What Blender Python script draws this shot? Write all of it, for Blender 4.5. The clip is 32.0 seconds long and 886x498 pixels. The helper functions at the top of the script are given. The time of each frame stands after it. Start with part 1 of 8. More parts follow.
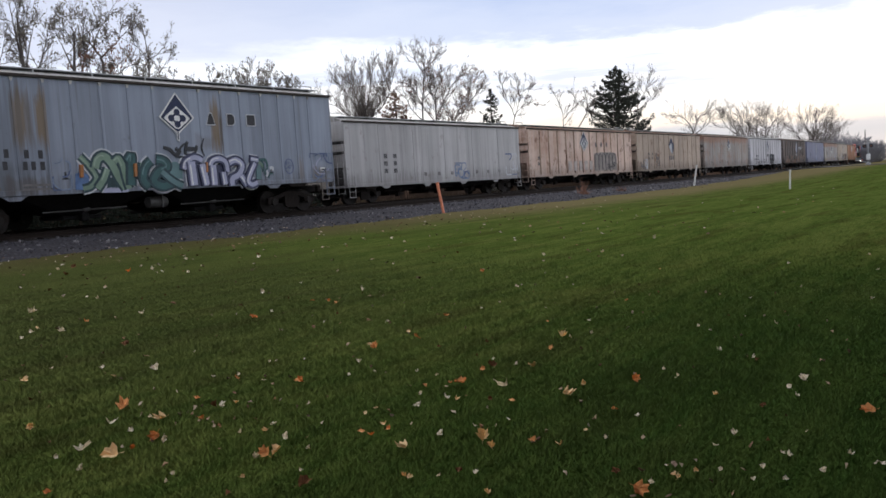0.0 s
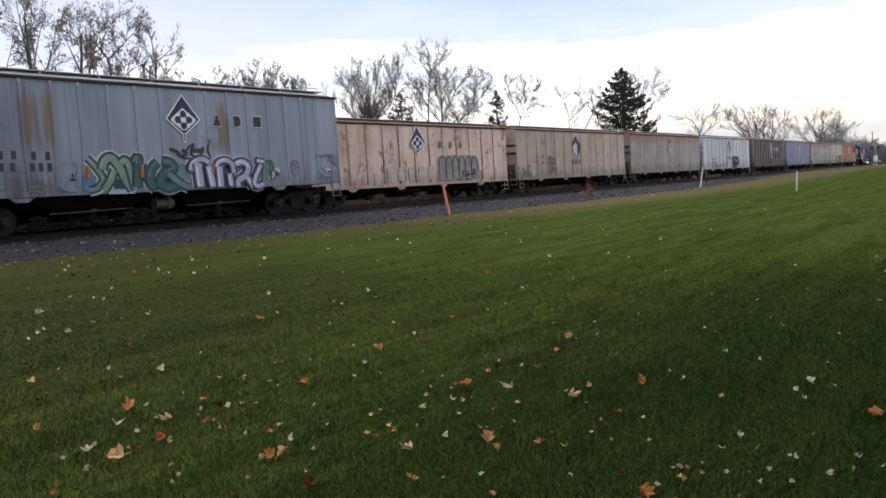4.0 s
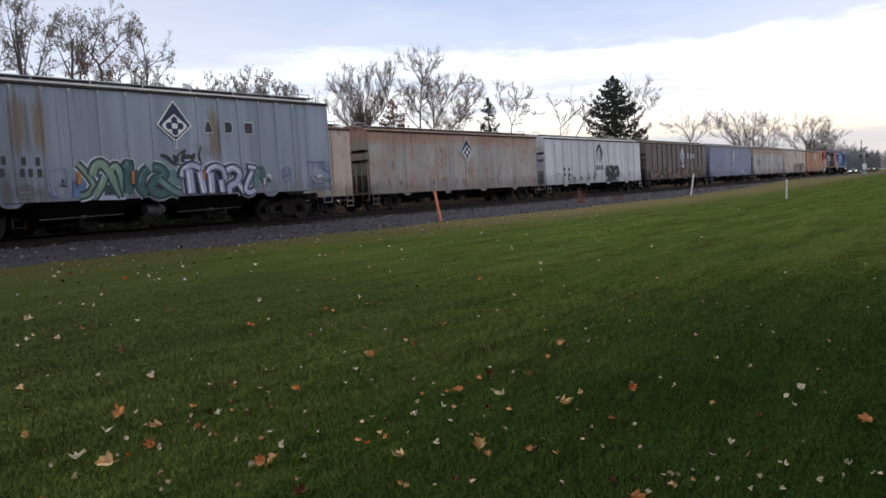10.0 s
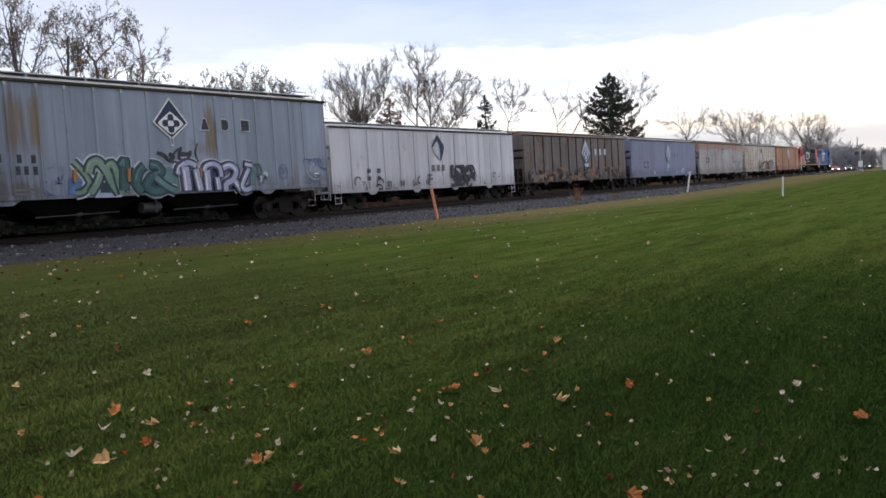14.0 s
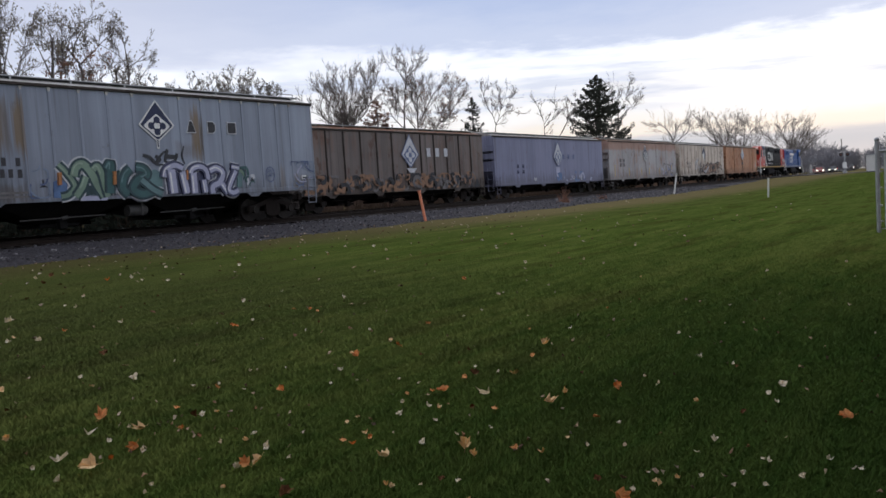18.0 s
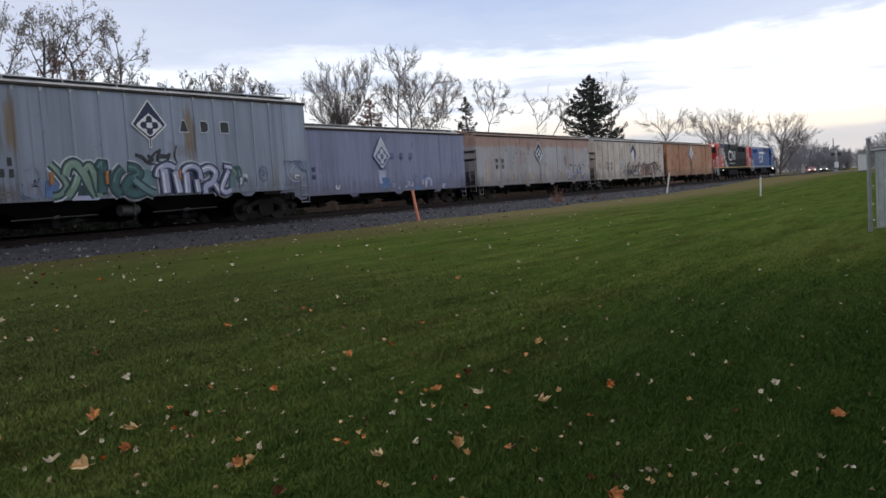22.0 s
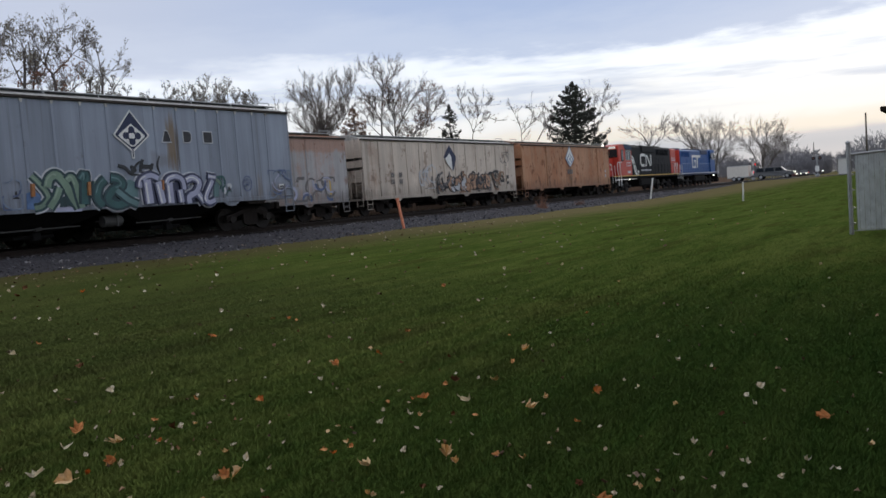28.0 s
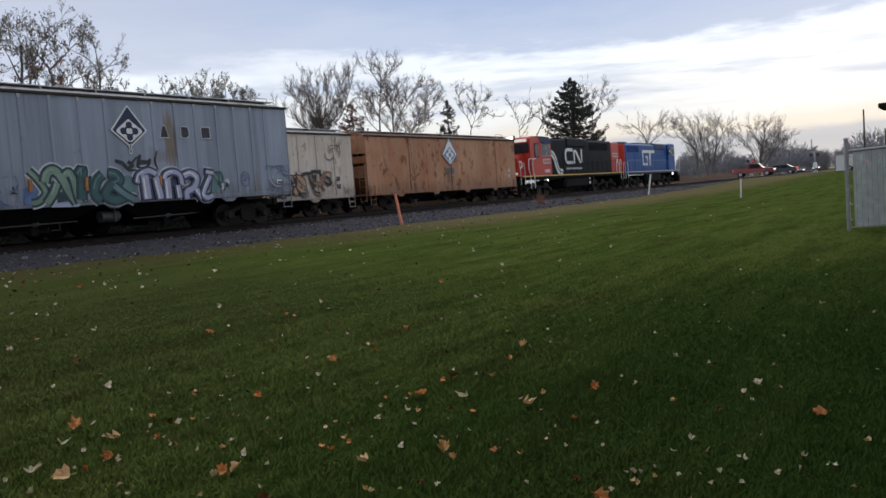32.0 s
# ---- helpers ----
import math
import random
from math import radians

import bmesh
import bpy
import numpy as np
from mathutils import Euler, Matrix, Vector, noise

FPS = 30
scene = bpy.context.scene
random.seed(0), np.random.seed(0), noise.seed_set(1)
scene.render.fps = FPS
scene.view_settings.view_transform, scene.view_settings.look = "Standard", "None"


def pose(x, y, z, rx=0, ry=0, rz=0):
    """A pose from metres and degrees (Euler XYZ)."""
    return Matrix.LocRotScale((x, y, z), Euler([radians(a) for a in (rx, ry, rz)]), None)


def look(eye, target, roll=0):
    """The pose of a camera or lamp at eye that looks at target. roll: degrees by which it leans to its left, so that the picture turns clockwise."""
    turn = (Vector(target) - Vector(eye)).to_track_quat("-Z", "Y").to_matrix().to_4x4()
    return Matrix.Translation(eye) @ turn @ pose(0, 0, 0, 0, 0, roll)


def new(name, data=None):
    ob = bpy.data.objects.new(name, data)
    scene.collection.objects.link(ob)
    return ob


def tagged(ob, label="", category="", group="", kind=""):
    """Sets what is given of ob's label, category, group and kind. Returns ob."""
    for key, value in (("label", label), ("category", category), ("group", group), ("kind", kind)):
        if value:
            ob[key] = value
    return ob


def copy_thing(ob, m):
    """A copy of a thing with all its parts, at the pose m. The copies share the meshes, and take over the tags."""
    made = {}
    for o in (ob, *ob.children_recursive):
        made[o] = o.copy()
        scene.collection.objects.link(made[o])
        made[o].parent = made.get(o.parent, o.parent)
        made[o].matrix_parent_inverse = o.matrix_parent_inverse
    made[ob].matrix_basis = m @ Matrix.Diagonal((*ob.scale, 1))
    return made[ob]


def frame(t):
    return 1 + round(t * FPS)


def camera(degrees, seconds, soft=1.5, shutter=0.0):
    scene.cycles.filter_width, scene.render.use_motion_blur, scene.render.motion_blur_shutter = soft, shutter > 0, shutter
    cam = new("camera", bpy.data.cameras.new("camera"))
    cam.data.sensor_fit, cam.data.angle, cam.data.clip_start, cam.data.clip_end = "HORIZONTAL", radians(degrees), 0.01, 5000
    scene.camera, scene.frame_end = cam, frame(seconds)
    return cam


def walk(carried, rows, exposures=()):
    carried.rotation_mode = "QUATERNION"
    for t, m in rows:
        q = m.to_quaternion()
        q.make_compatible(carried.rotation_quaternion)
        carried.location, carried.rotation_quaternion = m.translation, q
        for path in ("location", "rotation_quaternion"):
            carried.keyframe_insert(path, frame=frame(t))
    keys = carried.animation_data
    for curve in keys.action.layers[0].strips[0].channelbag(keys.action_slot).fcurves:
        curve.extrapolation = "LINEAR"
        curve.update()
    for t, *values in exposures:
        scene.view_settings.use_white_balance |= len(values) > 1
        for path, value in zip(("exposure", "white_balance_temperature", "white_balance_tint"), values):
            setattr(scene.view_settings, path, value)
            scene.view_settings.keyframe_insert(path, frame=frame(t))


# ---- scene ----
cam = camera(58.1, 32.0, soft=1.6)
EYE = (0.0, 0.0, 0.57)
# seconds, heading, pitch, lean: a phone held by a standing watcher, turning slowly to the right
TURNS = [
    (0, -52.61, -4.43, -3.67), (0.5, -52.24, -4.38, -3.69), (1, -52.00, -4.47, -3.82), (1.5, -52.14, -4.51, -4.04), (2, -52.12, -4.43, -3.99),
    (2.5, -52.23, -4.33, -3.68), (3, -52.04, -4.25, -3.63), (3.5, -52.10, -4.25, -3.65), (5.5, -52.72, -4.35, -3.38), (6, -52.97, -4.20, -3.41),
    (6.5, -53.14, -4.38, -3.69), (7, -52.95, -4.56, -3.62), (7.5, -52.98, -4.27, -3.54), (8, -52.88, -4.24, -3.65), (8.5, -52.96, -4.14, -3.58),
    (9, -53.06, -4.04, -3.52), (9.5, -52.94, -3.97, -3.65), (10, -52.85, -3.84, -3.49), (10.5, -52.66, -3.94, -3.66), (11, -52.83, -3.92, -3.74),
    (11.5, -52.81, -4.02, -3.70), (12, -52.85, -3.98, -3.77), (12.5, -53.22, -4.11, -3.67), (13, -53.01, -4.02, -3.56), (13.5, -53.05, -4.07, -3.69),
    (14, -53.07, -4.04, -3.52), (14.5, -53.52, -3.69, -3.58), (16.5, -53.62, -3.76, -3.74), (17, -53.77, -3.79, -3.64), (17.5, -54.10, -3.84, -3.63),
    (18, -53.95, -3.94, -3.66), (18.5, -53.99, -4.00, -3.65), (19, -54.05, -4.26, -3.75), (19.5, -54.07, -4.09, -3.65), (20, -54.02, -4.04, -3.85),
    (20.5, -53.94, -4.03, -3.90), (21, -53.98, -3.92, -3.93), (21.5, -54.38, -3.87, -3.79), (22, -54.42, -4.00, -3.68), (22.5, -54.67, -3.65, -3.79),
    (23, -55.27, -3.28, -3.76), (23.5, -55.17, -2.82, -3.65), (24, -55.61, -3.02, -3.78), (24.5, -55.71, -3.15, -4.04), (25, -55.73, -3.55, -3.93),
    (25.5, -55.77, -3.60, -4.02), (27.5, -55.51, -3.36, -4.31), (28, -55.50, -3.53, -4.28), (28.5, -55.62, -3.40, -4.44), (29, -55.79, -3.48, -4.41),
    (29.5, -56.10, -3.64, -4.38), (30, -55.87, -3.76, -4.49), (30.5, -55.61, -3.60, -4.28), (31, -55.79, -4.05, -4.31), (31.5, -55.89, -4.10, -4.24),
    (32, -55.63, -3.83, -4.18),
]
EXPOSURES = [(0, 0.02, 6480, 10), (1.0, 0.16, 6480, 10), (1.5, 0.2, 6480, 10), (3.0, 0.27, 6480, 10), (6, 0.0, 6450, 10), (9, 0.0, 6450, 10), (13, 0.08, 6420, 10), (14.3, 0.16, 6420, 10), (16.5, -0.17, 6400, 11), (18, -0.20, 6380, 11), (19, -0.02, 6370, 11), (21, 0.0, 6350, 10), (23, -0.27, 6330, 8), (25, -0.32, 6330, 8), (32, -0.28, 6330, 8)]
walk(cam, [(t, Matrix.Translation(EYE) @ pose(0, 0, 0, 0, 0, yaw) @ pose(0, 0, 0, 90 + pitch) @ pose(0, 0, 0, 0, 0, lean)) for t, yaw, pitch, lean in TURNS], EXPOSURES)

# ---- world and light: an overcast November evening, brighter low in the sky towards the sunset ----
world = bpy.data.worlds.new("evening_sky")
scene.world = world
world.use_nodes = True


def node(tree, kind, **sets):
    n = tree.nodes.new(kind)
    for key, value in sets.items():
        n.inputs[key.replace("_", " ")].default_value = value
    return n


def ramp(tree, stops, source, mode="EASE"):
    n = tree.nodes.new("ShaderNodeValToRGB")
    n.color_ramp.interpolation = mode
    while len(n.color_ramp.elements) < len(stops):
        n.color_ramp.elements.new(0.5)
    for e, (p, c) in zip(n.color_ramp.elements, stops):
        e.position = p
        e.color = (*c, 1) if len(c) == 3 else c
    tree.links.new(source, n.inputs[0])
    return n.outputs[0]


def math_node(tree, op, a, b=None, clamp=False):
    n = tree.nodes.new("ShaderNodeMath")
    n.operation, n.use_clamp = op, clamp
    for i, v in enumerate((a, b)):
        if v is None:
            continue
        if isinstance(v, (int, float)):
            n.inputs[i].default_value = v
        else:
            tree.links.new(v, n.inputs[i])
    return n.outputs[0]


def mix(tree, factor, a, b, blend="MIX"):
    n = tree.nodes.new("ShaderNodeMix")
    n.data_type, n.blend_type = "RGBA", blend
    for slot, v in ((0, factor), (6, a), (7, b)):
        if isinstance(v, (int, float)):
            n.inputs[slot].default_value = v
        elif isinstance(v, tuple):
            n.inputs[slot].default_value = (*v, 1) if len(v) == 3 else v
        else:
            tree.links.new(v, n.inputs[slot])
    return n.outputs[2]


def sky_world():
    t = world.node_tree
    t.nodes.clear()
    out = t.nodes.new("ShaderNodeOutputWorld")
    back = t.nodes.new("ShaderNodeBackground")
    t.links.new(back.outputs[0], out.inputs[0])
    sky = t.nodes.new("ShaderNodeTexSky")
    sky.sky_type, sky.sun_disc = "NISHITA", False
    sky.sun_elevation, sky.sun_rotation = radians(9), radians(82)
    way = t.nodes.new("ShaderNodeTexCoord").outputs["Generated"]
    sep = t.nodes.new("ShaderNodeSeparateXYZ")
    t.links.new(way, sep.inputs[0])
    stretch = node(t, "ShaderNodeMapping", Scale=(1.0, 1.0, 5.0))
    t.links.new(way, stretch.inputs[0])
    big = node(t, "ShaderNodeTexNoise", Scale=2.2, Detail=6.0, Roughness=0.55)
    fine = node(t, "ShaderNodeTexNoise", Scale=7.0, Detail=7.0, Roughness=0.6)
    t.links.new(stretch.outputs[0], big.inputs[0])
    t.links.new(stretch.outputs[0], fine.inputs[0])
    wobble = math_node(t, "MULTIPLY", math_node(t, "SUBTRACT", big.outputs[0], 0.5), 0.07)
    small = math_node(t, "MULTIPLY", math_node(t, "SUBTRACT", fine.outputs[0], 0.5), 0.075)
    calm = math_node(t, "MULTIPLY", sep.outputs[2], 8.0, clamp=True)
    height = math_node(t, "ADD", sep.outputs[2], math_node(t, "MULTIPLY", math_node(t, "ADD", wobble, small), calm))
    # towards the sunset: one along +x
    glow = math_node(t, "ADD", math_node(t, "MULTIPLY", sep.outputs[0], 0.96), math_node(t, "MULTIPLY", sep.outputs[1], 0.2))
    near_sun = ramp(t, [(0.0, (0, 0, 0)), (0.62, (0, 0, 0)), (0.97, (1, 1, 1))], glow)
    clouds = ramp(t, [(0.0, (0.64, 0.66, 0.74)), (0.05, (0.80, 0.83, 0.93)), (0.085, (1.12, 1.13, 1.18)), (0.140, (1.27, 1.31, 1.40)),
                      (0.160, (0.82, 0.87, 1.03)), (0.24, (0.74, 0.79, 0.96)), (0.42, (0.95, 1.0, 1.14)), (1.0, (1.15, 1.18, 1.28))], height)
    warm = ramp(t, [(0.0, (0.72, 0.75, 0.82)), (0.034, (0.60, 0.66, 0.76)), (0.047, (0.66, 0.70, 0.79)), (0.060, (1.12, 1.03, 0.93)), (0.085, (1.22, 1.20, 1.19)),
                    (0.155, (1.27, 1.31, 1.40)), (0.176, (0.71, 0.80, 1.02)), (0.24, (0.54, 0.66, 0.95)), (0.42, (0.95, 1.0, 1.14)), (1.0, (1.15, 1.18, 1.28))], height)
    # thin bluish veils inside the bright band
    veil = node(t, "ShaderNodeTexNoise", Scale=4.5, Detail=6.0, Roughness=0.6)
    flat = node(t, "ShaderNodeMapping", Scale=(1.0, 1.0, 11.0), Location=(3.0, 1.0, 0.0))
    t.links.new(way, flat.inputs[0])
    t.links.new(flat.outputs[0], veil.inputs[0])
    where = ramp(t, [(0.0, (0, 0, 0)), (0.07, (0, 0, 0)), (0.10, (1, 1, 1)), (0.145, (1, 1, 1)), (0.17, (0, 0, 0))], sep.outputs[2])
    thin = math_node(t, "MULTIPLY", where, ramp(t, [(0.46, (0, 0, 0)), (0.66, (1, 1, 1))], veil.outputs[0]))
    cover = mix(t, near_sun, clouds, warm)
    cover = mix(t, math_node(t, "MULTIPLY", thin, 0.75), cover, (0.74, 0.81, 0.98))
    dim = t.nodes.new("ShaderNodeVectorMath")
    dim.operation = "SCALE"
    dim.inputs["Scale"].default_value = 0.10
    t.links.new(sky.outputs[0], dim.inputs[0])
    t.links.new(mix(t, 0.97, dim.outputs[0], cover), back.inputs[0])
    back.inputs[1].default_value = 0.98


sky_world()
sun = new("sun", bpy.data.lights.new("sun", "SUN"))
sun.data.energy, sun.data.angle, sun.data.color = 0.6, radians(25), (1.0, 0.90, 0.78)
sun.matrix_world = look((300, 45, 60), (0, 0, 0))

# ---- materials ----


def material(name):
    m = bpy.data.materials.new(name)
    m.use_nodes = True
    t = m.node_tree
    return m, t, t.nodes["Principled BSDF"]


def coords(t, scale=(1, 1, 1), kind="Object", spread=0.0):
    c = t.nodes.new("ShaderNodeTexCoord").outputs[kind]
    mp = node(t, "ShaderNodeMapping", Scale=scale)
    t.links.new(c, mp.inputs[0])
    if spread:
        info = t.nodes.new("ShaderNodeObjectInfo")
        comb = t.nodes.new("ShaderNodeCombineXYZ")
        for i in range(3):
            t.links.new(math_node(t, "MULTIPLY", info.outputs["Random"], spread * (i + 1)), comb.inputs[i])
        t.links.new(comb.outputs[0], mp.inputs[1])
    return mp.outputs[0]


def noise_tex(t, vec, scale, detail=4.0, rough=0.55):
    n = node(t, "ShaderNodeTexNoise", Scale=scale, Detail=detail, Roughness=rough)
    t.links.new(vec, n.inputs[0])
    return n.outputs[0]


def bump(t, shader, height, strength=0.3, distance=0.01):
    b = node(t, "ShaderNodeBump", Strength=strength, Distance=distance)
    t.links.new(height, b.inputs["Height"])
    t.links.new(b.outputs[0], shader.inputs["Normal"])


def plain(name, color, rough=0.6, metal=0.0, vary=0.25, scale=6.0, relief=0.15, kind="Object"):
    """A surface of one colour with grain and faint stains at two scales."""
    m, t, s = material(name)
    v = coords(t, kind=kind)
    a, b = noise_tex(t, v, scale), noise_tex(t, v, scale * 9, 3.0)
    low, high = tuple(c * (1 - vary) for c in color), tuple(min(1, c * (1 + vary)) for c in color)
    c1 = ramp(t, [(0.3, low), (0.7, high)], a, "LINEAR")
    t.links.new(mix(t, vary * 0.6, c1, ramp(t, [(0.35, low), (0.65, high)], b, "LINEAR")), s.inputs["Base Color"])
    s.inputs["Roughness"].default_value, s.inputs["Metallic"].default_value = rough, metal
    if rough > 0.7:
        s.inputs["Specular IOR Level"].default_value = 0.12
    if relief:
        bump(t, s, b, relief, 0.004)
    return m


RUST = (0.20, 0.075, 0.03)


def weathered(name, color, rust=0.35, grime=0.3, top=0.0, rust_color=RUST, streak=1.0, stains=(), foot=1.0, spots=1.0):
    """Old wagon paint: panels that fade differently, scabs and runs of rust, drips, and dirt thrown up by the wheels."""
    color = tuple(c * 1.12 for c in color)
    m, t, s = material(name)
    v = coords(t, spread=7.0)
    runs = coords(t, (2.6, 2.6, 0.16), spread=9.0)
    fine_runs = coords(t, (9.0, 9.0, 0.35), spread=5.0)
    drip_runs = coords(t, (5.0, 5.0, 0.10), spread=3.0)
    patch, grain = noise_tex(t, v, 0.55, 5.0, 0.6), noise_tex(t, v, 14.0, 4.0)
    run, frun = noise_tex(t, runs, 1.0, 5.0, 0.6), noise_tex(t, fine_runs, 1.0, 3.0)
    drip = noise_tex(t, drip_runs, 1.0, 4.0, 0.65)
    scab = noise_tex(t, coords(t, (1.9, 1.9, 1.2), spread=11.0), 1.0, 9.0, 0.72)
    shade = lambda k: tuple(min(1, c * k) for c in color)
    fade = ramp(t, [(0.3, shade(0.82)), (0.7, shade(1.24))], run, "LINEAR")
    fade = mix(t, 0.13, fade, ramp(t, [(0.35, shade(0.72)), (0.6, shade(1.2))], frun, "LINEAR"))
    px = t.nodes.new("ShaderNodeSeparateXYZ")
    t.links.new(v, px.inputs[0])
    cell = t.nodes.new("ShaderNodeTexWhiteNoise")
    cell.noise_dimensions = "1D"
    t.links.new(math_node(t, "FLOOR", math_node(t, "MULTIPLY", px.outputs[0], 0.787)), cell.inputs["W"])
    fade = mix(t, 0.30, fade, ramp(t, [(0.0, shade(0.62)), (1.0, shade(1.25))], cell.outputs["Value"], "LINEAR"))
    xyz = t.nodes.new("ShaderNodeSeparateXYZ")
    t.links.new(t.nodes.new("ShaderNodeTexCoord").outputs["Object"], xyz.inputs[0])
    sum_ = math_node(t, "ADD", math_node(t, "MULTIPLY", patch, 0.55), math_node(t, "MULTIPLY", run, 0.45 * streak))
    sum_ = math_node(t, "ADD", sum_, math_node(t, "MULTIPLY", math_node(t, "SUBTRACT", grain, 0.5), 0.16))
    if top:
        lift = math_node(t, "MULTIPLY", math_node(t, "SUBTRACT", xyz.outputs[2], 3.3), top)
        sum_ = math_node(t, "ADD", sum_, math_node(t, "MAXIMUM", lift, 0.0))
    edge = 0.68 - 0.30 * rust
    where = ramp(t, [(edge - 0.04, (0, 0, 0)), (edge + 0.11, (1, 1, 1))], sum_, "LINEAR")
    rusty = mix(t, grain, tuple(c * 0.5 for c in rust_color), tuple(c * 1.7 for c in rust_color))
    body = mix(t, math_node(t, "MULTIPLY", where, 0.30 + 0.60 * rust), fade, rusty)
    # scabs with crisp edges, darker than the wash of rust
    crust = ramp(t, [(0.62 - 0.10 * rust, (0, 0, 0)), (0.66 - 0.10 * rust, (1, 1, 1))], scab, "LINEAR")
    body = mix(t, math_node(t, "MULTIPLY", crust, min(0.9, (0.15 + 1.1 * rust) * spots)), body, tuple(c * 0.55 for c in rust_color))
    dirt = ramp(t, [(0.42, (0, 0, 0)), (0.72, (1, 1, 1))], math_node(t, "ADD", math_node(t, "MULTIPLY", frun, 0.6), math_node(t, "MULTIPLY", patch, 0.4)), "LINEAR")
    body = mix(t, math_node(t, "MULTIPLY", dirt, grime), body, (0.055, 0.05, 0.045))
    drops = ramp(t, [(0.56, (0, 0, 0)), (0.66, (1, 1, 1))], drip, "LINEAR")
    body = mix(t, math_node(t, "MULTIPLY", drops, min(0.8, grime * 1.2)), body, (0.050, 0.040, 0.034))
    # dirt thrown up by the wheels, in a ragged band of splashes
    low = math_node(t, "MULTIPLY", math_node(t, "SUBTRACT", 1.75, xyz.outputs[2]), 0.42)
    splash = ramp(t, [(0.52, (0, 0, 0)), (0.78, (1, 1, 1))], math_node(t, "ADD", math_node(t, "ADD", low, math_node(t, "MULTIPLY", frun, 0.55)), math_node(t, "MULTIPLY", scab, 0.42)), "LINEAR")
    body = mix(t, math_node(t, "MULTIPLY", splash, min(0.8, (0.18 + 0.9 * grime) * foot)), body, (0.060, 0.050, 0.042))
    for cx, cz, hw, hh, power, tint in stains:
        # one run of rust water of its own place and size, ragged at the edges
        ex = math_node(t, "DIVIDE", math_node(t, "ABSOLUTE", math_node(t, "SUBTRACT", xyz.outputs[0], cx)), hw)
        ez = math_node(t, "DIVIDE", math_node(t, "ABSOLUTE", math_node(t, "SUBTRACT", xyz.outputs[2], cz)), hh)
        inside = math_node(t, "SUBTRACT", 1.25, math_node(t, "MAXIMUM", ex, ez))
        inside = math_node(t, "ADD", inside, math_node(t, "MULTIPLY", math_node(t, "SUBTRACT", frun, 0.5), 1.8))
        inside = math_node(t, "ADD", inside, math_node(t, "MULTIPLY", math_node(t, "SUBTRACT", run, 0.5), 1.2))
        spot = ramp(t, [(0.15, (0, 0, 0)), (0.75, (1, 1, 1))], inside, "LINEAR")
        body = mix(t, math_node(t, "MULTIPLY", spot, power), body, tint)
    t.links.new(body, s.inputs["Base Color"])
    s.inputs["Roughness"].default_value = 0.62
    s.inputs["Specular IOR Level"].default_value = 0.3
    bump(t, s, math_node(t, "ADD", math_node(t, "MULTIPLY", grain, 0.3), math_node(t, "ADD", patch, math_node(t, "MULTIPLY", scab, 0.5))), 0.3, 0.012)
    return m


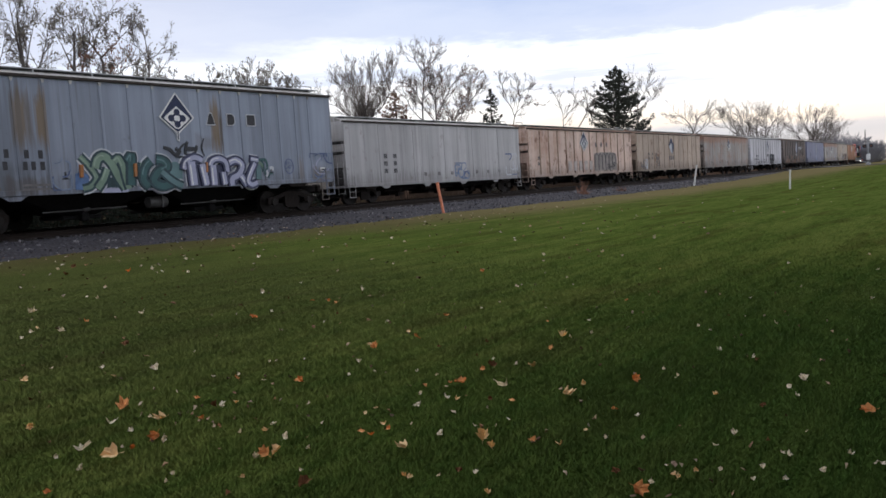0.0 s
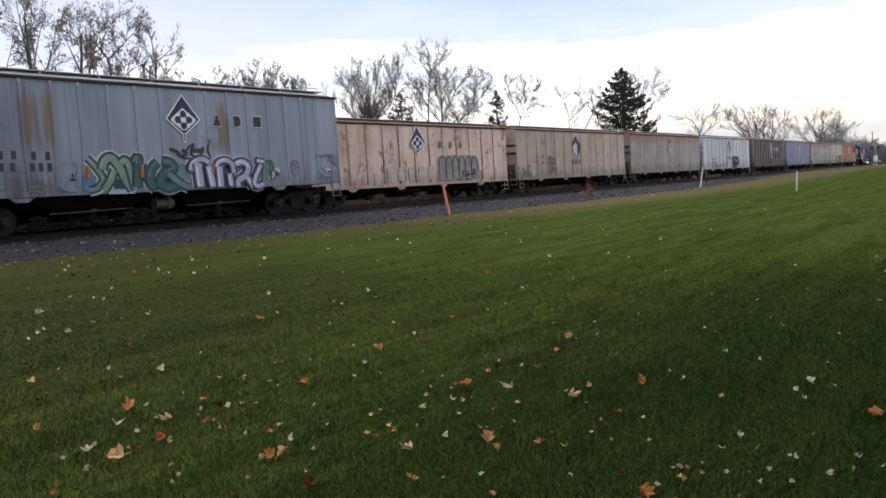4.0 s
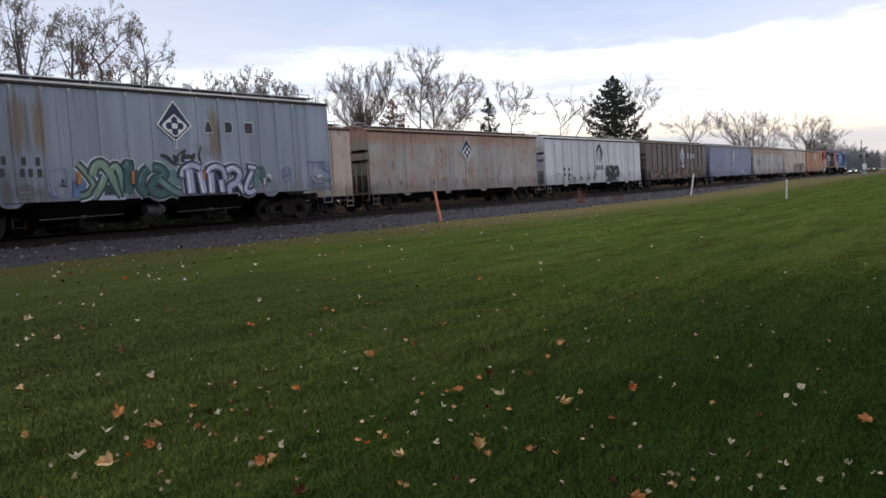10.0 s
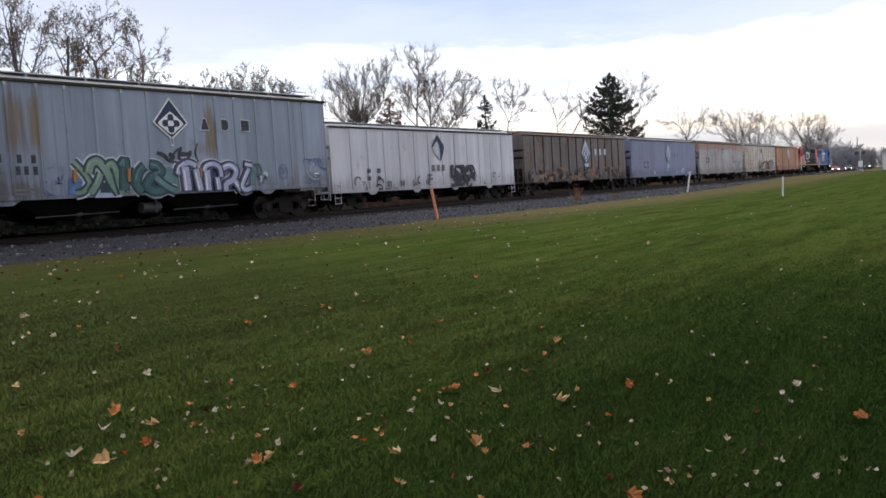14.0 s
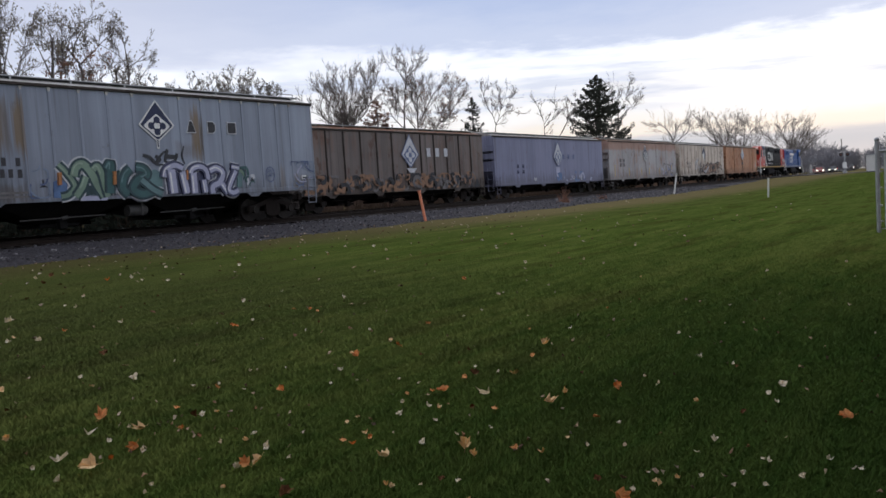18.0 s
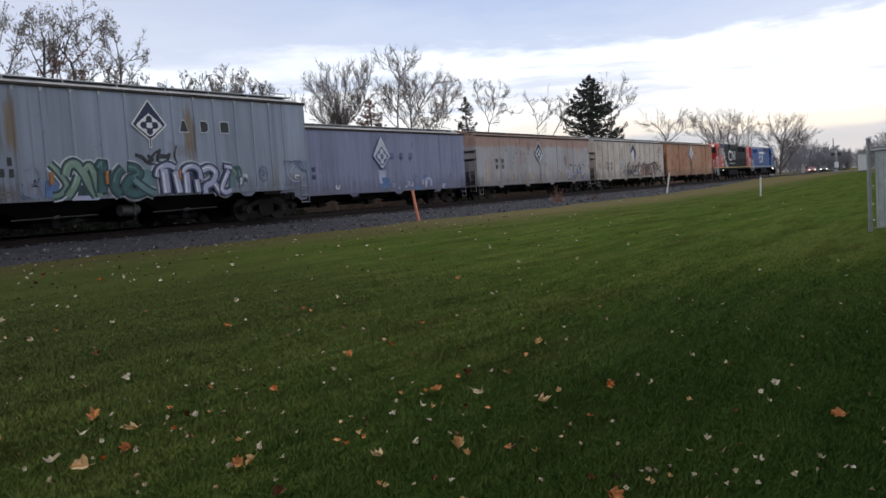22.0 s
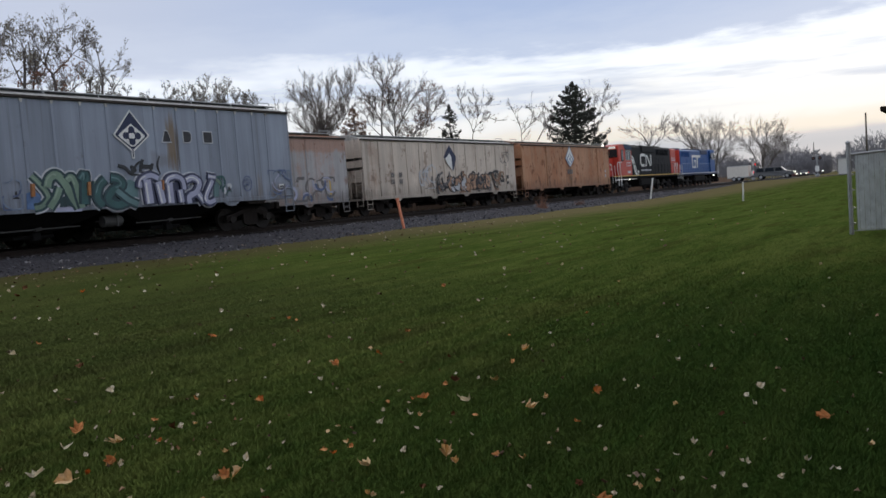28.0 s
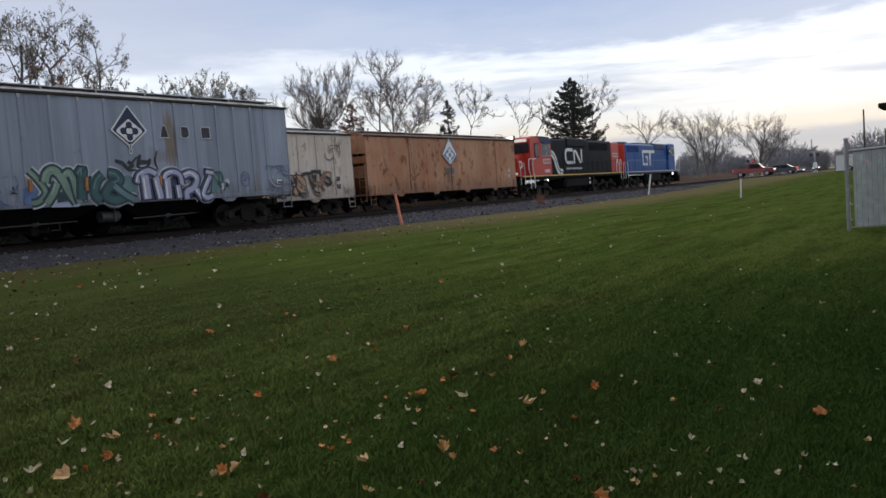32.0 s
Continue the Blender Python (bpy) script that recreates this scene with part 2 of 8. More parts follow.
M = {
    "black_iron": plain("sooty_iron", (0.011, 0.0105, 0.0105), 0.85, vary=0.4),
    "brown_iron": plain("rusty_iron", (0.019, 0.015, 0.013), 0.85, vary=0.5),
    "wheel": plain("worn_wheel_steel", (0.032, 0.028, 0.026), 0.55, 0.4, vary=0.4),
    "rail": plain("rail_steel", (0.024, 0.018, 0.015), 0.75, 0.2, vary=0.4),
    "railhead": plain("worn_rail_head", (0.10, 0.095, 0.09), 0.5, 0.6, vary=0.15),
    "tie": plain("creosoted_oak", (0.030, 0.026, 0.023), 0.9, vary=0.5, scale=3.0),
    "white": plain("white_paint", (0.70, 0.70, 0.68), 0.55, vary=0.1),
    "old_white": plain("faded_white_paint", (0.50, 0.51, 0.54), 0.65, vary=0.22),
    "navy": plain("navy_paint", (0.014, 0.022, 0.065), 0.55, vary=0.25),
    "faded_navy": plain("faded_navy_paint", (0.10, 0.13, 0.24), 0.6, vary=0.25),
    "stencil": plain("black_stencil_paint", (0.035, 0.035, 0.04), 0.7, vary=0.3),
    "dim_stencil": plain("worn_grey_stencil_paint", (0.14, 0.13, 0.13), 0.7, vary=0.3),
    "yellow": plain("reflector_yellow", (0.55, 0.36, 0.08), 0.5, vary=0.2),
    "red": plain("locomotive_red", (0.44, 0.034, 0.018), 0.45, vary=0.2),
    "hood_black": plain("locomotive_black", (0.010, 0.011, 0.015), 0.62, vary=0.3),
    "blue": plain("locomotive_blue", (0.012, 0.070, 0.245), 0.45, vary=0.22),
    "pale_rail": plain("pale_blue_rail_paint", (0.22, 0.28, 0.40), 0.5, vary=0.2),
    "roof_blue": plain("dusty_dark_blue", (0.045, 0.06, 0.11), 0.6, vary=0.25),
    "glass": plain("dark_window_glass", (0.02, 0.024, 0.03), 0.08, vary=0.05, relief=0),
    "galv": plain("galvanised_steel", (0.36, 0.37, 0.38), 0.45, 0.55, vary=0.18),
    "dull_steel": plain("dull_grey_steel", (0.085, 0.082, 0.08), 0.6, 0.3, vary=0.3),
    # eave angles and one wagon's posts, coloured far darker than the roofs
    "eave": plain("dark_eave_paint", (0.05, 0.042, 0.038), 0.8, vary=0.5, scale=1.5),
    "slat": plain("grey_green_privacy_slats", (0.53, 0.56, 0.575), 0.55, vary=0.18),
    "orange_stake": plain("faded_orange_plastic", (0.66, 0.22, 0.12), 0.6, vary=0.15),
    "white_stake": plain("weathered_white_plastic", (0.62, 0.61, 0.58), 0.6, vary=0.15),
    "rubber": plain("rubber", (0.02, 0.02, 0.02), 0.85, vary=0.2),
    "bark_dark": plain("dark_bark", (0.125, 0.110, 0.102), 0.95, vary=0.4, scale=2.0, relief=0.4),
    "twig": plain("fine_twigs", (0.165, 0.142, 0.130), 0.95, vary=0.35, relief=0),
    "needle": plain("spruce_needles", (0.050, 0.054, 0.043), 0.8, vary=0.5, relief=0),
    "olive_leaf": plain("withered_olive_leaves", (0.26, 0.24, 0.20), 0.8, vary=0.45, relief=0),
    "rust_leaf": plain("rust_brown_leaves", (0.215, 0.115, 0.08), 0.8, vary=0.4, relief=0),
    "rust_needle": plain("rust_brown_needles", (0.25, 0.165, 0.125), 0.85, vary=0.45, relief=0),
    "brush": plain("dry_brush", (0.085, 0.060, 0.046), 0.95, vary=0.4, relief=0),
    "asphalt": plain("worn_asphalt", (0.07, 0.07, 0.072), 0.9, vary=0.25, scale=1.5),
    "siding": plain("pale_siding", (0.55, 0.54, 0.52), 0.6, vary=0.12),
    "shingle": plain("grey_shingles", (0.10, 0.10, 0.105), 0.9, vary=0.3),
    "brick_red": plain("dull_red_brick", (0.20, 0.09, 0.07), 0.9, vary=0.3),
    "van_grey": plain("dark_silver_car_paint", (0.075, 0.078, 0.082), 0.35, 0.2, vary=0.08, relief=0),
    "car_red": plain("dark_red_car_paint", (0.17, 0.022, 0.018), 0.3, 0.1, vary=0.08, relief=0),
    "car_dark": plain("dark_car_paint", (0.025, 0.028, 0.033), 0.3, 0.2, vary=0.08, relief=0),
    "trailer": plain("cream_trailer_skin", (0.62, 0.58, 0.52), 0.5, vary=0.1),
    "worn_board": plain("worn_grey_board_paint", (0.26, 0.25, 0.25), 0.7, vary=0.3),
    "pole": plain("weathered_pole_wood", (0.10, 0.085, 0.07), 0.9, vary=0.3, scale=3.0),
    "teal": plain("teal_spray_paint", (0.035, 0.095, 0.098), 0.5, vary=0.25, scale=2.0),
    "sage": plain("sage_green_spray_paint", (0.17, 0.25, 0.185), 0.5, vary=0.2, scale=2.0),
    "lilac": plain("lilac_spray_paint", (0.36, 0.37, 0.50), 0.5, vary=0.15, scale=2.0),
    "spray_black": plain("black_spray_paint", (0.022, 0.024, 0.03), 0.5, vary=0.3),
    "blue_grey": plain("thin_blue_grey_spray", (0.17, 0.215, 0.30), 0.6, vary=0.25),
    "spray_blue": plain("blue_spray_paint", (0.09, 0.16, 0.32), 0.5, vary=0.3),
    "spray_orange": plain("orange_spray_paint", (0.36, 0.15, 0.05), 0.5, vary=0.25),
    "spray_peach": plain("peach_spray_paint", (0.42, 0.25, 0.16), 0.55, vary=0.25),
    "spray_rust": plain("tan_spray_paint", (0.24, 0.135, 0.08), 0.6, vary=0.3),
    "pale_sage": plain("pale_sage_spray_paint", (0.27, 0.35, 0.27), 0.5, vary=0.2, scale=2.0),
    "pale_teal": plain("pale_teal_spray_paint", (0.11, 0.19, 0.20), 0.5, vary=0.25, scale=2.0),
    "spray_ink": plain("blue_black_spray_paint", (0.045, 0.05, 0.10), 0.5, vary=0.3),
    "deep_teal": plain("dark_teal_spray_paint", (0.018, 0.045, 0.055), 0.5, vary=0.3),
    # near-black: the shade under the standing wagon put into a leaf colour
    "hedge": plain("gap_dark_leaves", (0.012, 0.015, 0.010), 0.95, vary=0.5, relief=0),
    "tan_brush": plain("tan_brown_brush", (0.24, 0.165, 0.12), 0.95, vary=0.35, relief=0),
    # haze of distance is put into the pale blue-grey of the woods
    "hazy_woods": plain("distant_grey_woods", (0.215, 0.21, 0.225), 0.95, vary=0.3, relief=0),
    "dim_patch": plain("thin_grey_spray", (0.27, 0.235, 0.215), 0.7, vary=0.4, scale=2.5),
    "pale_patch": plain("faded_patch_paint", (0.43, 0.37, 0.34), 0.7, vary=0.35, scale=2.5),
    "ochre": plain("ochre_rust_wash", (0.20, 0.135, 0.055), 0.75, vary=0.5, scale=3.0),
}


for key in ("rail", "tie", "wheel", "hood_black", "black_iron", "brown_iron", "eave", "blue", "roof_blue"):
    M[key].node_tree.nodes["Principled BSDF"].inputs["Specular IOR Level"].default_value = 0.15


def lamp_material(name, color, power):
    m, t, s = material(name)
    s.inputs["Emission Color"].default_value = (*color, 1)
    s.inputs["Emission Strength"].default_value = power
    s.inputs["Base Color"].default_value = (*color, 1)
    return m


M["headlight"] = lamp_material("lit_headlamp", (1.0, 0.93, 0.78), 4.0)
M["marker"] = lamp_material("lit_number_board", (1.0, 0.95, 0.85), 0.35)
M["red_lamp"] = lamp_material("lit_red_lamp", (1.0, 0.05, 0.04), 2.2)


def turf_tones(t, fine):
    """Green by the blade, with mower stripes, yellower patches, near shade put into the colour, and a dry verge beside
    the ballast.
    """
    v = coords(t)
    large, mid = noise_tex(t, v, 0.09, 4.0), noise_tex(t, v, 0.55, 5.0)
    turn = node(t, "ShaderNodeMapping", Rotation=(0, 0, radians(-9)), Scale=(0.10, 1.15, 0.1))
    t.links.new(t.nodes.new("ShaderNodeTexCoord").outputs["Object"], turn.inputs[0])
    stripe = noise_tex(t, turn.outputs[0], 1.0, 4.0, 0.6)
    turn = node(t, "ShaderNodeMapping", Rotation=(0, 0, radians(-9)), Scale=(0.9, 4.2, 1.0))
    t.links.new(t.nodes.new("ShaderNodeTexCoord").outputs["Object"], turn.inputs[0])
    tufts = noise_tex(t, turn.outputs[0], 1.0, 4.0)
    turn = node(t, "ShaderNodeMapping", Rotation=(0, 0, radians(-9)), Scale=(1.6, 9.0, 1.0))
    t.links.new(t.nodes.new("ShaderNodeTexCoord").outputs["Object"], turn.inputs[0])
    wisps = noise_tex(t, turn.outputs[0], 1.0, 5.0, 0.65)
    clump = noise_tex(t, v, 5.5, 3.0)
    green = ramp(t, [(0.15, (0.062, 0.095, 0.018)), (0.5, (0.076, 0.112, 0.022)), (0.85, (0.096, 0.128, 0.031))], fine, "LINEAR")
    green = mix(t, math_node(t, "MULTIPLY", ramp(t, [(0.45, (0, 0, 0)), (0.65, (1, 1, 1))], clump), 0.5), green, (0.036, 0.066, 0.010))
    dry = mix(t, math_node(t, "MULTIPLY", ramp(t, [(0.45, (0, 0, 0)), (0.70, (1, 1, 1))], mid), 0.60), green, (0.112, 0.110, 0.036))
    dry = mix(t, math_node(t, "MULTIPLY", ramp(t, [(0.46, (0, 0, 0)), (0.55, (1, 1, 1))], stripe), 0.80), dry, (0.036, 0.066, 0.012))
    dry = mix(t, math_node(t, "MULTIPLY", ramp(t, [(0.36, (1, 1, 1)), (0.46, (0, 0, 0))], stripe), 0.5), dry, (0.118, 0.142, 0.038))
    dry = mix(t, math_node(t, "MULTIPLY", ramp(t, [(0.46, (0, 0, 0)), (0.62, (1, 1, 1))], tufts), 0.55), dry, (0.041, 0.074, 0.013))
    dry = mix(t, math_node(t, "MULTIPLY", ramp(t, [(0.42, (0, 0, 0)), (0.62, (1, 1, 1))], wisps), 0.55), dry, (0.098, 0.122, 0.030))
    dry = mix(t, math_node(t, "MULTIPLY", ramp(t, [(0.40, (1, 1, 1)), (0.52, (0, 0, 0))], wisps), 0.5), dry, (0.030, 0.056, 0.010))
    lawn = mix(t, math_node(t, "MULTIPLY", large, 0.42), dry, (0.098, 0.112, 0.034))
    # long drifts of olive and of brown thatch, along the mowing
    turn = node(t, "ShaderNodeMapping", Rotation=(0, 0, radians(-14)), Scale=(0.28, 1.7, 0.1))
    t.links.new(t.nodes.new("ShaderNodeTexCoord").outputs["Object"], turn.inputs[0])
    drift = noise_tex(t, turn.outputs[0], 1.0, 3.0, 0.55)
    lawn = mix(t, math_node(t, "MULTIPLY", ramp(t, [(0.52, (0, 0, 0)), (0.68, (1, 1, 1))], drift), 0.45), lawn, (0.108, 0.128, 0.034))
    lawn = mix(t, math_node(t, "MULTIPLY", ramp(t, [(0.34, (1, 1, 1)), (0.48, (0, 0, 0))], drift), 0.60), lawn, (0.046, 0.050, 0.014))
    sep = t.nodes.new("ShaderNodeSeparateXYZ")
    t.links.new(t.nodes.new("ShaderNodeTexCoord").outputs["Object"], sep.inputs[0])
    # shade over the near right lawn, put into the colour as a ragged dark ellipse
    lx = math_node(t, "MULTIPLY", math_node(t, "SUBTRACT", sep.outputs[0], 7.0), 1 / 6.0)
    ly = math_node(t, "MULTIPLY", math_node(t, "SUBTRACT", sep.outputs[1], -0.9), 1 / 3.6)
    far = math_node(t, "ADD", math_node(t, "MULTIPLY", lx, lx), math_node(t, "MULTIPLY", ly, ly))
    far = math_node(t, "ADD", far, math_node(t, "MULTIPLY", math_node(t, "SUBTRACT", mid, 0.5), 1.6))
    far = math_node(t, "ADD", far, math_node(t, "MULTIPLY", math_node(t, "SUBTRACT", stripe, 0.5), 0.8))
    near_shade = ramp(t, [(0.0, (1, 1, 1)), (0.5, (0.62, 0.62, 0.62)), (1.0, (0, 0, 0))], math_node(t, "MULTIPLY", far, 0.38), "LINEAR")
    lawn = mix(t, math_node(t, "MULTIPLY", near_shade, 0.84), lawn, (0.021, 0.047, 0.010))
    # a darker, browner ellipse of turf on the left, ragged at its edge
    tx = math_node(t, "MULTIPLY", math_node(t, "SUBTRACT", sep.outputs[0], 4.0), 1 / 9.0)
    ty = math_node(t, "MULTIPLY", math_node(t, "SUBTRACT", sep.outputs[1], 13.0), 1 / 7.5)
    brown_spread = math_node(t, "ADD", math_node(t, "MULTIPLY", tx, tx), math_node(t, "MULTIPLY", ty, ty))
    brown_spread = math_node(t, "ADD", brown_spread, math_node(t, "MULTIPLY", math_node(t, "SUBTRACT", mid, 0.5), 1.2))
    lawn = mix(t, math_node(t, "MULTIPLY", ramp(t, [(0.0, (1, 1, 1)), (1.0, (0, 0, 0))], math_node(t, "MULTIPLY", brown_spread, 0.6)), 0.62), lawn, (0.052, 0.056, 0.022))
    along = math_node(t, "SUBTRACT", sep.outputs[0], 25.0)
    across = math_node(t, "SUBTRACT", sep.outputs[1], math_node(t, "MULTIPLY", math_node(t, "MULTIPLY", along, along), 0.000263))
    across = math_node(t, "ADD", across, math_node(t, "MULTIPLY", mid, 2.6))
    across = math_node(t, "ADD", across, math_node(t, "MULTIPLY", math_node(t, "MULTIPLY", math_node(t, "SUBTRACT", sep.outputs[0], 13.0), 1 / 14.0, clamp=True), 1.6))
    verge = ramp(t, [(0.0, (0, 0, 0)), (0.55, (0.12, 0.12, 0.12)), (1.0, (1, 1, 1))], math_node(t, "MULTIPLY", math_node(t, "SUBTRACT", across, 13.0), 1 / 6.6), "LINEAR")
    whole = t.nodes.new("ShaderNodeVectorMath")
    whole.operation = "MULTIPLY"
    whole.inputs[1].default_value = (0.985, 1.0, 0.91)
    t.links.new(mix(t, math_node(t, "MULTIPLY", verge, 0.80), lawn, mix(t, ramp(t, [(0.0, (0, 0, 0)), (1.0, (1, 1, 1))], math_node(t, "MULTIPLY", math_node(t, "SUBTRACT", sep.outputs[0], 10.0), 1 / 25.0, clamp=True)), (0.078, 0.064, 0.032), (0.175, 0.135, 0.078))), whole.inputs[0])
    return whole.outputs[0]


def grass_material():
    m, t, s = material("mown_grass")
    fine = noise_tex(t, coords(t), 22.0, 5.0, 0.7)
    s.inputs["Roughness"].default_value = 1.0
    s.inputs["Specular IOR Level"].default_value = 0.0
    tone = t.nodes.new("ShaderNodeVectorMath")
    tone.operation = "SCALE"
    tone.inputs["Scale"].default_value = 0.86
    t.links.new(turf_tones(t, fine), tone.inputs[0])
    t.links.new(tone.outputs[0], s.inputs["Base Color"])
    bump(t, s, fine, 0.3, 0.03)
    return m


def blade_material():
    m, t, s = material("grass_blades")
    geo = t.nodes.new("ShaderNodeNewGeometry")
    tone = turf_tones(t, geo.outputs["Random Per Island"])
    bright = t.nodes.new("ShaderNodeVectorMath")
    bright.operation = "SCALE"
    up = t.nodes.new("ShaderNodeVectorMath")
    up.operation = "MULTIPLY_ADD"
    up.inputs[1].default_value, up.inputs[2].default_value = (0.45, 0.45, 0.45), (0.0, 0.0, 1.0)
    t.links.new(geo.outputs["Normal"], up.inputs[0])
    even = t.nodes.new("ShaderNodeVectorMath")
    even.operation = "NORMALIZE"
    t.links.new(up.outputs[0], even.inputs[0])
    t.links.new(even.outputs[0], s.inputs["Normal"])
    bright.inputs["Scale"].default_value = 1.5
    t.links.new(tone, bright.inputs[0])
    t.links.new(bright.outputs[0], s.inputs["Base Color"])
    s.inputs["Roughness"].default_value = 0.9
    s.inputs["Specular IOR Level"].default_value = 0.05
    return m


def ballast_material():
    m, t, s = material("crushed_stone_ballast")
    v = coords(t)
    cell = node(t, "ShaderNodeTexVoronoi", Scale=17.0)
    t.links.new(v, cell.inputs["Vector"])
    tone = ramp(t, [(0.0, (0.014, 0.0135, 0.017)), (0.5, (0.034, 0.033, 0.041)), (1.0, (0.100, 0.097, 0.108))], cell.outputs["Color"], "LINEAR")
    t.links.new(mix(t, math_node(t, "MULTIPLY", noise_tex(t, v, 0.6), 0.5), tone, (0.040, 0.035, 0.034)), s.inputs["Base Color"])
    s.inputs["Specular IOR Level"].default_value = 0.12
    s.inputs["Roughness"].default_value = 0.95
    bump(t, s, cell.outputs["Distance"], 0.9, 0.04)
    return m


def island_material(name, colors, rough=0.85):
    """Many small pieces, each of its own tone."""
    m, t, s = material(name)
    geo = t.nodes.new("ShaderNodeNewGeometry")
    k = len(colors) - 1
    t.links.new(ramp(t, [(i / k, c) for i, c in enumerate(colors)], geo.outputs["Random Per Island"], "LINEAR"), s.inputs["Base Color"])
    s.inputs["Roughness"].default_value = rough
    s.inputs["Specular IOR Level"].default_value = 0.2
    return m


M["grass"], M["ballast"] = grass_material(), ballast_material()
M["blade"] = blade_material()
M["stone"] = island_material("loose_ballast_stones", [(0.055, 0.054, 0.064), (0.085, 0.083, 0.097), (0.065, 0.061, 0.066), (0.105, 0.10, 0.108), (0.27, 0.26, 0.265)])
M["leaf_bits"] = island_material("fallen_leaf_litter", [(0.34, 0.24, 0.14), (0.40, 0.33, 0.24), (0.26, 0.13, 0.06), (0.045, 0.032, 0.022), (0.16, 0.09, 0.05), (0.48, 0.42, 0.34)])
LEAF_TONES = [plain("pale_yellow_leaf", (0.74, 0.53, 0.29), 0.75, vary=0.25, scale=30), plain("orange_leaf", (0.66, 0.31, 0.12), 0.75, vary=0.3, scale=30),
              plain("buff_leaf", (0.74, 0.66, 0.52), 0.75, vary=0.25, scale=30), plain("brown_leaf", (0.16, 0.075, 0.035), 0.8, vary=0.3, scale=30)]

# ---- shapes ----


def part(name, bm, mat, parent=None, label=""):
    me = bpy.data.meshes.new(name)
    if isinstance(bm, bmesh.types.BMesh):
        bm.normal_update()
        bm.to_mesh(me)
        bm.free()
    else:
        verts, faces = bm
        me.from_pydata(verts, [], faces)
    me.materials.append(mat)
    ob = new(name, me)
    ob.parent = parent
    return tagged(ob, label)


def box(bm, x0, x1, y0, y1, z0, z1, bevel=0.0):
    made = bmesh.ops.create_cube(bm, size=1, matrix=Matrix.LocRotScale(((x0 + x1) / 2, (y0 + y1) / 2, (z0 + z1) / 2), None, (x1 - x0, y1 - y0, z1 - z0)))
    if bevel:
        edges = list({e for v in made["verts"] for e in v.link_edges})
        bmesh.ops.bevel(bm, geom=edges, offset=bevel, segments=1, affect="EDGES")
    return bm


def boxed(*args, bevel=0.0):
    return box(bmesh.new(), *args, bevel=bevel)


def rod(bm, a, b, r, sides=8, r2=None):
    a, b = Vector(a), Vector(b)
    m = Matrix.Translation((a + b) / 2) @ (b - a).to_track_quat("Z", "Y").to_matrix().to_4x4()
    bmesh.ops.create_cone(bm, cap_ends=True, segments=sides, radius1=r, radius2=r if r2 is None else r2, depth=(b - a).length, matrix=m)
    return bm


def rodded(a, b, r, sides=8, r2=None):
    return rod(bmesh.new(), a, b, r, sides, r2)


def prism(bm, outline, y0, y1):
    """An outline of (x, z) drawn out along y."""
    front, back = [bm.verts.new((x, y0, z)) for x, z in outline], [bm.verts.new((x, y1, z)) for x, z in outline]
    n = len(outline)
    bm.faces.new(front)
    bm.faces.new(back[::-1])
    for i in range(n):
        bm.faces.new((front[i], back[i], back[(i + 1) % n], front[(i + 1) % n]))
    bmesh.ops.recalc_face_normals(bm, faces=bm.faces[:])
    return bm


def slab(outline, y0, y1):
    return prism(bmesh.new(), outline, y0, y1)


def ribbon(points, width):
    """The outline of a brush stroke through points (x, z)."""
    left, right = [], []
    for i, (x, z) in enumerate(points):
        a, b = points[max(i - 1, 0)], points[min(i + 1, len(points) - 1)]
        dx, dz = b[0] - a[0], b[1] - a[1]
        d = math.hypot(dx, dz) or 1
        left.append((x - dz / d * width / 2, z + dx / d * width / 2))
        right.append((x + dz / d * width / 2, z - dx / d * width / 2))
    return left + right[::-1]


def strip(bm, points, width, y0, y1):
    """A brush stroke: one thin plate that follows the points."""
    o = ribbon(points, width)
    n = len(points)
    rows = []
    for i in range(n):
        (ax, az), (bx, bz) = o[i], o[2 * n - 1 - i]
        rows.append([bm.verts.new(p) for p in ((ax, y0, az), (bx, y0, bz), (bx, y1, bz), (ax, y1, az))])
    for p, q in zip(rows, rows[1:]):
        for k in range(4):
            bm.faces.new((p[k], p[(k + 1) % 4], q[(k + 1) % 4], q[k]))
    bm.faces.new(rows[0][::-1])
    bm.faces.new(rows[-1])
    bmesh.ops.recalc_face_normals(bm, faces=bm.faces[:])
    return bm


def thing(name, m, label, category, group=""):
    ob = new(name)
    ob.empty_display_size = 0.3
    ob.matrix_basis = m
    return tagged(ob, label, category, group)


# ---- the line: two concentric tracks, rail heads at z = 0 ----
BEND = 0.527e-3          # 1 / radius of the curve
LINE_Y = 27.316          # the near side of the passing wagons at s = 25
MAIN, SIDING = 1.6, -2.7  # offsets of the two track centres from that side


def on_line(s, off=0.0):
    """The place and heading at arc length s, off metres to the far side."""
    d = s - 25.0
    a = BEND * d
    return Vector((25 + d * math.cos(a / 2) - off * math.sin(a), LINE_Y + d * math.sin(a / 2) + off * math.cos(a), 0)), a


def on_line_pose(s, off=0.0, z=0.0):
    p, a = on_line(s, off)
    return Matrix.Translation((p.x, p.y, z)) @ Matrix.Rotation(a, 4, "Z")


def smooth(a, b, x):
    x = min(1, max(0, (x - a) / (b - a)))
    return x * x * (3 - 2 * x)


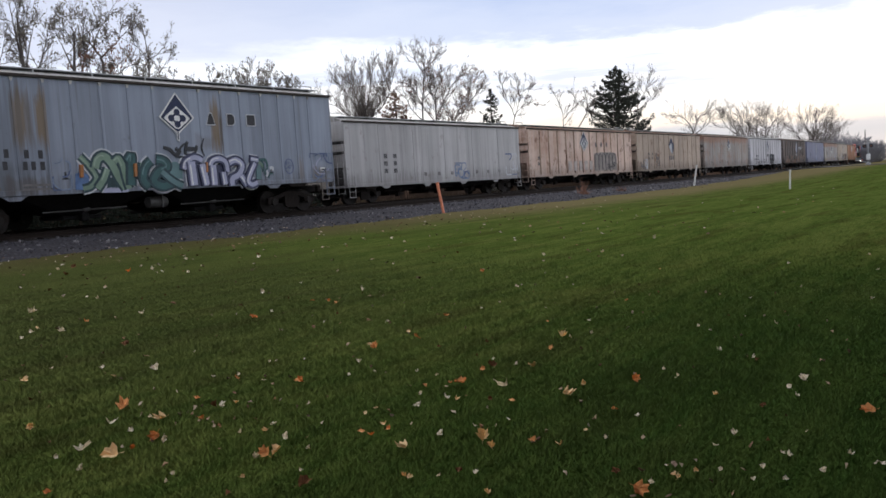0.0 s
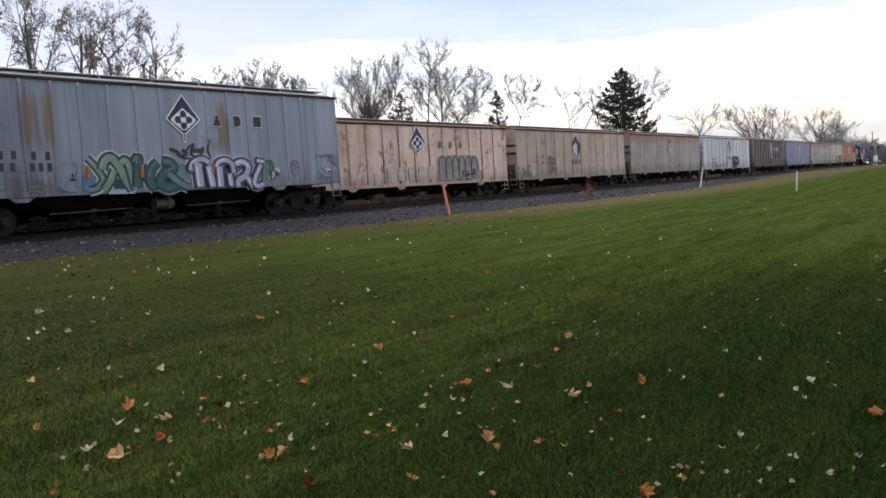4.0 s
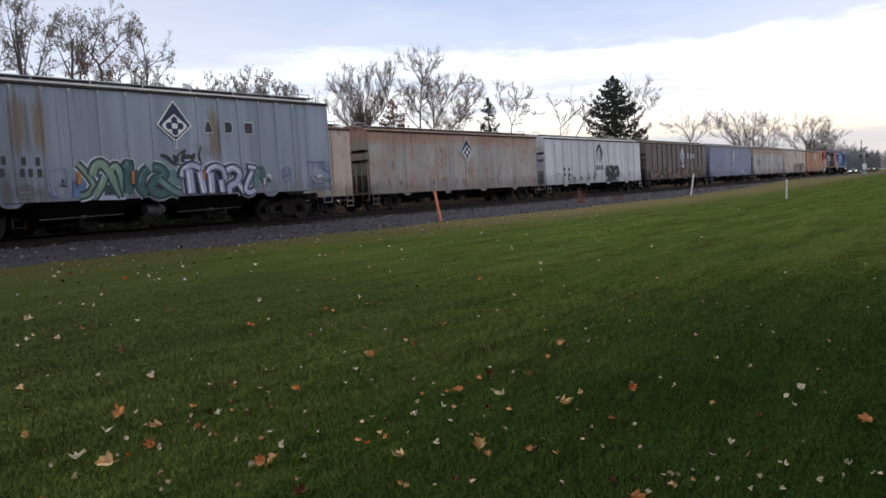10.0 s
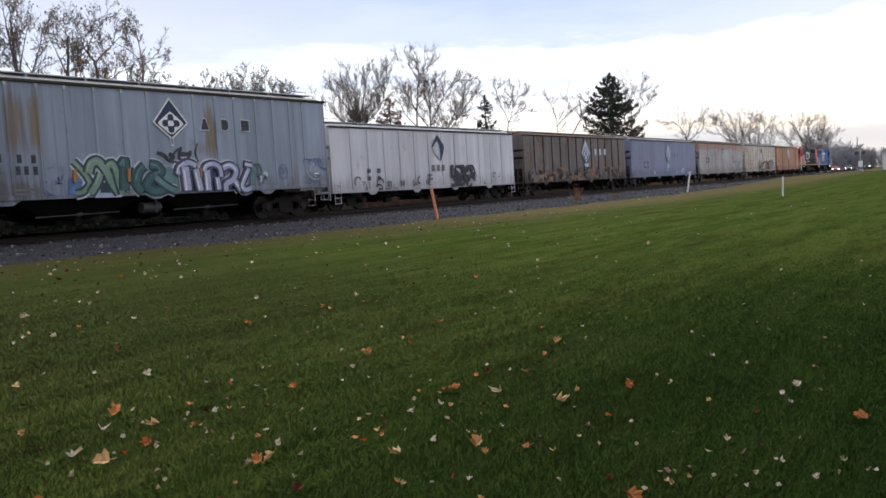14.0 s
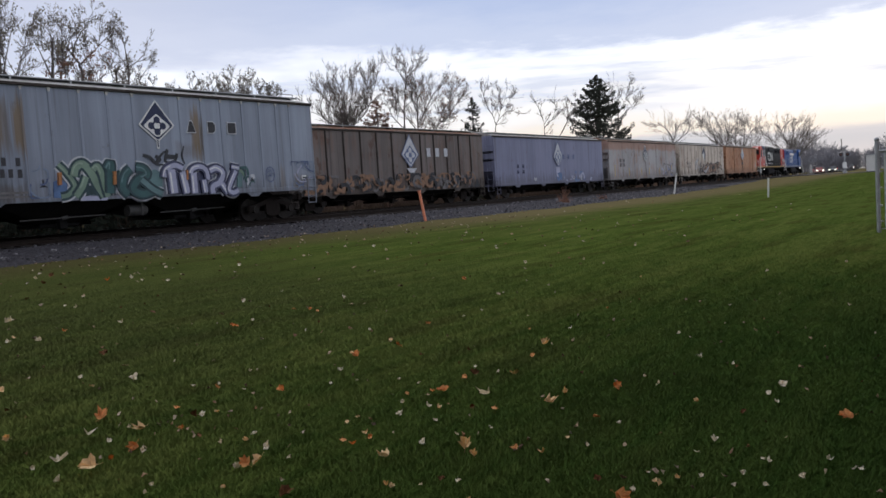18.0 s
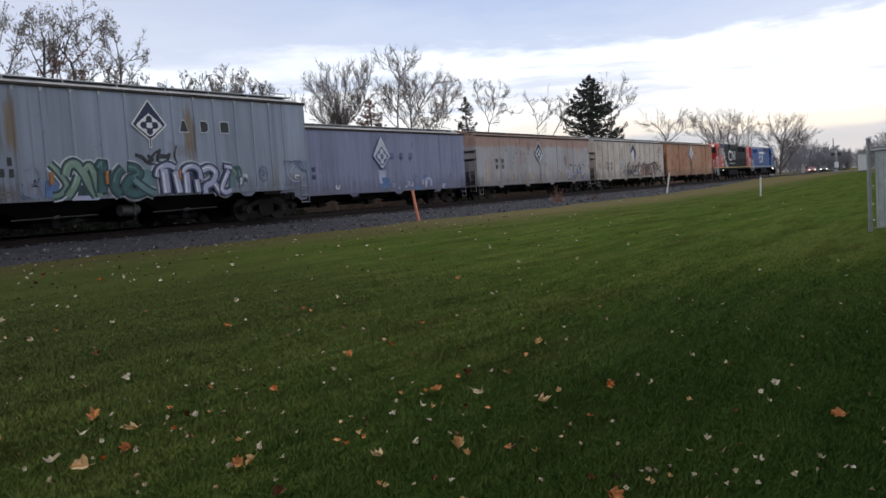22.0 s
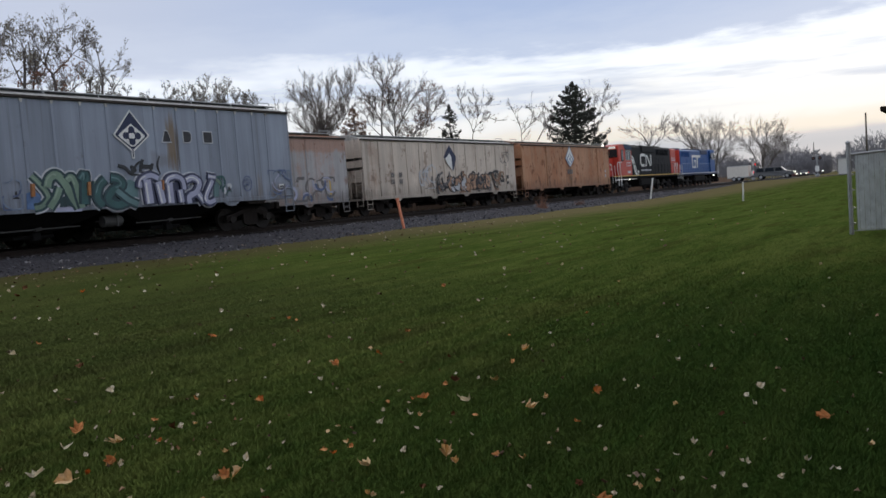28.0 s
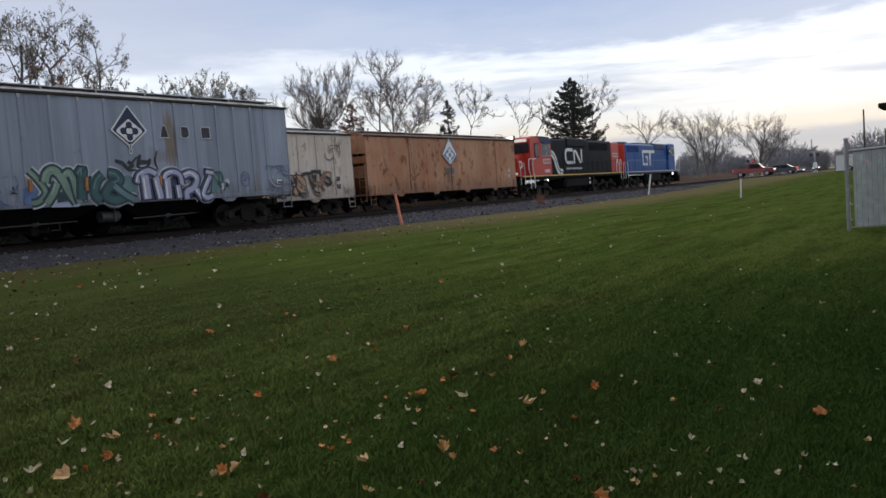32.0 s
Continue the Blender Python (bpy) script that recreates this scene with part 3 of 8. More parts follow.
def lawn_height(s, off):
    """The ground: off is measured from the siding's centre, minus towards the lawn."""
    d = -off
    if d > 0:
        z = -0.50 - 0.50 * min(1.35, max(0, (d - 5.6) / 18.8))
        z += 0.035 * math.sin(s * 0.21 + d * 0.13) * smooth(6, 14, d) + 0.02 * math.sin(d * 0.5 - s * 0.1) * smooth(6, 14, d)
    else:
        z = -0.62
    if d > 0:
        z = z * (1 - 0.80 * smooth(45, 118, s)) - 0.0
    else:
        z = z * (1 - 0.55 * smooth(60, 150, s))
    return z


def ground_at(x, y):
    """The ground height under a point of the plan."""
    s = x
    for _ in range(6):
        p, a = on_line(s, SIDING)
        dx, dy = x - p.x, y - p.y
        s += dx * math.cos(a) + dy * math.sin(a)
    p, a = on_line(s, SIDING)
    off = -(x - p.x) * math.sin(a) + (y - p.y) * math.cos(a)
    return lawn_height(s, off)


def surface_at(x, y):
    """The ground or the ballast, whichever is higher."""
    s = x
    for _ in range(6):
        p, a = on_line(s, SIDING)
        s += (x - p.x) * math.cos(a) + (y - p.y) * math.sin(a)
    p, a = on_line(s, SIDING)
    off = -(x - p.x) * math.sin(a) + (y - p.y) * math.cos(a)
    return max(lawn_height(s, off), bed_height(s, off) if -6.5 < off < 8.5 else -9)


def sheet(name, ss, offs, height, mat):
    verts = []
    for s in ss:
        for o in offs:
            p, _ = on_line(s, SIDING + o)
            verts.append((p.x, p.y, height(s, o)))
    n = len(offs)
    faces = [(i * n + j, (i + 1) * n + j, (i + 1) * n + j + 1, i * n + j + 1) for i in range(len(ss) - 1) for j in range(n - 1)]
    ob = part(name, (verts, faces), mat)
    for f in ob.data.polygons:
        f.use_smooth = True
    return ob


S_LINES = [-900, -400, -200, -120] + list(range(-90, 170, 2)) + list(range(170, 300, 10)) + [340, 420, 560, 760, 1000]
O_LINES = [-900, -500, -250, -120, -80, -60, -50] + [-46 + i for i in range(46)] + [3, 6, 9, 12, 16, 22, 30, 45, 70, 120, 250, 500, 900]
tagged(sheet("ground", S_LINES, O_LINES, lawn_height, M["grass"]), "green mown lawn strewn with fallen leaves", "lawn", kind="structure")


def bed_height(s, o):
    """Ballast: a long gravel apron on the lawn side, level under both tracks."""
    edge = 5.75 + 0.28 * math.sin(s * 0.9) + 0.22 * math.sin(s * 0.37 + 1)
    if o < -2.3:
        k = (o + 2.3) / (edge - 2.3)
        z = -0.20 + k * 0.36
        z += 0.03 * math.sin(s * 2.1 + o * 3)
    elif o < 6.6:
        z = -0.20 + 0.012 * math.sin(s * 3.3 + o * 4)
    else:
        z = -0.20 - (o - 6.6) * 0.24
    return max(z, -0.75)


B_OFFS = [-6.6, -6.2, -5.9, -5.6, -5.2, -4.6, -4, -3.4, -2.8, -2.3, -1.6, -0.8, 0, 0.8, 1.6, 2.4, 3.2, 4.3, 5.4, 6.6, 7.4, 8.6]
tagged(sheet("ballast_bed", [-160 + i * 1.0 for i in range(420)], B_OFFS, bed_height, M["ballast"]), "grey crushed-stone railway ballast bed", "ballast", kind="structure")


def track(off, label):
    t = thing("railway_track", Matrix.Identity(4), label, "track", "railway tracks")
    tie = bmesh.new()
    box(tie, -0.115, 0.115, -1.3, 1.3, -0.32, -0.165, bevel=0.012)
    first = None
    n = 0
    near = off == SIDING
    for i in range(300):
        m = on_line_pose(-42 + i * 0.56, off)
        if first is None:
            first = part("crosstie", tie, M["tie"], t)
            ob = first
        else:
            ob = new("crosstie", first.data)
            ob.parent = t
        ob.matrix_basis = m @ pose(0, random.uniform(-0.03, 0.03), 0, 0, 0, random.uniform(-1, 1))
    rest = bmesh.new()
    for s in [-42 - 0.56 * (i + 1) for i in range(150)] + [-42 + 300 * 0.56 + 0.56 * i for i in range(170)]:
        bmesh.ops.create_cube(rest, size=1, matrix=on_line_pose(s, off) @ Matrix.LocRotScale((0, 0, -0.24), None, (0.23, 2.6, 0.155)))
    tagged(part("far_crossties", rest, M["tie"], t), kind="stuff")
    profile = [(-0.075, -0.17), (0.075, -0.17), (0.075, -0.155), (0.012, -0.135), (0.012, -0.045), (0.036, -0.03), (0.036, -0.004), (0.03, 0.0), (-0.03, 0.0),
               (-0.036, -0.004), (-0.036, -0.03), (-0.012, -0.045), (-0.012, -0.135), (-0.075, -0.155)]
    for side in (-0.7175 - 0.036, 0.7175 + 0.036):
        verts, faces = [], []
        k = len(profile)
        ss = list(range(-140, 261, 4))
        for s in ss:
            for y, z in profile:
                p, _ = on_line(s, off + side + y)
                verts.append((p.x, p.y, z))
        for i in range(len(ss) - 1):
            for j in range(k):
                a, b = i * k + j, i * k + (j + 1) % k
                faces.append((a, b, b + k, a + k))
        r = part("rail", (verts, faces), M["rail"], t)
        r.data.materials.append(M["railhead"] if off == MAIN else M["rail"])
        for f in r.data.polygons:
            if f.center.z > -0.003:
                f.material_index = 1
    return t


track(SIDING, "siding track of brown steel rails on wooden ties")
track(MAIN, "main track of steel rails on wooden ties behind the siding")


def loose_stones():
    rng = np.random.default_rng(3)
    n = 9000
    s, o = rng.uniform(-8, 75, n), rng.uniform(-5.9, 7.0, n) * rng.choice([1, 1, 0.9], n)
    cube = np.array([(-1, -1, -1), (1, -1, -1), (1, 1, -1), (-1, 1, -1), (-1, -1, 1), (1, -1, 1), (1, 1, 1), (-1, 1, 1)], float)
    cf = [(0, 3, 2, 1), (4, 5, 6, 7), (0, 1, 5, 4), (1, 2, 6, 5), (2, 3, 7, 6), (3, 0, 4, 7)]
    verts, faces = [], []
    for i in range(n):
        p, _ = on_line(s[i], SIDING + o[i])
        size = rng.uniform(0.018, 0.045) * (1.6 if i % 40 == 0 else 1)
        v = cube * rng.uniform(0.55, 1.0, (8, 1)) * size * rng.uniform(0.6, 1.1, 3)
        a = rng.uniform(0, 6.3)
        v = v @ np.array([(math.cos(a), -math.sin(a), 0), (math.sin(a), math.cos(a), 0.4), (0, -0.3, 1)])
        v += (p.x, p.y, bed_height(s[i], o[i]) + size * 0.25)
        k = len(verts)
        verts += v.tolist()
        faces += [tuple(k + j for j in f) for f in cf]
    tagged(part("loose_ballast", (verts, faces), M["stone"]), "loose grey and whitish ballast stones", "stones", kind="stuff")


loose_stones()

def shade_house():
    """An unseen house block added to shade the near lawn; closes the place behind."""
    h = thing("house", pose(7.0, -5.9, -1.02), "unseen brick block added to shade the near lawn", "house")
    part("wall", boxed(-15, 12, -4.5, 4.5, -0.3, 7.6), M["brick_red"], h)
    part("roof", boxed(-15.6, 12.6, -4.9, 4.9, 7.6, 8.1, bevel=0.05), M["shingle"], h)


shade_house()

# ---- rolling stock; wagon space: x along the track, -y the side towards the lawn, z = 0 the rail head ----


def letters(parent, mat, x, z, count, size, gap, y, label="row of painted plain bars"):
    bm = bmesh.new()
    for i in range(count):
        box(bm, x + i * gap, x + i * gap + size * 0.72, y - 0.006, y, z - size / 2, z + size / 2)
    return part("stencil_bar", bm, mat, parent, label)


def bogie(parent, cx, axles, base, wheel_r=0.42, width=1.02, frame_mat=None):
    """A truck: two side frames with springs, a bolster, and wheelsets that roll."""
    t = part("truck", boxed(cx - 0.22, cx + 0.22, -1.1, 1.1, 0.40, 0.66, bevel=0.03), frame_mat or M["black_iron"], parent, "dark cast-steel truck")
    half = base / 2
    for side in (-1, 1):
        bm = bmesh.new()
        y0, y1 = sorted((side * (width + 0.02), side * (width + 0.14)))
        prism(bm, [(cx - half - 0.28, 0.36), (cx - half - 0.28, 0.56), (cx - half + 0.12, 0.64), (cx - 0.3, 0.80), (cx + 0.3, 0.80), (cx + half - 0.12, 0.64), (cx + half + 0.28, 0.56),
                   (cx + half + 0.28, 0.36), (cx + half - 0.2, 0.36), (cx + half - 0.24, 0.52), (cx + 0.34, 0.62), (cx + 0.34, 0.26), (cx + 0.2, 0.17), (cx - 0.2, 0.17), (cx - 0.34, 0.26),
                   (cx - 0.34, 0.62), (cx - half + 0.24, 0.52), (cx - half + 0.2, 0.36)], y0, y1)
        part("side_frame", bm, frame_mat or M["brown_iron"], t)
        bm = bmesh.new()
        for dx in (-0.16, 0, 0.16):
            rod(bm, (cx + dx, side * (width + 0.08), 0.24), (cx + dx, side * (width + 0.08), 0.58), 0.06, 8)
        part("springs", bm, M["brown_iron"], t)
    offsets = [-half, half] if axles == 2 else [-half, 0, half]
    for dx in offsets:
        bm = bmesh.new()
        rod(bm, (0, -1.16, 0), (0, 1.16, 0), 0.075, 10)
        for side in (-1, 1):
            rod(bm, (0, side * 0.69, 0), (0, side * 0.82, 0), wheel_r, 24)
            rod(bm, (0, side * 0.66, 0), (0, side * 0.69, 0), wheel_r + 0.025, 24)
            rod(bm, (0, side * 0.82, 0), (0, side * 0.86, 0), 0.14, 12)
            rod(bm, (0, side * 1.06, 0), (0, side * 1.20, 0), 0.13, 10)
            for a in range(5):
                c, s = math.cos(a * 1.2566) * wheel_r * 0.6, math.sin(a * 1.2566) * wheel_r * 0.6
                rod(bm, (c, side * 0.82, s), (c, side * 0.826, s), 0.05, 8)
        w = part("wheelset", bm, M["wheel"], t)
        w.location = (cx + dx, 0, wheel_r)
        w["radius"] = wheel_r
    return t


def coupler(parent, x, way):
    bm = bmesh.new()
    box(bm, *sorted((x, x + way * 0.45)), -0.09, 0.09, 0.72, 0.98, bevel=0.02)
    box(bm, *sorted((x + way * 0.40, x + way * 0.66)), -0.17, 0.17, 0.68, 1.02, bevel=0.05)
    part("coupler", bm, M["brown_iron"], parent)
    bm = bmesh.new()
    pts = [(x + way * 0.1, 0.3, 0.75), (x + way * 0.3, 0.32, 0.48), (x + way * 0.55, 0.25, 0.42)]
    for a, b in zip(pts, pts[1:]):
        rod(bm, a, b, 0.025, 6)
    part("air_hose", bm, M["rubber"], parent)


def hopper(m, paint, roof, length, trucks, sill, eave, label, ribs=(), outlets=3, group="", post_paint=None, post_depth=0.03):
    """A covered grain hopper wagon."""
    w = thing("covered_hopper_wagon", m, label, "hopper wagon", group)
    h, half = length / 2, 1.6
    for side in (-1, 1):
        y0, y1 = sorted((side * half, side * (half - 0.05)))
        bm = boxed(-h, h, y0, y1, sill, eave)
        # bottom chord with the dips of the bolster plates
        box(bm, -h, h, *sorted((side * (half + 0.012), side * (half - 0.12))), sill - 0.03, sill + 0.13, bevel=0.01)
        part("side_sheet", bm, paint, w)
        for x in ribs:
            bm = boxed(x - 0.045, x + 0.045, *sorted((side * half, side * (half + post_depth))), sill + 0.14, eave - 0.10, bevel=0.015)
            part("side_post", bm, post_paint or paint, w)
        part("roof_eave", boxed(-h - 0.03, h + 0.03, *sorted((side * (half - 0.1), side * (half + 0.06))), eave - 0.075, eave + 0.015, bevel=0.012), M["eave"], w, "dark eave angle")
    # arched roof
    bm = bmesh.new()
    arc = [(-half + 0.06, eave), (-1.1, eave + 0.17), (-0.45, eave + 0.26), (0.45, eave + 0.26), (1.1, eave + 0.17), (half - 0.06, eave)]
    a = [bm.verts.new((-h, y, z)) for y, z in arc]
    b = [bm.verts.new((h, y, z)) for y, z in arc]
    for i in range(5):
        bm.faces.new((a[i], b[i], b[i + 1], a[i + 1]))
    bm.faces.new(a)
    bm.faces.new(b[::-1])
    bm.faces.new((a[0], a[5], b[5], b[0]))
    bmesh.ops.recalc_face_normals(bm, faces=bm.faces[:])
    part("roof", bm, roof, w)
    for side in (-1, 1):
        bm = bmesh.new()
        box(bm, -h + 0.2, h - 0.2, side * 0.95 - 0.24, side * 0.95 + 0.24, eave + 0.24, eave + 0.27)
        for i in range(9):
            x = -h + 0.6 + i * (length - 1.2) / 8
            box(bm, x - 0.03, x + 0.03, side * 0.95 - 0.2, side * 0.95 + 0.2, eave + 0.1, eave + 0.24)
        part("running_board", bm, M["galv"], w)
    for i in range(4):
        x = -h + length * (i + 0.5) / 4
        part("hatch_cover", boxed(x - length * 0.11, x + length * 0.11, -0.33, 0.33, eave + 0.25, eave + 0.36, bevel=0.03), roof, w)
    # ends: an upper bulkhead, shelves with dark gaps, and the slope sheet falling inwards
    for way in (-1, 1):
        span = eave - sill
        for top_k, low_k, back in ((0.0, 0.30, 0.0), (0.345, 0.455, 0.05), (0.50, 0.70, 0.16)):
            x0, x1 = sorted((way * (h - back), way * (h - back - 0.06)))
            part("end_bulkhead", boxed(x0, x1, -half + 0.05, half - 0.05, eave - low_k * span, eave - top_k * span), paint, w)
        bm = bmesh.new()
        prism(bm, [(way * (h - 0.28), eave - 0.66 * span), (way * (h - 1.3), sill), (way * (h - 1.4), sill), (way * (h - 0.40), eave - 0.62 * span)], -half + 0.06, half - 0.06)
        part("slope_sheet", bm, paint, w)
        bm = bmesh.new()
        box(bm, *sorted((way * h, way * (h - 1.4))), -1.35, 1.35, sill - 0.02, sill + 0.08)
        for y in (-half + 0.12, half - 0.12):
            box(bm, *sorted((way * h, way * (h - 0.14))), y - 0.07, y + 0.07, sill, eave - 0.5 * span)
        for y in (-0.55, 0.55):
            box(bm, *sorted((way * (h - 0.02), way * (h - 0.12))), y - 0.05, y + 0.05, sill, eave - 0.5 * span)
        part("end_frame", bm, paint, w)
        bm = bmesh.new()
        for y in (-half + 0.10, -half + 0.52):
            rod(bm, (way * (h + 0.09), y, sill - 0.35), (way * (h + 0.09), y, eave + 0.1), 0.018, 6)
        for i in range(10):
            z = sill - 0.3 + i * (span + 0.3) / 9.5
            rod(bm, (way * (h + 0.09), -half + 0.10, z), (way * (h + 0.09), -half + 0.52, z), 0.014, 6)
        part("end_ladder", bm, paint, w)
        bm = bmesh.new()
        for x in (h - 0.08, h - 0.5):
            rod(bm, (way * x, -half - 0.05, sill + 0.55), (way * x, -half - 0.05, sill - 0.55), 0.018, 6)
        for z in (sill - 0.52, sill - 0.25, sill + 0.1, sill + 0.4):
            rod(bm, (way * (h - 0.08), -half - 0.05, z), (way * (h - 0.5), -half - 0.05, z), 0.016, 6)
        part("side_steps", bm, paint, w, "small steel corner step ladder")
        for y in (-0.7, 0.7):
            bm = bmesh.new()
            rod(bm, (way * (h - 0.9), y, eave + 0.36), (way * (h - 0.9), y, eave + 0.46), 0.02, 6)
            rod(bm, (way * (h - 0.05), y, eave + 0.30), (way * (h - 0.05), y, eave + 0.46), 0.02, 6)
            rod(bm, (way * (h - 0.9), y, eave + 0.46), (way * (h - 0.05), y, eave + 0.46), 0.02, 6)
            part("roof_grab_rail", bm, M["galv"], w)
        coupler(w, way * (h - 0.05), way)
        bogie(w, way * trucks / 2, 2, 1.78)
    for k in range(outlets + 1):
        gx = (k - outlets / 2) * (trucks - 2.4) / outlets
        for side in (-1, 1):
            part("sill_gusset", slab([(gx - 0.42, sill), (gx + 0.42, sill), (gx + 0.16, sill - 0.17), (gx - 0.16, sill - 0.17)], *sorted((side * (half - 0.02), side * (half - 0.07)))), paint, w)
    for way in (-1, 1):
        part("bolster_web", slab([(way * trucks / 2 - 0.55, sill), (way * trucks / 2 + 0.55, sill), (way * trucks / 2 + 0.35, sill - 0.14), (way * trucks / 2 - 0.35, sill - 0.14)], -half + 0.03, half - 0.03), M["brown_iron"], w)
    part("center_sill", boxed(-h + 0.1, h - 0.1, -0.32, 0.32, 0.72, 1.0), M["black_iron"], w)
    bay = (trucks - 2.4) / outlets
    for i in range(outlets):
        cx = (i - (outlets - 1) / 2) * bay
        bm = bmesh.new()
        top = [bm.verts.new((cx + sx * bay * 0.5, sy * 1.45, sill)) for sx, sy in ((-1, -1), (1, -1), (1, 1), (-1, 1))]
        low = [bm.verts.new((cx + sx * 0.5, sy * 0.62, 0.42)) for sx, sy in ((-1, -1), (1, -1), (1, 1), (-1, 1))]
        bm.faces.new(low)
        bm.faces.new(top[::-1])
        for k in range(4):
            bm.faces.new((top[k], top[(k + 1) % 4], low[(k + 1) % 4], low[k]))
        bmesh.ops.recalc_face_normals(bm, faces=bm.faces[:])
        bay_ob = part("hopper_bay", bm, M["black_iron"], w)
        bm = boxed(cx - 0.62, cx + 0.62, -0.75, 0.75, 0.30, 0.42, bevel=0.02)
        box(bm, cx - 0.12, cx + 0.12, -0.95, -0.7, 0.24, 0.5, bevel=0.02)
        part("outlet_gate", bm, M["black_iron"] if outlets == 2 else M["brown_iron"], bay_ob)
        bm = rodded((cx - 1.35, -1.02, 0.56), (cx + 1.35, -1.02, 0.60), 0.024, 6)
        rod(bm, (cx - 0.10, -1.02, 0.56), (cx + 0.10, -1.02, 0.60), 0.06, 8)
        part("operating_rod", bm, M["dull_steel"] if outlets == 2 else M["brown_iron"], bay_ob)
    rx = -0.30 if outlets == 2 else 0.1 - bay * 0.5
    bm = rodded((rx, -1.12, 0.68), (rx + 0.62, -1.12, 0.68), 0.19, 14)
    rod(bm, (rx + 0.62, -1.12, 0.68), (rx + 0.68, -1.12, 0.68), 0.15, 14)
    box(bm, rx + 0.40, rx + 0.46, -1.34, -1.28, 0.5, sill, bevel=0.01)
    part("air_reservoir", bm, M["dull_steel"] if outlets == 2 else M["brown_iron"], w)
    return w


def diamond(parent, x, z, w, h, y, outer, inner, label, widen=1.18):
    """A grain company's mark drawn as plain shapes: a tall diamond band round a white lozenge with four linked dots."""
    z, w = z - 0.07 * h, w * widen

    def lozenge(half, up, down, dz=0.0, cut=0.07):
        c = half * cut
        return [(x, z + up + dz), (x + half - c, z + c * 1.2 + dz), (x + half, z + dz), (x + half - c, z - c * 1.2 + dz), (x + c, z - down + c + dz), (x - c, z - down + c + dz),
                (x - half + c, z - c * 1.2 + dz), (x - half, z + dz), (x - half + c, z + c * 1.2 + dz)]
    d = part("diamond_mark", slab(lozenge(w * 0.5, h * 0.60, h * 0.42), y - 0.006, y), M["white"] if outer == M["navy"] else inner, parent, label)
    part("band", slab(lozenge(w * 0.45, h * 0.55, h * 0.375), y - 0.010, y - 0.0045), outer, d)
    part("field", slab(lozenge(w * 0.365, h * 0.29, h * 0.30, -0.025 * h, 0.12), y - 0.014, y - 0.0085), inner, d)
    bm = bmesh.new()
    zc, rx, rz = z - 0.025 * h, w * 0.165, h * 0.145
    spots = [(x, zc + rz), (x + rx, zc), (x, zc - rz), (x - rx, zc)]
    for k, (cx, cz) in enumerate(spots):
        rod(bm, (cx, y - 0.018, cz), (cx, y - 0.0125, cz), w * 0.088, 12)
        strip(bm, [(cx, cz), spots[(k + 1) % 4]], w * 0.05, y - 0.0165, y - 0.0125)
    part("dots", bm, outer, d)
    return d


def leaf_mark(parent, x, z, w, h, y, dark, light, full=False):
    """A folded leaf: a dark blade over each shoulder and a pale one curling between them."""
    right = curve([(x, z + h * 0.5), (x + w * 0.28, z + h * 0.26), (x + w * 0.5, z + h * 0.06), (x + w * 0.40, z - h * 0.22), (x + w * 0.16, z - h * 0.5), (x + w * 0.20, z - h * 0.16), (x + w * 0.14, z + h * 0.12), (x + w * 0.02, z + h * 0.28)])
    d = part("leaf_mark", slab(right, y - 0.006, y), dark, parent, "dark and pale leaf-shaped company mark")
    left = curve([(x, z + h * 0.5), (x - w * 0.26, z + h * 0.28), (x - w * 0.5, z + h * 0.02), (x - w * 0.30, z + h * 0.10), (x - w * 0.08, z + h * 0.26), (x + w * 0.02, z + h * 0.30)])
    part("leaf_half", slab(left, y - 0.010, y - 0.001), dark, d)
    pale = curve([(x - w * 0.04, z + h * 0.20), (x + w * 0.10, z + h * 0.06), (x + w * 0.12, z - h * 0.18), (x + w * 0.12, z - h * 0.44), (x - w * 0.16, z - h * 0.28), (x - w * 0.40, z - h * 0.02), (x - w * 0.22, z + h * 0.06)])
    part("leaf_pale", slab(pale, y - 0.013 if full else y - 0.005, y), light, d)
    if full:
        part("leaf_field", slab([(x, z + h * 0.46), (x + w * 0.46, z + h * 0.05), (x + w * 0.14, z - h * 0.46), (x - w * 0.44, z)], y - 0.008, y), dark, d)
    return d


def bars_block(parent, mat, x, z, y, cols=2, rows=2, size=0.22, gap_x=0.75, gap_z=0.38):
    for r in range(rows):
        for c in range(cols):
            bm = bmesh.new()
            for k in range(3):
                box(bm, x + c * gap_x + k * size * 0.42, x + c * gap_x + k * size * 0.42 + size * 0.3, y - 0.006, y, z - r * gap_z - size / 2, z - r * gap_z + size / 2)
            part("stencil_bar", bm, mat, parent)


def scrawl(parent, x0, x1, z0, z1, y, mats, seed, strokes=14, width=0.14, label="spray-painted graffiti strokes"):
    """Sprayed lettering that nobody can read: curved strokes of paint."""
    rng = random.Random(seed)
    for i in range(strokes):
        cx, cz = rng.uniform(x0, x1), rng.uniform(z0, z1)
        r, a0, sweep = rng.uniform(0.15, 0.45) * (z1 - z0), rng.uniform(0, 6.28), rng.uniform(1.5, 4.5)
        pts = []
        for k in range(9):
            a = a0 + sweep * k / 8
            pts.append((min(x1, max(x0, cx + math.cos(a) * r * 1.1)), min(z1, max(z0, cz + math.sin(a) * r))))
        yy = y - 0.003 - 0.0006 * i
        part("graffiti_stroke", strip(bmesh.new(), pts, width * rng.uniform(0.5, 1.3), yy - 0.003, yy), rng.choice(mats), parent, label if i == 0 else "")


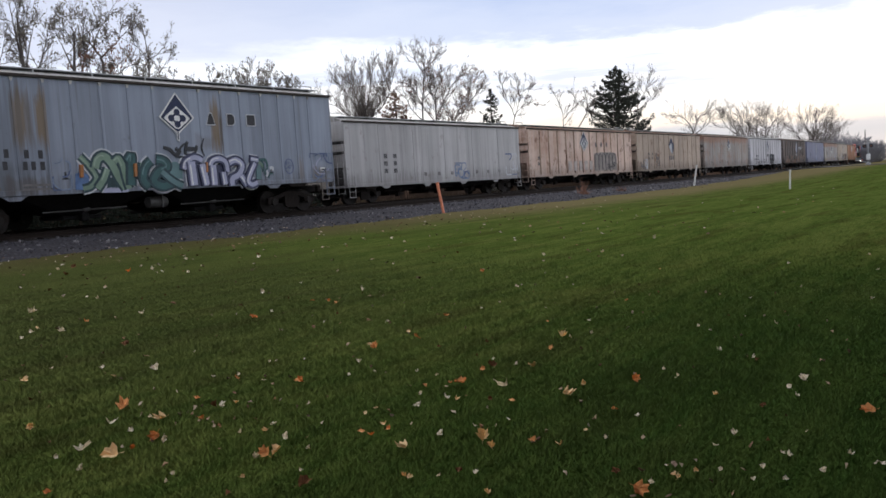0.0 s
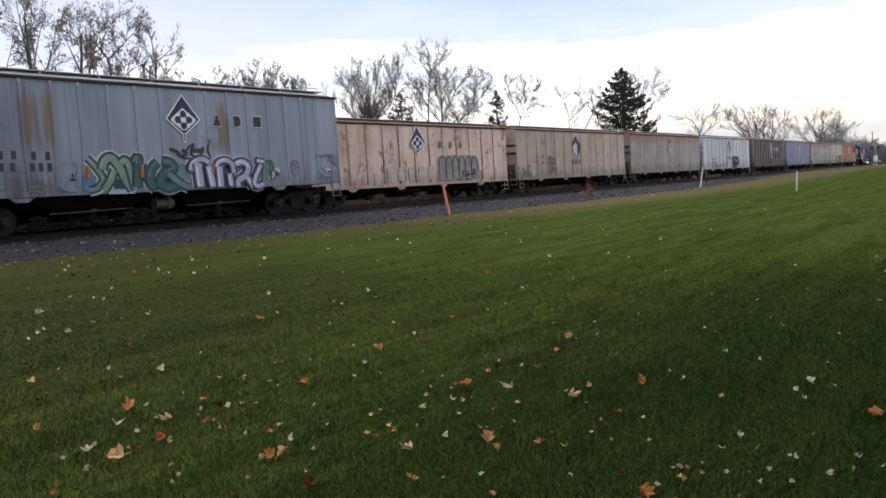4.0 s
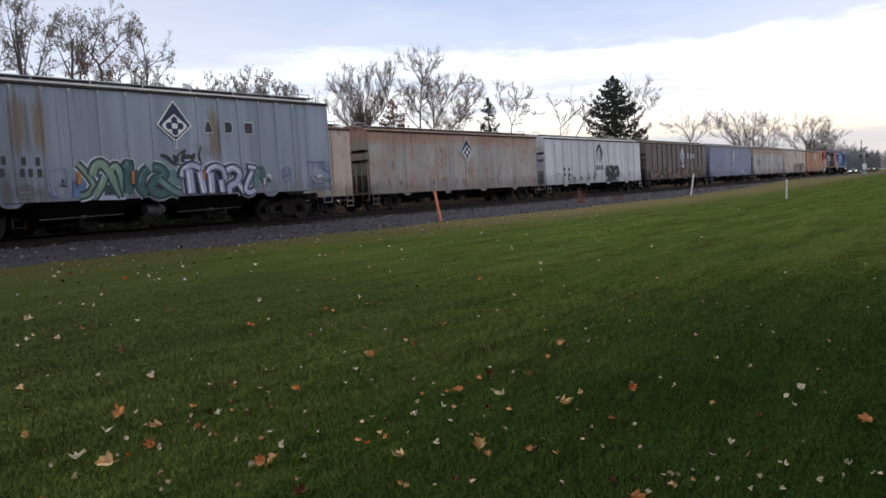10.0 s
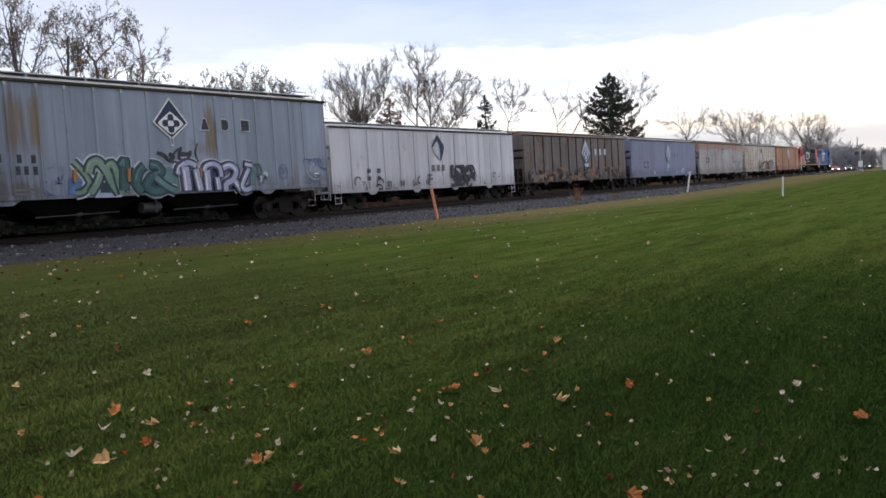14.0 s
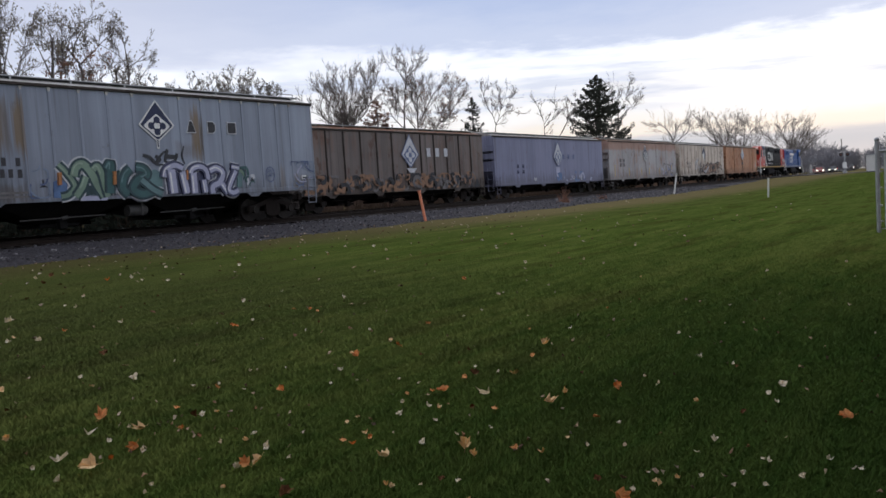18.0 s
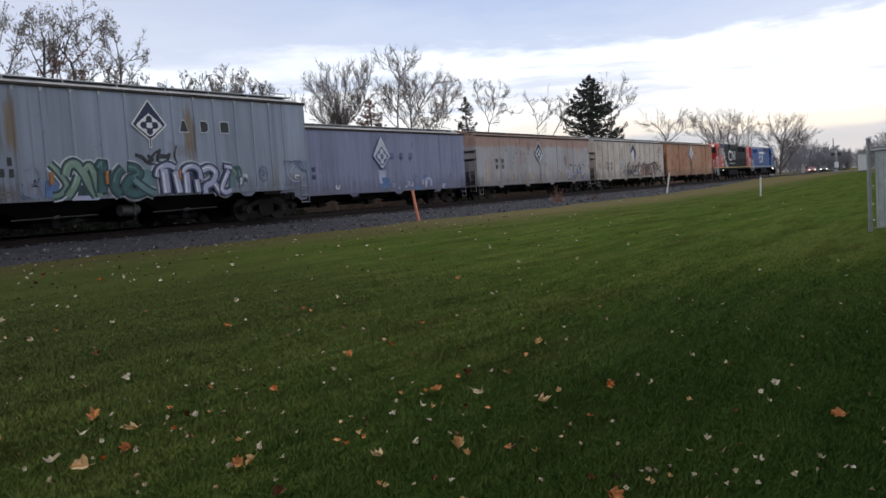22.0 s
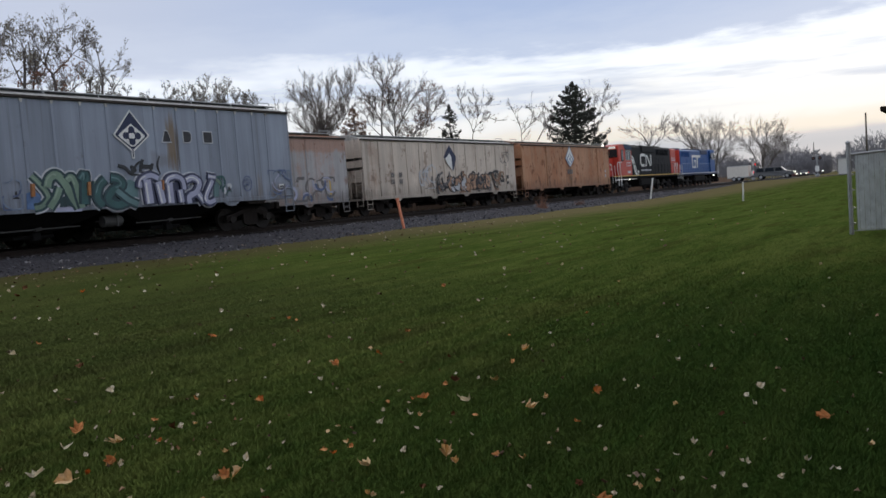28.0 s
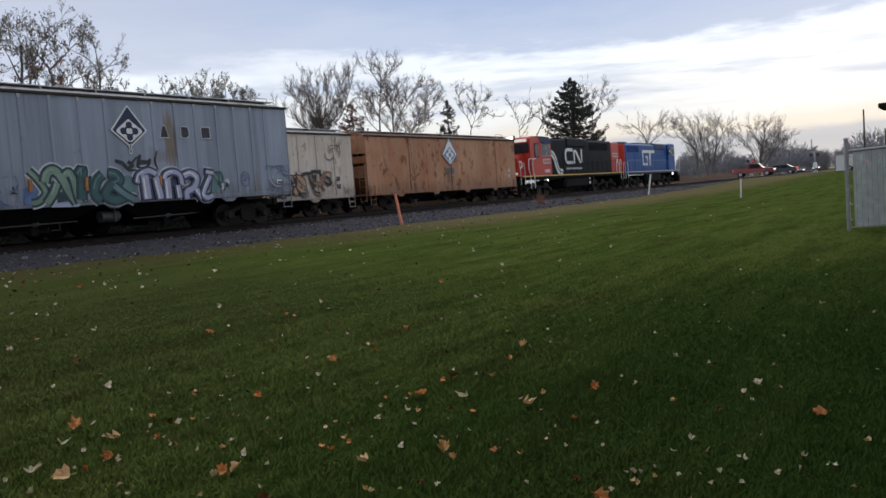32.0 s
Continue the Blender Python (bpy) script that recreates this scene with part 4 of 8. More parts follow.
def curve(points, n=4):
    """A smooth line through points (x, z)."""
    out = []
    pts = [points[0], *points, points[-1]]
    for i in range(1, len(pts) - 2):
        a, b, c, d = (Vector((*q, 0)) for q in pts[i - 1:i + 3])
        for k in range(n):
            u = k / n
            q = 0.5 * (2 * b + (c - a) * u + (2 * a - 5 * b + 4 * c - d) * u * u + (3 * b - a - 3 * c + d) * u ** 3)
            out.append((q.x, q.y))
    return out + [points[-1]]


def wild_piece(parent, x0, x1, z0, z1, y, fills, edge, halo, seed, n=14, width=0.2, label="", shine=None):
    """A sprayed piece that nobody can read: fat strokes, hooks and arrows that cross over one another, with dark edges."""
    rng = random.Random(seed)
    hgt = z1 - z0
    ground_ = [(x0 + 0.16, z0 + 0.20 * hgt), (x0 + 0.3, z0 + 0.1 * hgt), (x1 - 0.3, z0 + 0.1 * hgt), (x1 - 0.14, z0 + 0.24 * hgt), (x1 - 0.2, z1 - 0.32 * hgt), (x1 - 0.4, z1 - 0.22 * hgt), (x0 + 0.4, z1 - 0.2 * hgt), (x0 + 0.14, z1 - 0.3 * hgt)]
    part("graffiti_ground", slab(ground_, y - 0.0016, y + 0.03), edge, parent)
    for i in range(n):
        u = (i + rng.uniform(0.1, 0.9)) / n
        x = x0 + (x1 - x0) * u
        lo, hi = z0 + width * 0.6, z1 - width * 0.6
        kind = rng.choice("abcde")
        k = rng.choice((-1, 1)) * rng.uniform(0.5, 1.0) * hgt
        if kind == "a":
            pts = [(x - 0.22 * k, hi), (x, (lo + hi) / 2 + rng.uniform(-0.1, 0.1)), (x + 0.12 * k, lo), (x + 0.38 * k, lo + 0.12 * hgt)]
        elif kind == "b":
            pts = [(x - 0.30 * k, lo + 0.2 * hgt), (x, lo), (x + 0.26 * k, lo + 0.28 * hgt), (x, lo + 0.5 * hgt), (x - 0.1 * k, hi)]
        elif kind == "c":
            pts = [(x - 0.34 * k, hi - 0.1 * hgt), (x, hi), (x + 0.24 * k, hi - 0.28 * hgt), (x + 0.02 * k, lo + 0.2 * hgt), (x + 0.2 * k, lo)]
        elif kind == "d":
            pts = [(x - 0.25 * k, lo), (x - 0.05 * k, hi - 0.1 * hgt), (x + 0.2 * k, lo + 0.35 * hgt), (x + 0.42 * k, hi)]
        else:
            pts = [(x + 0.3 * k, hi - 0.08 * hgt), (x - 0.1 * k, lo + 0.62 * hgt), (x + 0.15 * k, lo + 0.35 * hgt), (x - 0.28 * k, lo)]
        line = [(min(x1, max(x0, px)), min(hi + 0.06, max(lo, pz))) for px, pz in curve(pts)]
        wd = width * rng.uniform(0.7, 1.25)
        fill = fills[min(len(fills) - 1, int(u * len(fills)))]
        fill = rng.choice(fill)
        yy = y - 0.0032 * i
        first = part("graffiti_edge", strip(bmesh.new(), line, wd + 0.10, yy - 0.002, y + 0.03), edge, parent, label if i == 0 else "")
        part("graffiti_fill", strip(bmesh.new(), line, wd - 0.02, yy - 0.003, yy - 0.0018), fill, first)
        if shine and rng.random() < 0.6:
            part("graffiti_shine", strip(bmesh.new(), [(px - wd * 0.22, pz + wd * 0.1) for px, pz in line[2:7]], 0.03, yy - 0.0036, yy - 0.0029), shine, first)
        if halo:
            part("graffiti_halo", strip(bmesh.new(), line, wd + 0.19, y - 0.001, y + 0.03), halo, first)


def piece(parent, strokes, y, lift, edge, halo, label, shine):
    """Fat sprayed strokes, each with a dark edge and all within one pale halo."""
    for i, (line, wd, fill) in enumerate(strokes):
        line, yy = curve(line, 5), y - lift - 0.003 * i
        first = part("graffiti_edge", strip(bmesh.new(), line, wd + 0.13, yy - 0.002, y + 0.03), edge, parent, label if i == 0 else "")
        part("graffiti_fill", strip(bmesh.new(), line, wd - 0.02, yy - 0.003, yy - 0.0018), fill, first)
        part("graffiti_halo", strip(bmesh.new(), line, wd + 0.225, y - 0.0004, y + 0.03), halo, first)
        k = len(line) // 3
        part("graffiti_shine", strip(bmesh.new(), [(px - wd * 0.2, pz + wd * 0.08) for px, pz in line[1:k + 4]], wd * 0.2, yy - 0.0038, yy - 0.0029), shine, first)


# ---- the standing wagon on the siding ----
OCHRE, UMBER = (0.20, 0.13, 0.055), (0.12, 0.085, 0.05)
GREY_BLUE = weathered("grey_blue_wagon_paint", (0.243, 0.272, 0.332), rust=0.10, grime=0.24, rust_color=(0.16, 0.11, 0.06), stains=[
    (-4.36, 3.3, 0.30, 0.85, 0.75, OCHRE), (-4.10, 3.2, 0.16, 0.95, 0.55, UMBER), (-3.78, 3.25, 0.20, 0.9, 0.75, OCHRE), (2.25, 3.2, 0.22, 0.9, 0.75, OCHRE), (2.48, 3.0, 0.06, 0.8, 0.8, UMBER),
    (1.9, 2.6, 0.5, 0.3, 0.3, UMBER), (-4.3, 1.35, 0.6, 0.25, 0.5, UMBER), (7.0, 1.4, 0.5, 0.3, 0.3, OCHRE), (6.1, 1.6, 0.15, 0.5, 0.35, OCHRE), (-5.3, 2.6, 1.5, 2.2, 0.40, (0.075, 0.085, 0.10)), (-6.2, 1.5, 2.4, 0.5, 0.4, (0.06, 0.055, 0.055))])
PALE_ROOF = weathered("bleached_roof_paint", (0.42, 0.41, 0.39), rust=0.25, grime=0.35)


def standing_wagon():
    L, zs, ze = 15.7, 1.10, 4.50
    ribs = [-7.35, -6.4, -5.45, -4.50, -3.62, -2.80, -1.88, -0.97, -0.09, 1.66, 2.55, 3.38, 4.34, 5.16, 5.98, 6.67]
    w = hopper(on_line_pose(15.35, SIDING), GREY_BLUE, PALE_ROOF, L, 11.8, zs, ze, "grey-blue covered hopper wagon with graffiti standing on the siding", ribs, outlets=2)
    y = -1.6
    for x in ribs:
        part("post_cap", slab([(x - 0.055, ze - 0.09), (x + 0.055, ze - 0.09), (x + 0.025, ze - 0.20), (x - 0.025, ze - 0.20)], y - 0.045, y), PALE_ROOF, w, "pale gusset at the head of the post")
    x_of = lambda s: s - 15.35
    diamond(w, 0.73, 3.53, 1.33, 1.36, y - 0.034, M["navy"], M["white"], "navy and white diamond-shaped company mark", 1.0)
    part("mark_stem", boxed(0.67, 0.77, y - 0.040, y - 0.033, 2.66, 2.92), M["white"], w)
    part("mark_stem", boxed(0.70, 0.74, y - 0.045, y - 0.039, 2.70, 2.95), M["navy"], w)
    for k, s in enumerate((17.42, 18.27, 19.16)):
        q = x_of(s)
        shape = ([(q - 0.17, 3.23), (q + 0.17, 3.23), (q + 0.05, 3.60), (q - 0.05, 3.60)], [(q - 0.15, 3.23), (q + 0.07, 3.23), (q + 0.16, 3.32), (q + 0.16, 3.51), (q + 0.07, 3.60), (q - 0.15, 3.60)],
                 [(q - 0.18, 3.23), (q + 0.18, 3.23), (q + 0.18, 3.60), (q - 0.18, 3.60)])[k]
        part("sign_block", slab(shape, y - 0.036, y - 0.001), M["stencil"], w, "dark painted block of a company sign")
        part("sign_edge", slab([(q + (px - q) * 1.16, 3.415 + (pz - 3.415) * 1.16) for px, pz in shape], y - 0.034, y - 0.001), M["old_white"], w)
    # reporting marks as bars
    for x, z in ((-5.18, 2.27), (-4.82, 2.27), (-4.27, 2.25), (-3.87, 2.24), (-5.18, 1.93), (-4.88, 1.93), (-4.33, 1.92), (-4.10, 1.92), (-3.84, 1.91)):
        part("stencil_bar", boxed(x - 0.065, x + 0.065, y - 0.007, y, z - 0.12, z + 0.12), M["stencil"], w)
    for s0, s1, z0, z1 in ((10.8, 11.9, 1.2, 1.28), (10.9, 11.7, 1.34, 1.40), (9.6, 10.3, 1.25, 1.33)):
        part("stencil_bar", boxed(x_of(s0), x_of(s1), y - 0.007, y, z0, z1), M["dim_stencil"], w)
    # graffiti: interlocked, unreadable fat strokes with dark edges and a pale halo
    g = y - 0.033
    sage, teal, lil = M["sage"], M["teal"], M["lilac"]
    green_strokes = [([(-2.72, 2.17), (-2.48, 1.9), (-2.27, 1.53), (-2.47, 1.27), (-2.72, 1.21)], 0.15, sage), ([(-2.28, 1.8), (-2.18, 2.07), (-1.96, 2.17), (-1.73, 1.93), (-1.55, 1.54), (-1.33, 1.16)], 0.25, sage),
                     ([(-1.89, 1.79), (-2.03, 1.49), (-2.27, 1.19)], 0.21, sage), ([(-1.65, 1.99), (-1.49, 2.1), (-1.37, 1.85), (-1.3, 1.47), (-1.22, 1.15)], 0.20, sage)]
    teal_strokes = [([(-1.21, 1.99), (-1.05, 2.18), (-1.10, 1.78), (-1.15, 1.25)], 0.24, teal), ([(-0.72, 1.95), (-0.80, 1.42)], 0.13, sage), ([(-0.39, 2.01), (-0.61, 1.8), (-0.71, 1.41), (-0.52, 1.18)], 0.22, teal),
                    ([(-0.19, 2.05), (0.09, 1.99), (0.19, 1.8), (-0.15, 1.65), (-0.34, 1.36), (-0.04, 1.18), (0.35, 1.27)], 0.23, teal), ([(-0.03, 1.65), (0.35, 1.34), (0.71, 1.16)], 0.19, M["pale_teal"])]
    lilac_strokes = [([(0.81, 1.7), (0.9, 1.96), (1.25, 2.10), (1.55, 1.99)], 0.18, lil), ([(1.53, 1.88), (1.66, 1.15)], 0.25, lil), ([(1.1, 1.96), (1.15, 1.16)], 0.30, lil), ([(1.84, 1.79), (1.95, 1.98), (2.24, 2.05), (2.5, 1.92), (2.56, 1.58)], 0.17, lil),
                     ([(2.37, 1.59), (2.42, 1.15)], 0.20, lil), ([(1.96, 1.83), (1.97, 1.14)], 0.26, lil), ([(2.64, 1.9), (2.94, 1.99), (3.20, 1.81), (3.04, 1.49), (2.73, 1.34), (2.72, 1.10)], 0.21, lil), ([(3.12, 1.44), (3.36, 1.10)], 0.20, lil),
                     ([(3.59, 2.03), (3.94, 1.97)], 0.15, lil), ([(3.78, 1.88), (3.42, 1.28), (3.58, 1.10), (3.83, 1.18)], 0.17, lil)]
    piece(w, green_strokes, g, 0.0, M["deep_teal"], M["old_white"], "sage-green graffiti strokes with dark edges", M["pale_sage"])
    piece(w, teal_strokes, g, 0.030, M["deep_teal"], M["old_white"], "teal graffiti strokes with dark edges", M["pale_teal"])
    piece(w, lilac_strokes, g, 0.060, M["spray_ink"], M["old_white"], "lilac graffiti strokes with dark edges", M["white"])
    for x0, x1, z0, z1, tone in ((-2.94, -2.5, 1.18, 1.72, "spray_blue"), (0.24, 0.78, 1.42, 1.98, "pale_teal"), (-2.09, -1.23, 1.06, 1.24, "lilac"), (3.86, 4.12, 1.30, 1.85, "pale_teal"), (-0.62, 0.1, 1.14, 1.55, "deep_teal"), (2.95, 3.45, 1.14, 1.6, "spray_ink"),
                             (2.1, 2.5, 1.14, 1.9, "spray_ink"), (1.2, 1.6, 1.14, 1.85, "spray_ink"), (-1.95, -1.35, 1.2, 1.55, "deep_teal")):
        part("graffiti_backing", slab([(x0, z0), (x1 - 0.03, z0 - 0.02), (x1, z1 - 0.12), ((x0 + x1) / 2, z1), (x0 + 0.04, z1 - 0.06)], g - 0.0012, g + 0.03), M[tone], w)
    for x0, x1, z0, z1 in ((-2.80, -2.71, 1.55, 1.92), (-1.04, -0.95, 1.52, 1.93), (1.66, 1.72, 1.60, 1.93)):
        part("orange_fill", slab([(x0, z0), (x1, z0), (x1 + 0.02, z1), (x0 + 0.02, z1)], g - 0.100, g - 0.001), M["spray_orange"], w)
    for k, (pts, wd) in enumerate((([(0.14, 2.44), (0.38, 2.37), (0.57, 2.19), (0.75, 2.3), (0.59, 2.41)], 0.10), ([(0.57, 2.19), (0.88, 2.52), (1.05, 2.56)], 0.06), ([(1.06, 2.63), (0.95, 2.22), (1.31, 2.26), (1.42, 2.50)], 0.09), ([(0.56, 2.15), (1.16, 2.11), (1.47, 2.18)], 0.05),
                                   ([(1.02, 2.40), (1.36, 2.38)], 0.14), ([(1.71, 2.75), (1.61, 2.43), (1.69, 2.14)], 0.045))):
        part("graffiti_stroke", strip(bmesh.new(), curve(pts), wd, g - 0.004 - 0.0008 * k, g + 0.03), M["spray_black"], w, "black sprayed scribble" if k == 0 else "")
    scrawl(w, x_of(11.75), x_of(12.3), 1.2, 2.2, g, [M["blue_grey"], M["faded_navy"]], 8, 6, 0.04, "thin blue sprayed scribble")
    scrawl(w, x_of(19.2), x_of(20.0), 1.2, 2.0, g, [M["teal"], M["sage"], M["old_white"]], 9, 8, 0.09, "green sprayed scribble")
    scrawl(w, x_of(21.9), x_of(23.1), 1.15, 2.2, g, [M["blue_grey"], M["blue_grey"], M["faded_navy"], M["lilac"]], 12, 13, 0.05, "thin blue sprayed scribble")
    # a round doodle and small stencils
    ring = [(x_of(20.82) + 0.21 * math.cos(a * 0.5236), 1.73 + 0.28 * math.sin(a * 0.5236)) for a in range(13)]
    part("doodle_ring", strip(bmesh.new(), ring, 0.035, g - 0.004, g), M["faded_navy"], w, "thin round doodle")
    scrawl(w, x_of(20.68), x_of(20.96), 1.55, 1.9, g, [M["faded_navy"]], 4, 5, 0.03, "thin doodle strokes")
    for s in (12.15, 19.95):
        part("jack_mark", slab([(x_of(s) - 0.12, 1.50), (x_of(s) + 0.12, 1.50), (x_of(s) + 0.03, 1.56), (x_of(s) + 0.03, 1.72), (x_of(s) - 0.03, 1.72), (x_of(s) - 0.03, 1.56)], y - 0.008, y), M["stencil"], w)
    part("wheel_plate", boxed(x_of(22.44), x_of(22.68), y - 0.038, y - 0.032, 1.52, 1.66), M["white"], w, "small white plate with dark marks")
    part("stencil_bar", boxed(x_of(22.47), x_of(22.65), y - 0.042, y - 0.037, 1.54, 1.60), M["stencil"], w)
    return w


standing_wagon()

# ---- the passing train ----
TRAIN = []     # (thing, arc length of its middle at the start)
POSTS12 = [-7.0 + 1.27 * i for i in range(12)]


def roof_of(mat_color, rust):
    return weathered("wagon_roof_paint", mat_color, rust=rust, grime=0.4)


def passing_wagon(start, length, paint, roof, label, posts=POSTS12, post_paint=None):
    mid = start + length / 2
    w = hopper(on_line_pose(mid, MAIN), paint, roof, length, length - 3.5, 0.86, 4.10, label, posts, group="wagons of the passing train", post_paint=post_paint, post_depth=0.02 if posts is FLAT_POSTS else 0.055)
    TRAIN.append((w, mid))
    return w


Y = -1.6
GREY_ROOF, BROWN_ROOF = roof_of((0.36, 0.35, 0.33), 0.3), roof_of((0.22, 0.15, 0.11), 0.7)
RUSTY_POSTS = weathered("rusted_post_paint", (0.42, 0.30, 0.22), 0.6, 0.30, rust_color=(0.22, 0.09, 0.045))
FLAT_POSTS = [-5.6, -2.8, 0, 2.8, 5.6]

w = passing_wagon(-9.0, 16.7, weathered("dull_grey_paint", (0.30, 0.30, 0.31), 0.3, 0.4), GREY_ROOF, "grey covered hopper wagon, mostly hidden behind the standing wagon")
# unseen wagon, added to darken the gap beneath the standing one
w = passing_wagon(10.4, 16.7, weathered("dull_tan_paint", (0.36, 0.32, 0.28), 0.3, 0.4), GREY_ROOF, "tan covered hopper wagon hidden behind the standing wagon")
w = passing_wagon(28.38, 16.3, weathered("pale_grey_paint", (0.425, 0.415, 0.415), 0.12, 0.20), GREY_ROOF, "pale grey covered hopper wagon with small stencils", FLAT_POSTS)
bars_block(w, M["stencil"], -5.3, 2.35, Y - 0.002, rows=3)
for i in range(7):
    bars_block(w, M["dim_stencil"], -2.0 + i * 1.25, 1.35, Y - 0.002, 1, 1, 0.18)
scrawl(w, 0.9, 2.3, 1.0, 1.9, Y - 0.004, [M["spray_blue"], M["faded_navy"], M["blue_grey"]], 21, 12, 0.08, "faded blue graffiti")
scrawl(w, 6.4, 7.8, 1.1, 2.4, Y - 0.004, [M["faded_navy"], M["old_white"]], 22, 8, 0.08)

w = passing_wagon(45.88, 16.95, weathered("salmon_rusted_paint", (0.64, 0.49, 0.41), 0.48, 0.20, rust_color=(0.31, 0.125, 0.06)), BROWN_ROOF, "cream covered hopper wagon heavily streaked with orange rust", post_paint=RUSTY_POSTS)
diamond(w, -0.4, 3.25, 1.25, 1.5, Y - 0.058, M["navy"], M["white"], "faded navy and white diamond company mark")
part("graffiti_ground", slab(curve([(1.3, 1.05), (1.32, 2.2), (1.8, 2.42), (3.3, 2.45), (4.8, 2.42), (5.28, 2.15), (5.3, 1.05)]), Y - 0.062, Y - 0.03), M["dim_patch"], w, "grey sprayed ground of an arched graffiti")
for k in range(6):
    x = 1.42 + k * 0.62
    part("graffiti_stroke", strip(bmesh.new(), curve([(x, 1.1), (x + 0.02, 2.05), (x + 0.28, 2.38), (x + 0.55, 2.1), (x + 0.58, 1.3 + 0.2 * (k % 2))]), 0.075, Y - 0.066 - 0.0006 * k, Y - 0.058), M["stencil"], w, "dark arched graffiti outline")
scrawl(w, 3.3, 4.9, 1.05, 1.6, Y - 0.066, [M["stencil"]], 31, 9, 0.10, "black sprayed scribble")
letters(w, M["pale_patch"], -3.0, 1.5, 5, 0.7, 0.85, Y - 0.056, "faded pale painted-over patches")
letters(w, M["dim_stencil"], 1.5, 3.05, 3, 0.34, 0.95, Y - 0.056)
bars_block(w, M["dim_stencil"], -7.4, 2.1, Y - 0.058, 1, 2)

w = passing_wagon(64.10, 16.5, weathered("tan_rusted_paint", (0.45, 0.36, 0.29), 0.36, 0.24, rust_color=(0.24, 0.11, 0.06)), BROWN_ROOF, "tan covered hopper wagon with brown streaks and a leaf mark")
leaf_mark(w, -0.2, 3.0, 1.4, 1.55, Y - 0.058, M["navy"], M["old_white"], True)
letters(w, M["dim_stencil"], -0.85, 1.92, 3, 0.36, 0.46, Y - 0.058)
bars_block(w, M["dim_stencil"], -5.9, 2.3, Y - 0.058)
scrawl(w, -7.6, -6.2, 1.0, 1.8, Y - 0.058, [M["dim_stencil"], M["old_white"]], 33, 12, 0.09, "small grey sprayed tag")
scrawl(w, -4.6, -3.4, 1.2, 2.3, Y - 0.058, [M["spray_rust"], M["dim_stencil"]], 34, 10, 0.12)

w = passing_wagon(81.96, 16.98, weathered("grey_rust_topped_paint", (0.335, 0.305, 0.285), 0.36, 0.28, top=0.34, rust_color=(0.34, 0.115, 0.035), streak=1.15), BROWN_ROOF, "grey covered hopper wagon rusted orange along the top", FLAT_POSTS)
diamond(w, 0.15, 3.15, 1.15, 1.45, Y - 0.058, M["navy"], M["white"], "navy and white diamond company mark")
for i in range(5):
    bars_block(w, M["dim_stencil"], -6.2 + i * 2.9, 1.35, Y - 0.004, 1, 1, 0.20)

w = passing_wagon(100.13, 16.86, weathered("white_paint_dusty", (0.54, 0.525, 0.55), 0.06, 0.15), roof_of((0.5, 0.5, 0.5), 0.15), "white covered hopper wagon with a dark leaf mark", POSTS12)
leaf_mark(w, 0.2, 3.12, 1.15, 1.5, Y - 0.058, M["navy"], M["old_white"])
letters(w, M["dim_stencil"], -0.45, 1.98, 3, 0.36, 0.46, Y - 0.058)
bars_block(w, M["stencil"], -5.9, 1.9, Y - 0.058)
for i in range(4):
    bars_block(w, M["dim_stencil"], -4.4 + i * 1.1, 1.2, Y - 0.058, 1, 1, 0.30)
scrawl(w, 1.4, 4.0, 0.95, 2.05, Y - 0.058, [M["stencil"]], 41, 26, 0.16, "black block graffiti")
scrawl(w, -7.5, 7.8, 0.95, 1.6, Y - 0.056, [M["dim_stencil"], M["old_white"], M["stencil"]], 42, 30, 0.07)

w = passing_wagon(118.41, 16.75, weathered("dark_grey_brown_paint", (0.155, 0.130, 0.122), 0.44, 0.55, rust_color=(0.19, 0.085, 0.045)), BROWN_ROOF, "sooty dark brown covered hopper wagon with graffiti along its foot", POSTS12, M["eave"])
diamond(w, 0.85, 3.0, 1.35, 1.85, Y - 0.058, M["old_white"], M["faded_navy"], "white and grey diamond company mark")
letters(w, M["old_white"], 2.4, 2.98, 3, 0.48, 0.85, Y - 0.058, "three pale painted blocks")
part("pale_triangle", slab([(0.5, 2.1), (1.4, 2.1), (0.95, 1.65)], Y - 0.039, Y - 0.058), M["old_white"], w)
scrawl(w, -7.9, 7.6, 0.95, 1.75, Y - 0.058, [M["spray_rust"], M["dim_stencil"], M["stencil"], M["spray_rust"]], 43, 150, 0.17, "brown and tan scribbled graffiti")

w = passing_wagon(136.53, 16.95, weathered("slate_blue_paint", (0.205, 0.215, 0.31), 0.14, 0.26), GREY_ROOF, "slate-blue covered hopper wagon with a pale diamond mark", ())
diamond(w, 0.45, 2.9, 1.3, 1.85, Y - 0.058, M["old_white"], M["faded_navy"], "white and grey diamond company mark")
part("pale_smear", slab([(0.1, 2.0), (0.8, 2.0), (0.7, 1.3), (0.2, 1.3)], Y - 0.012, Y - 0.004), M["lilac"], w)
letters(w, M["faded_navy"], 1.2, 2.75, 3, 0.34, 0.85, Y - 0.058)
bars_block(w, M["navy"], -5.6, 2.1, Y - 0.004)
scrawl(w, -0.1, 1.0, 1.0, 1.5, Y - 0.005, [M["spray_blue"]], 51, 9, 0.16, "bright blue sprayed patch")
scrawl(w, 3.2, 5.0, 0.95, 1.6, Y - 0.005, [M["spray_blue"], M["lilac"]], 52, 7, 0.12)
scrawl(w, -5.0, 7.5, 0.95, 1.3, Y - 0.005, [M["old_white"], M["lilac"]], 53, 10, 0.10)

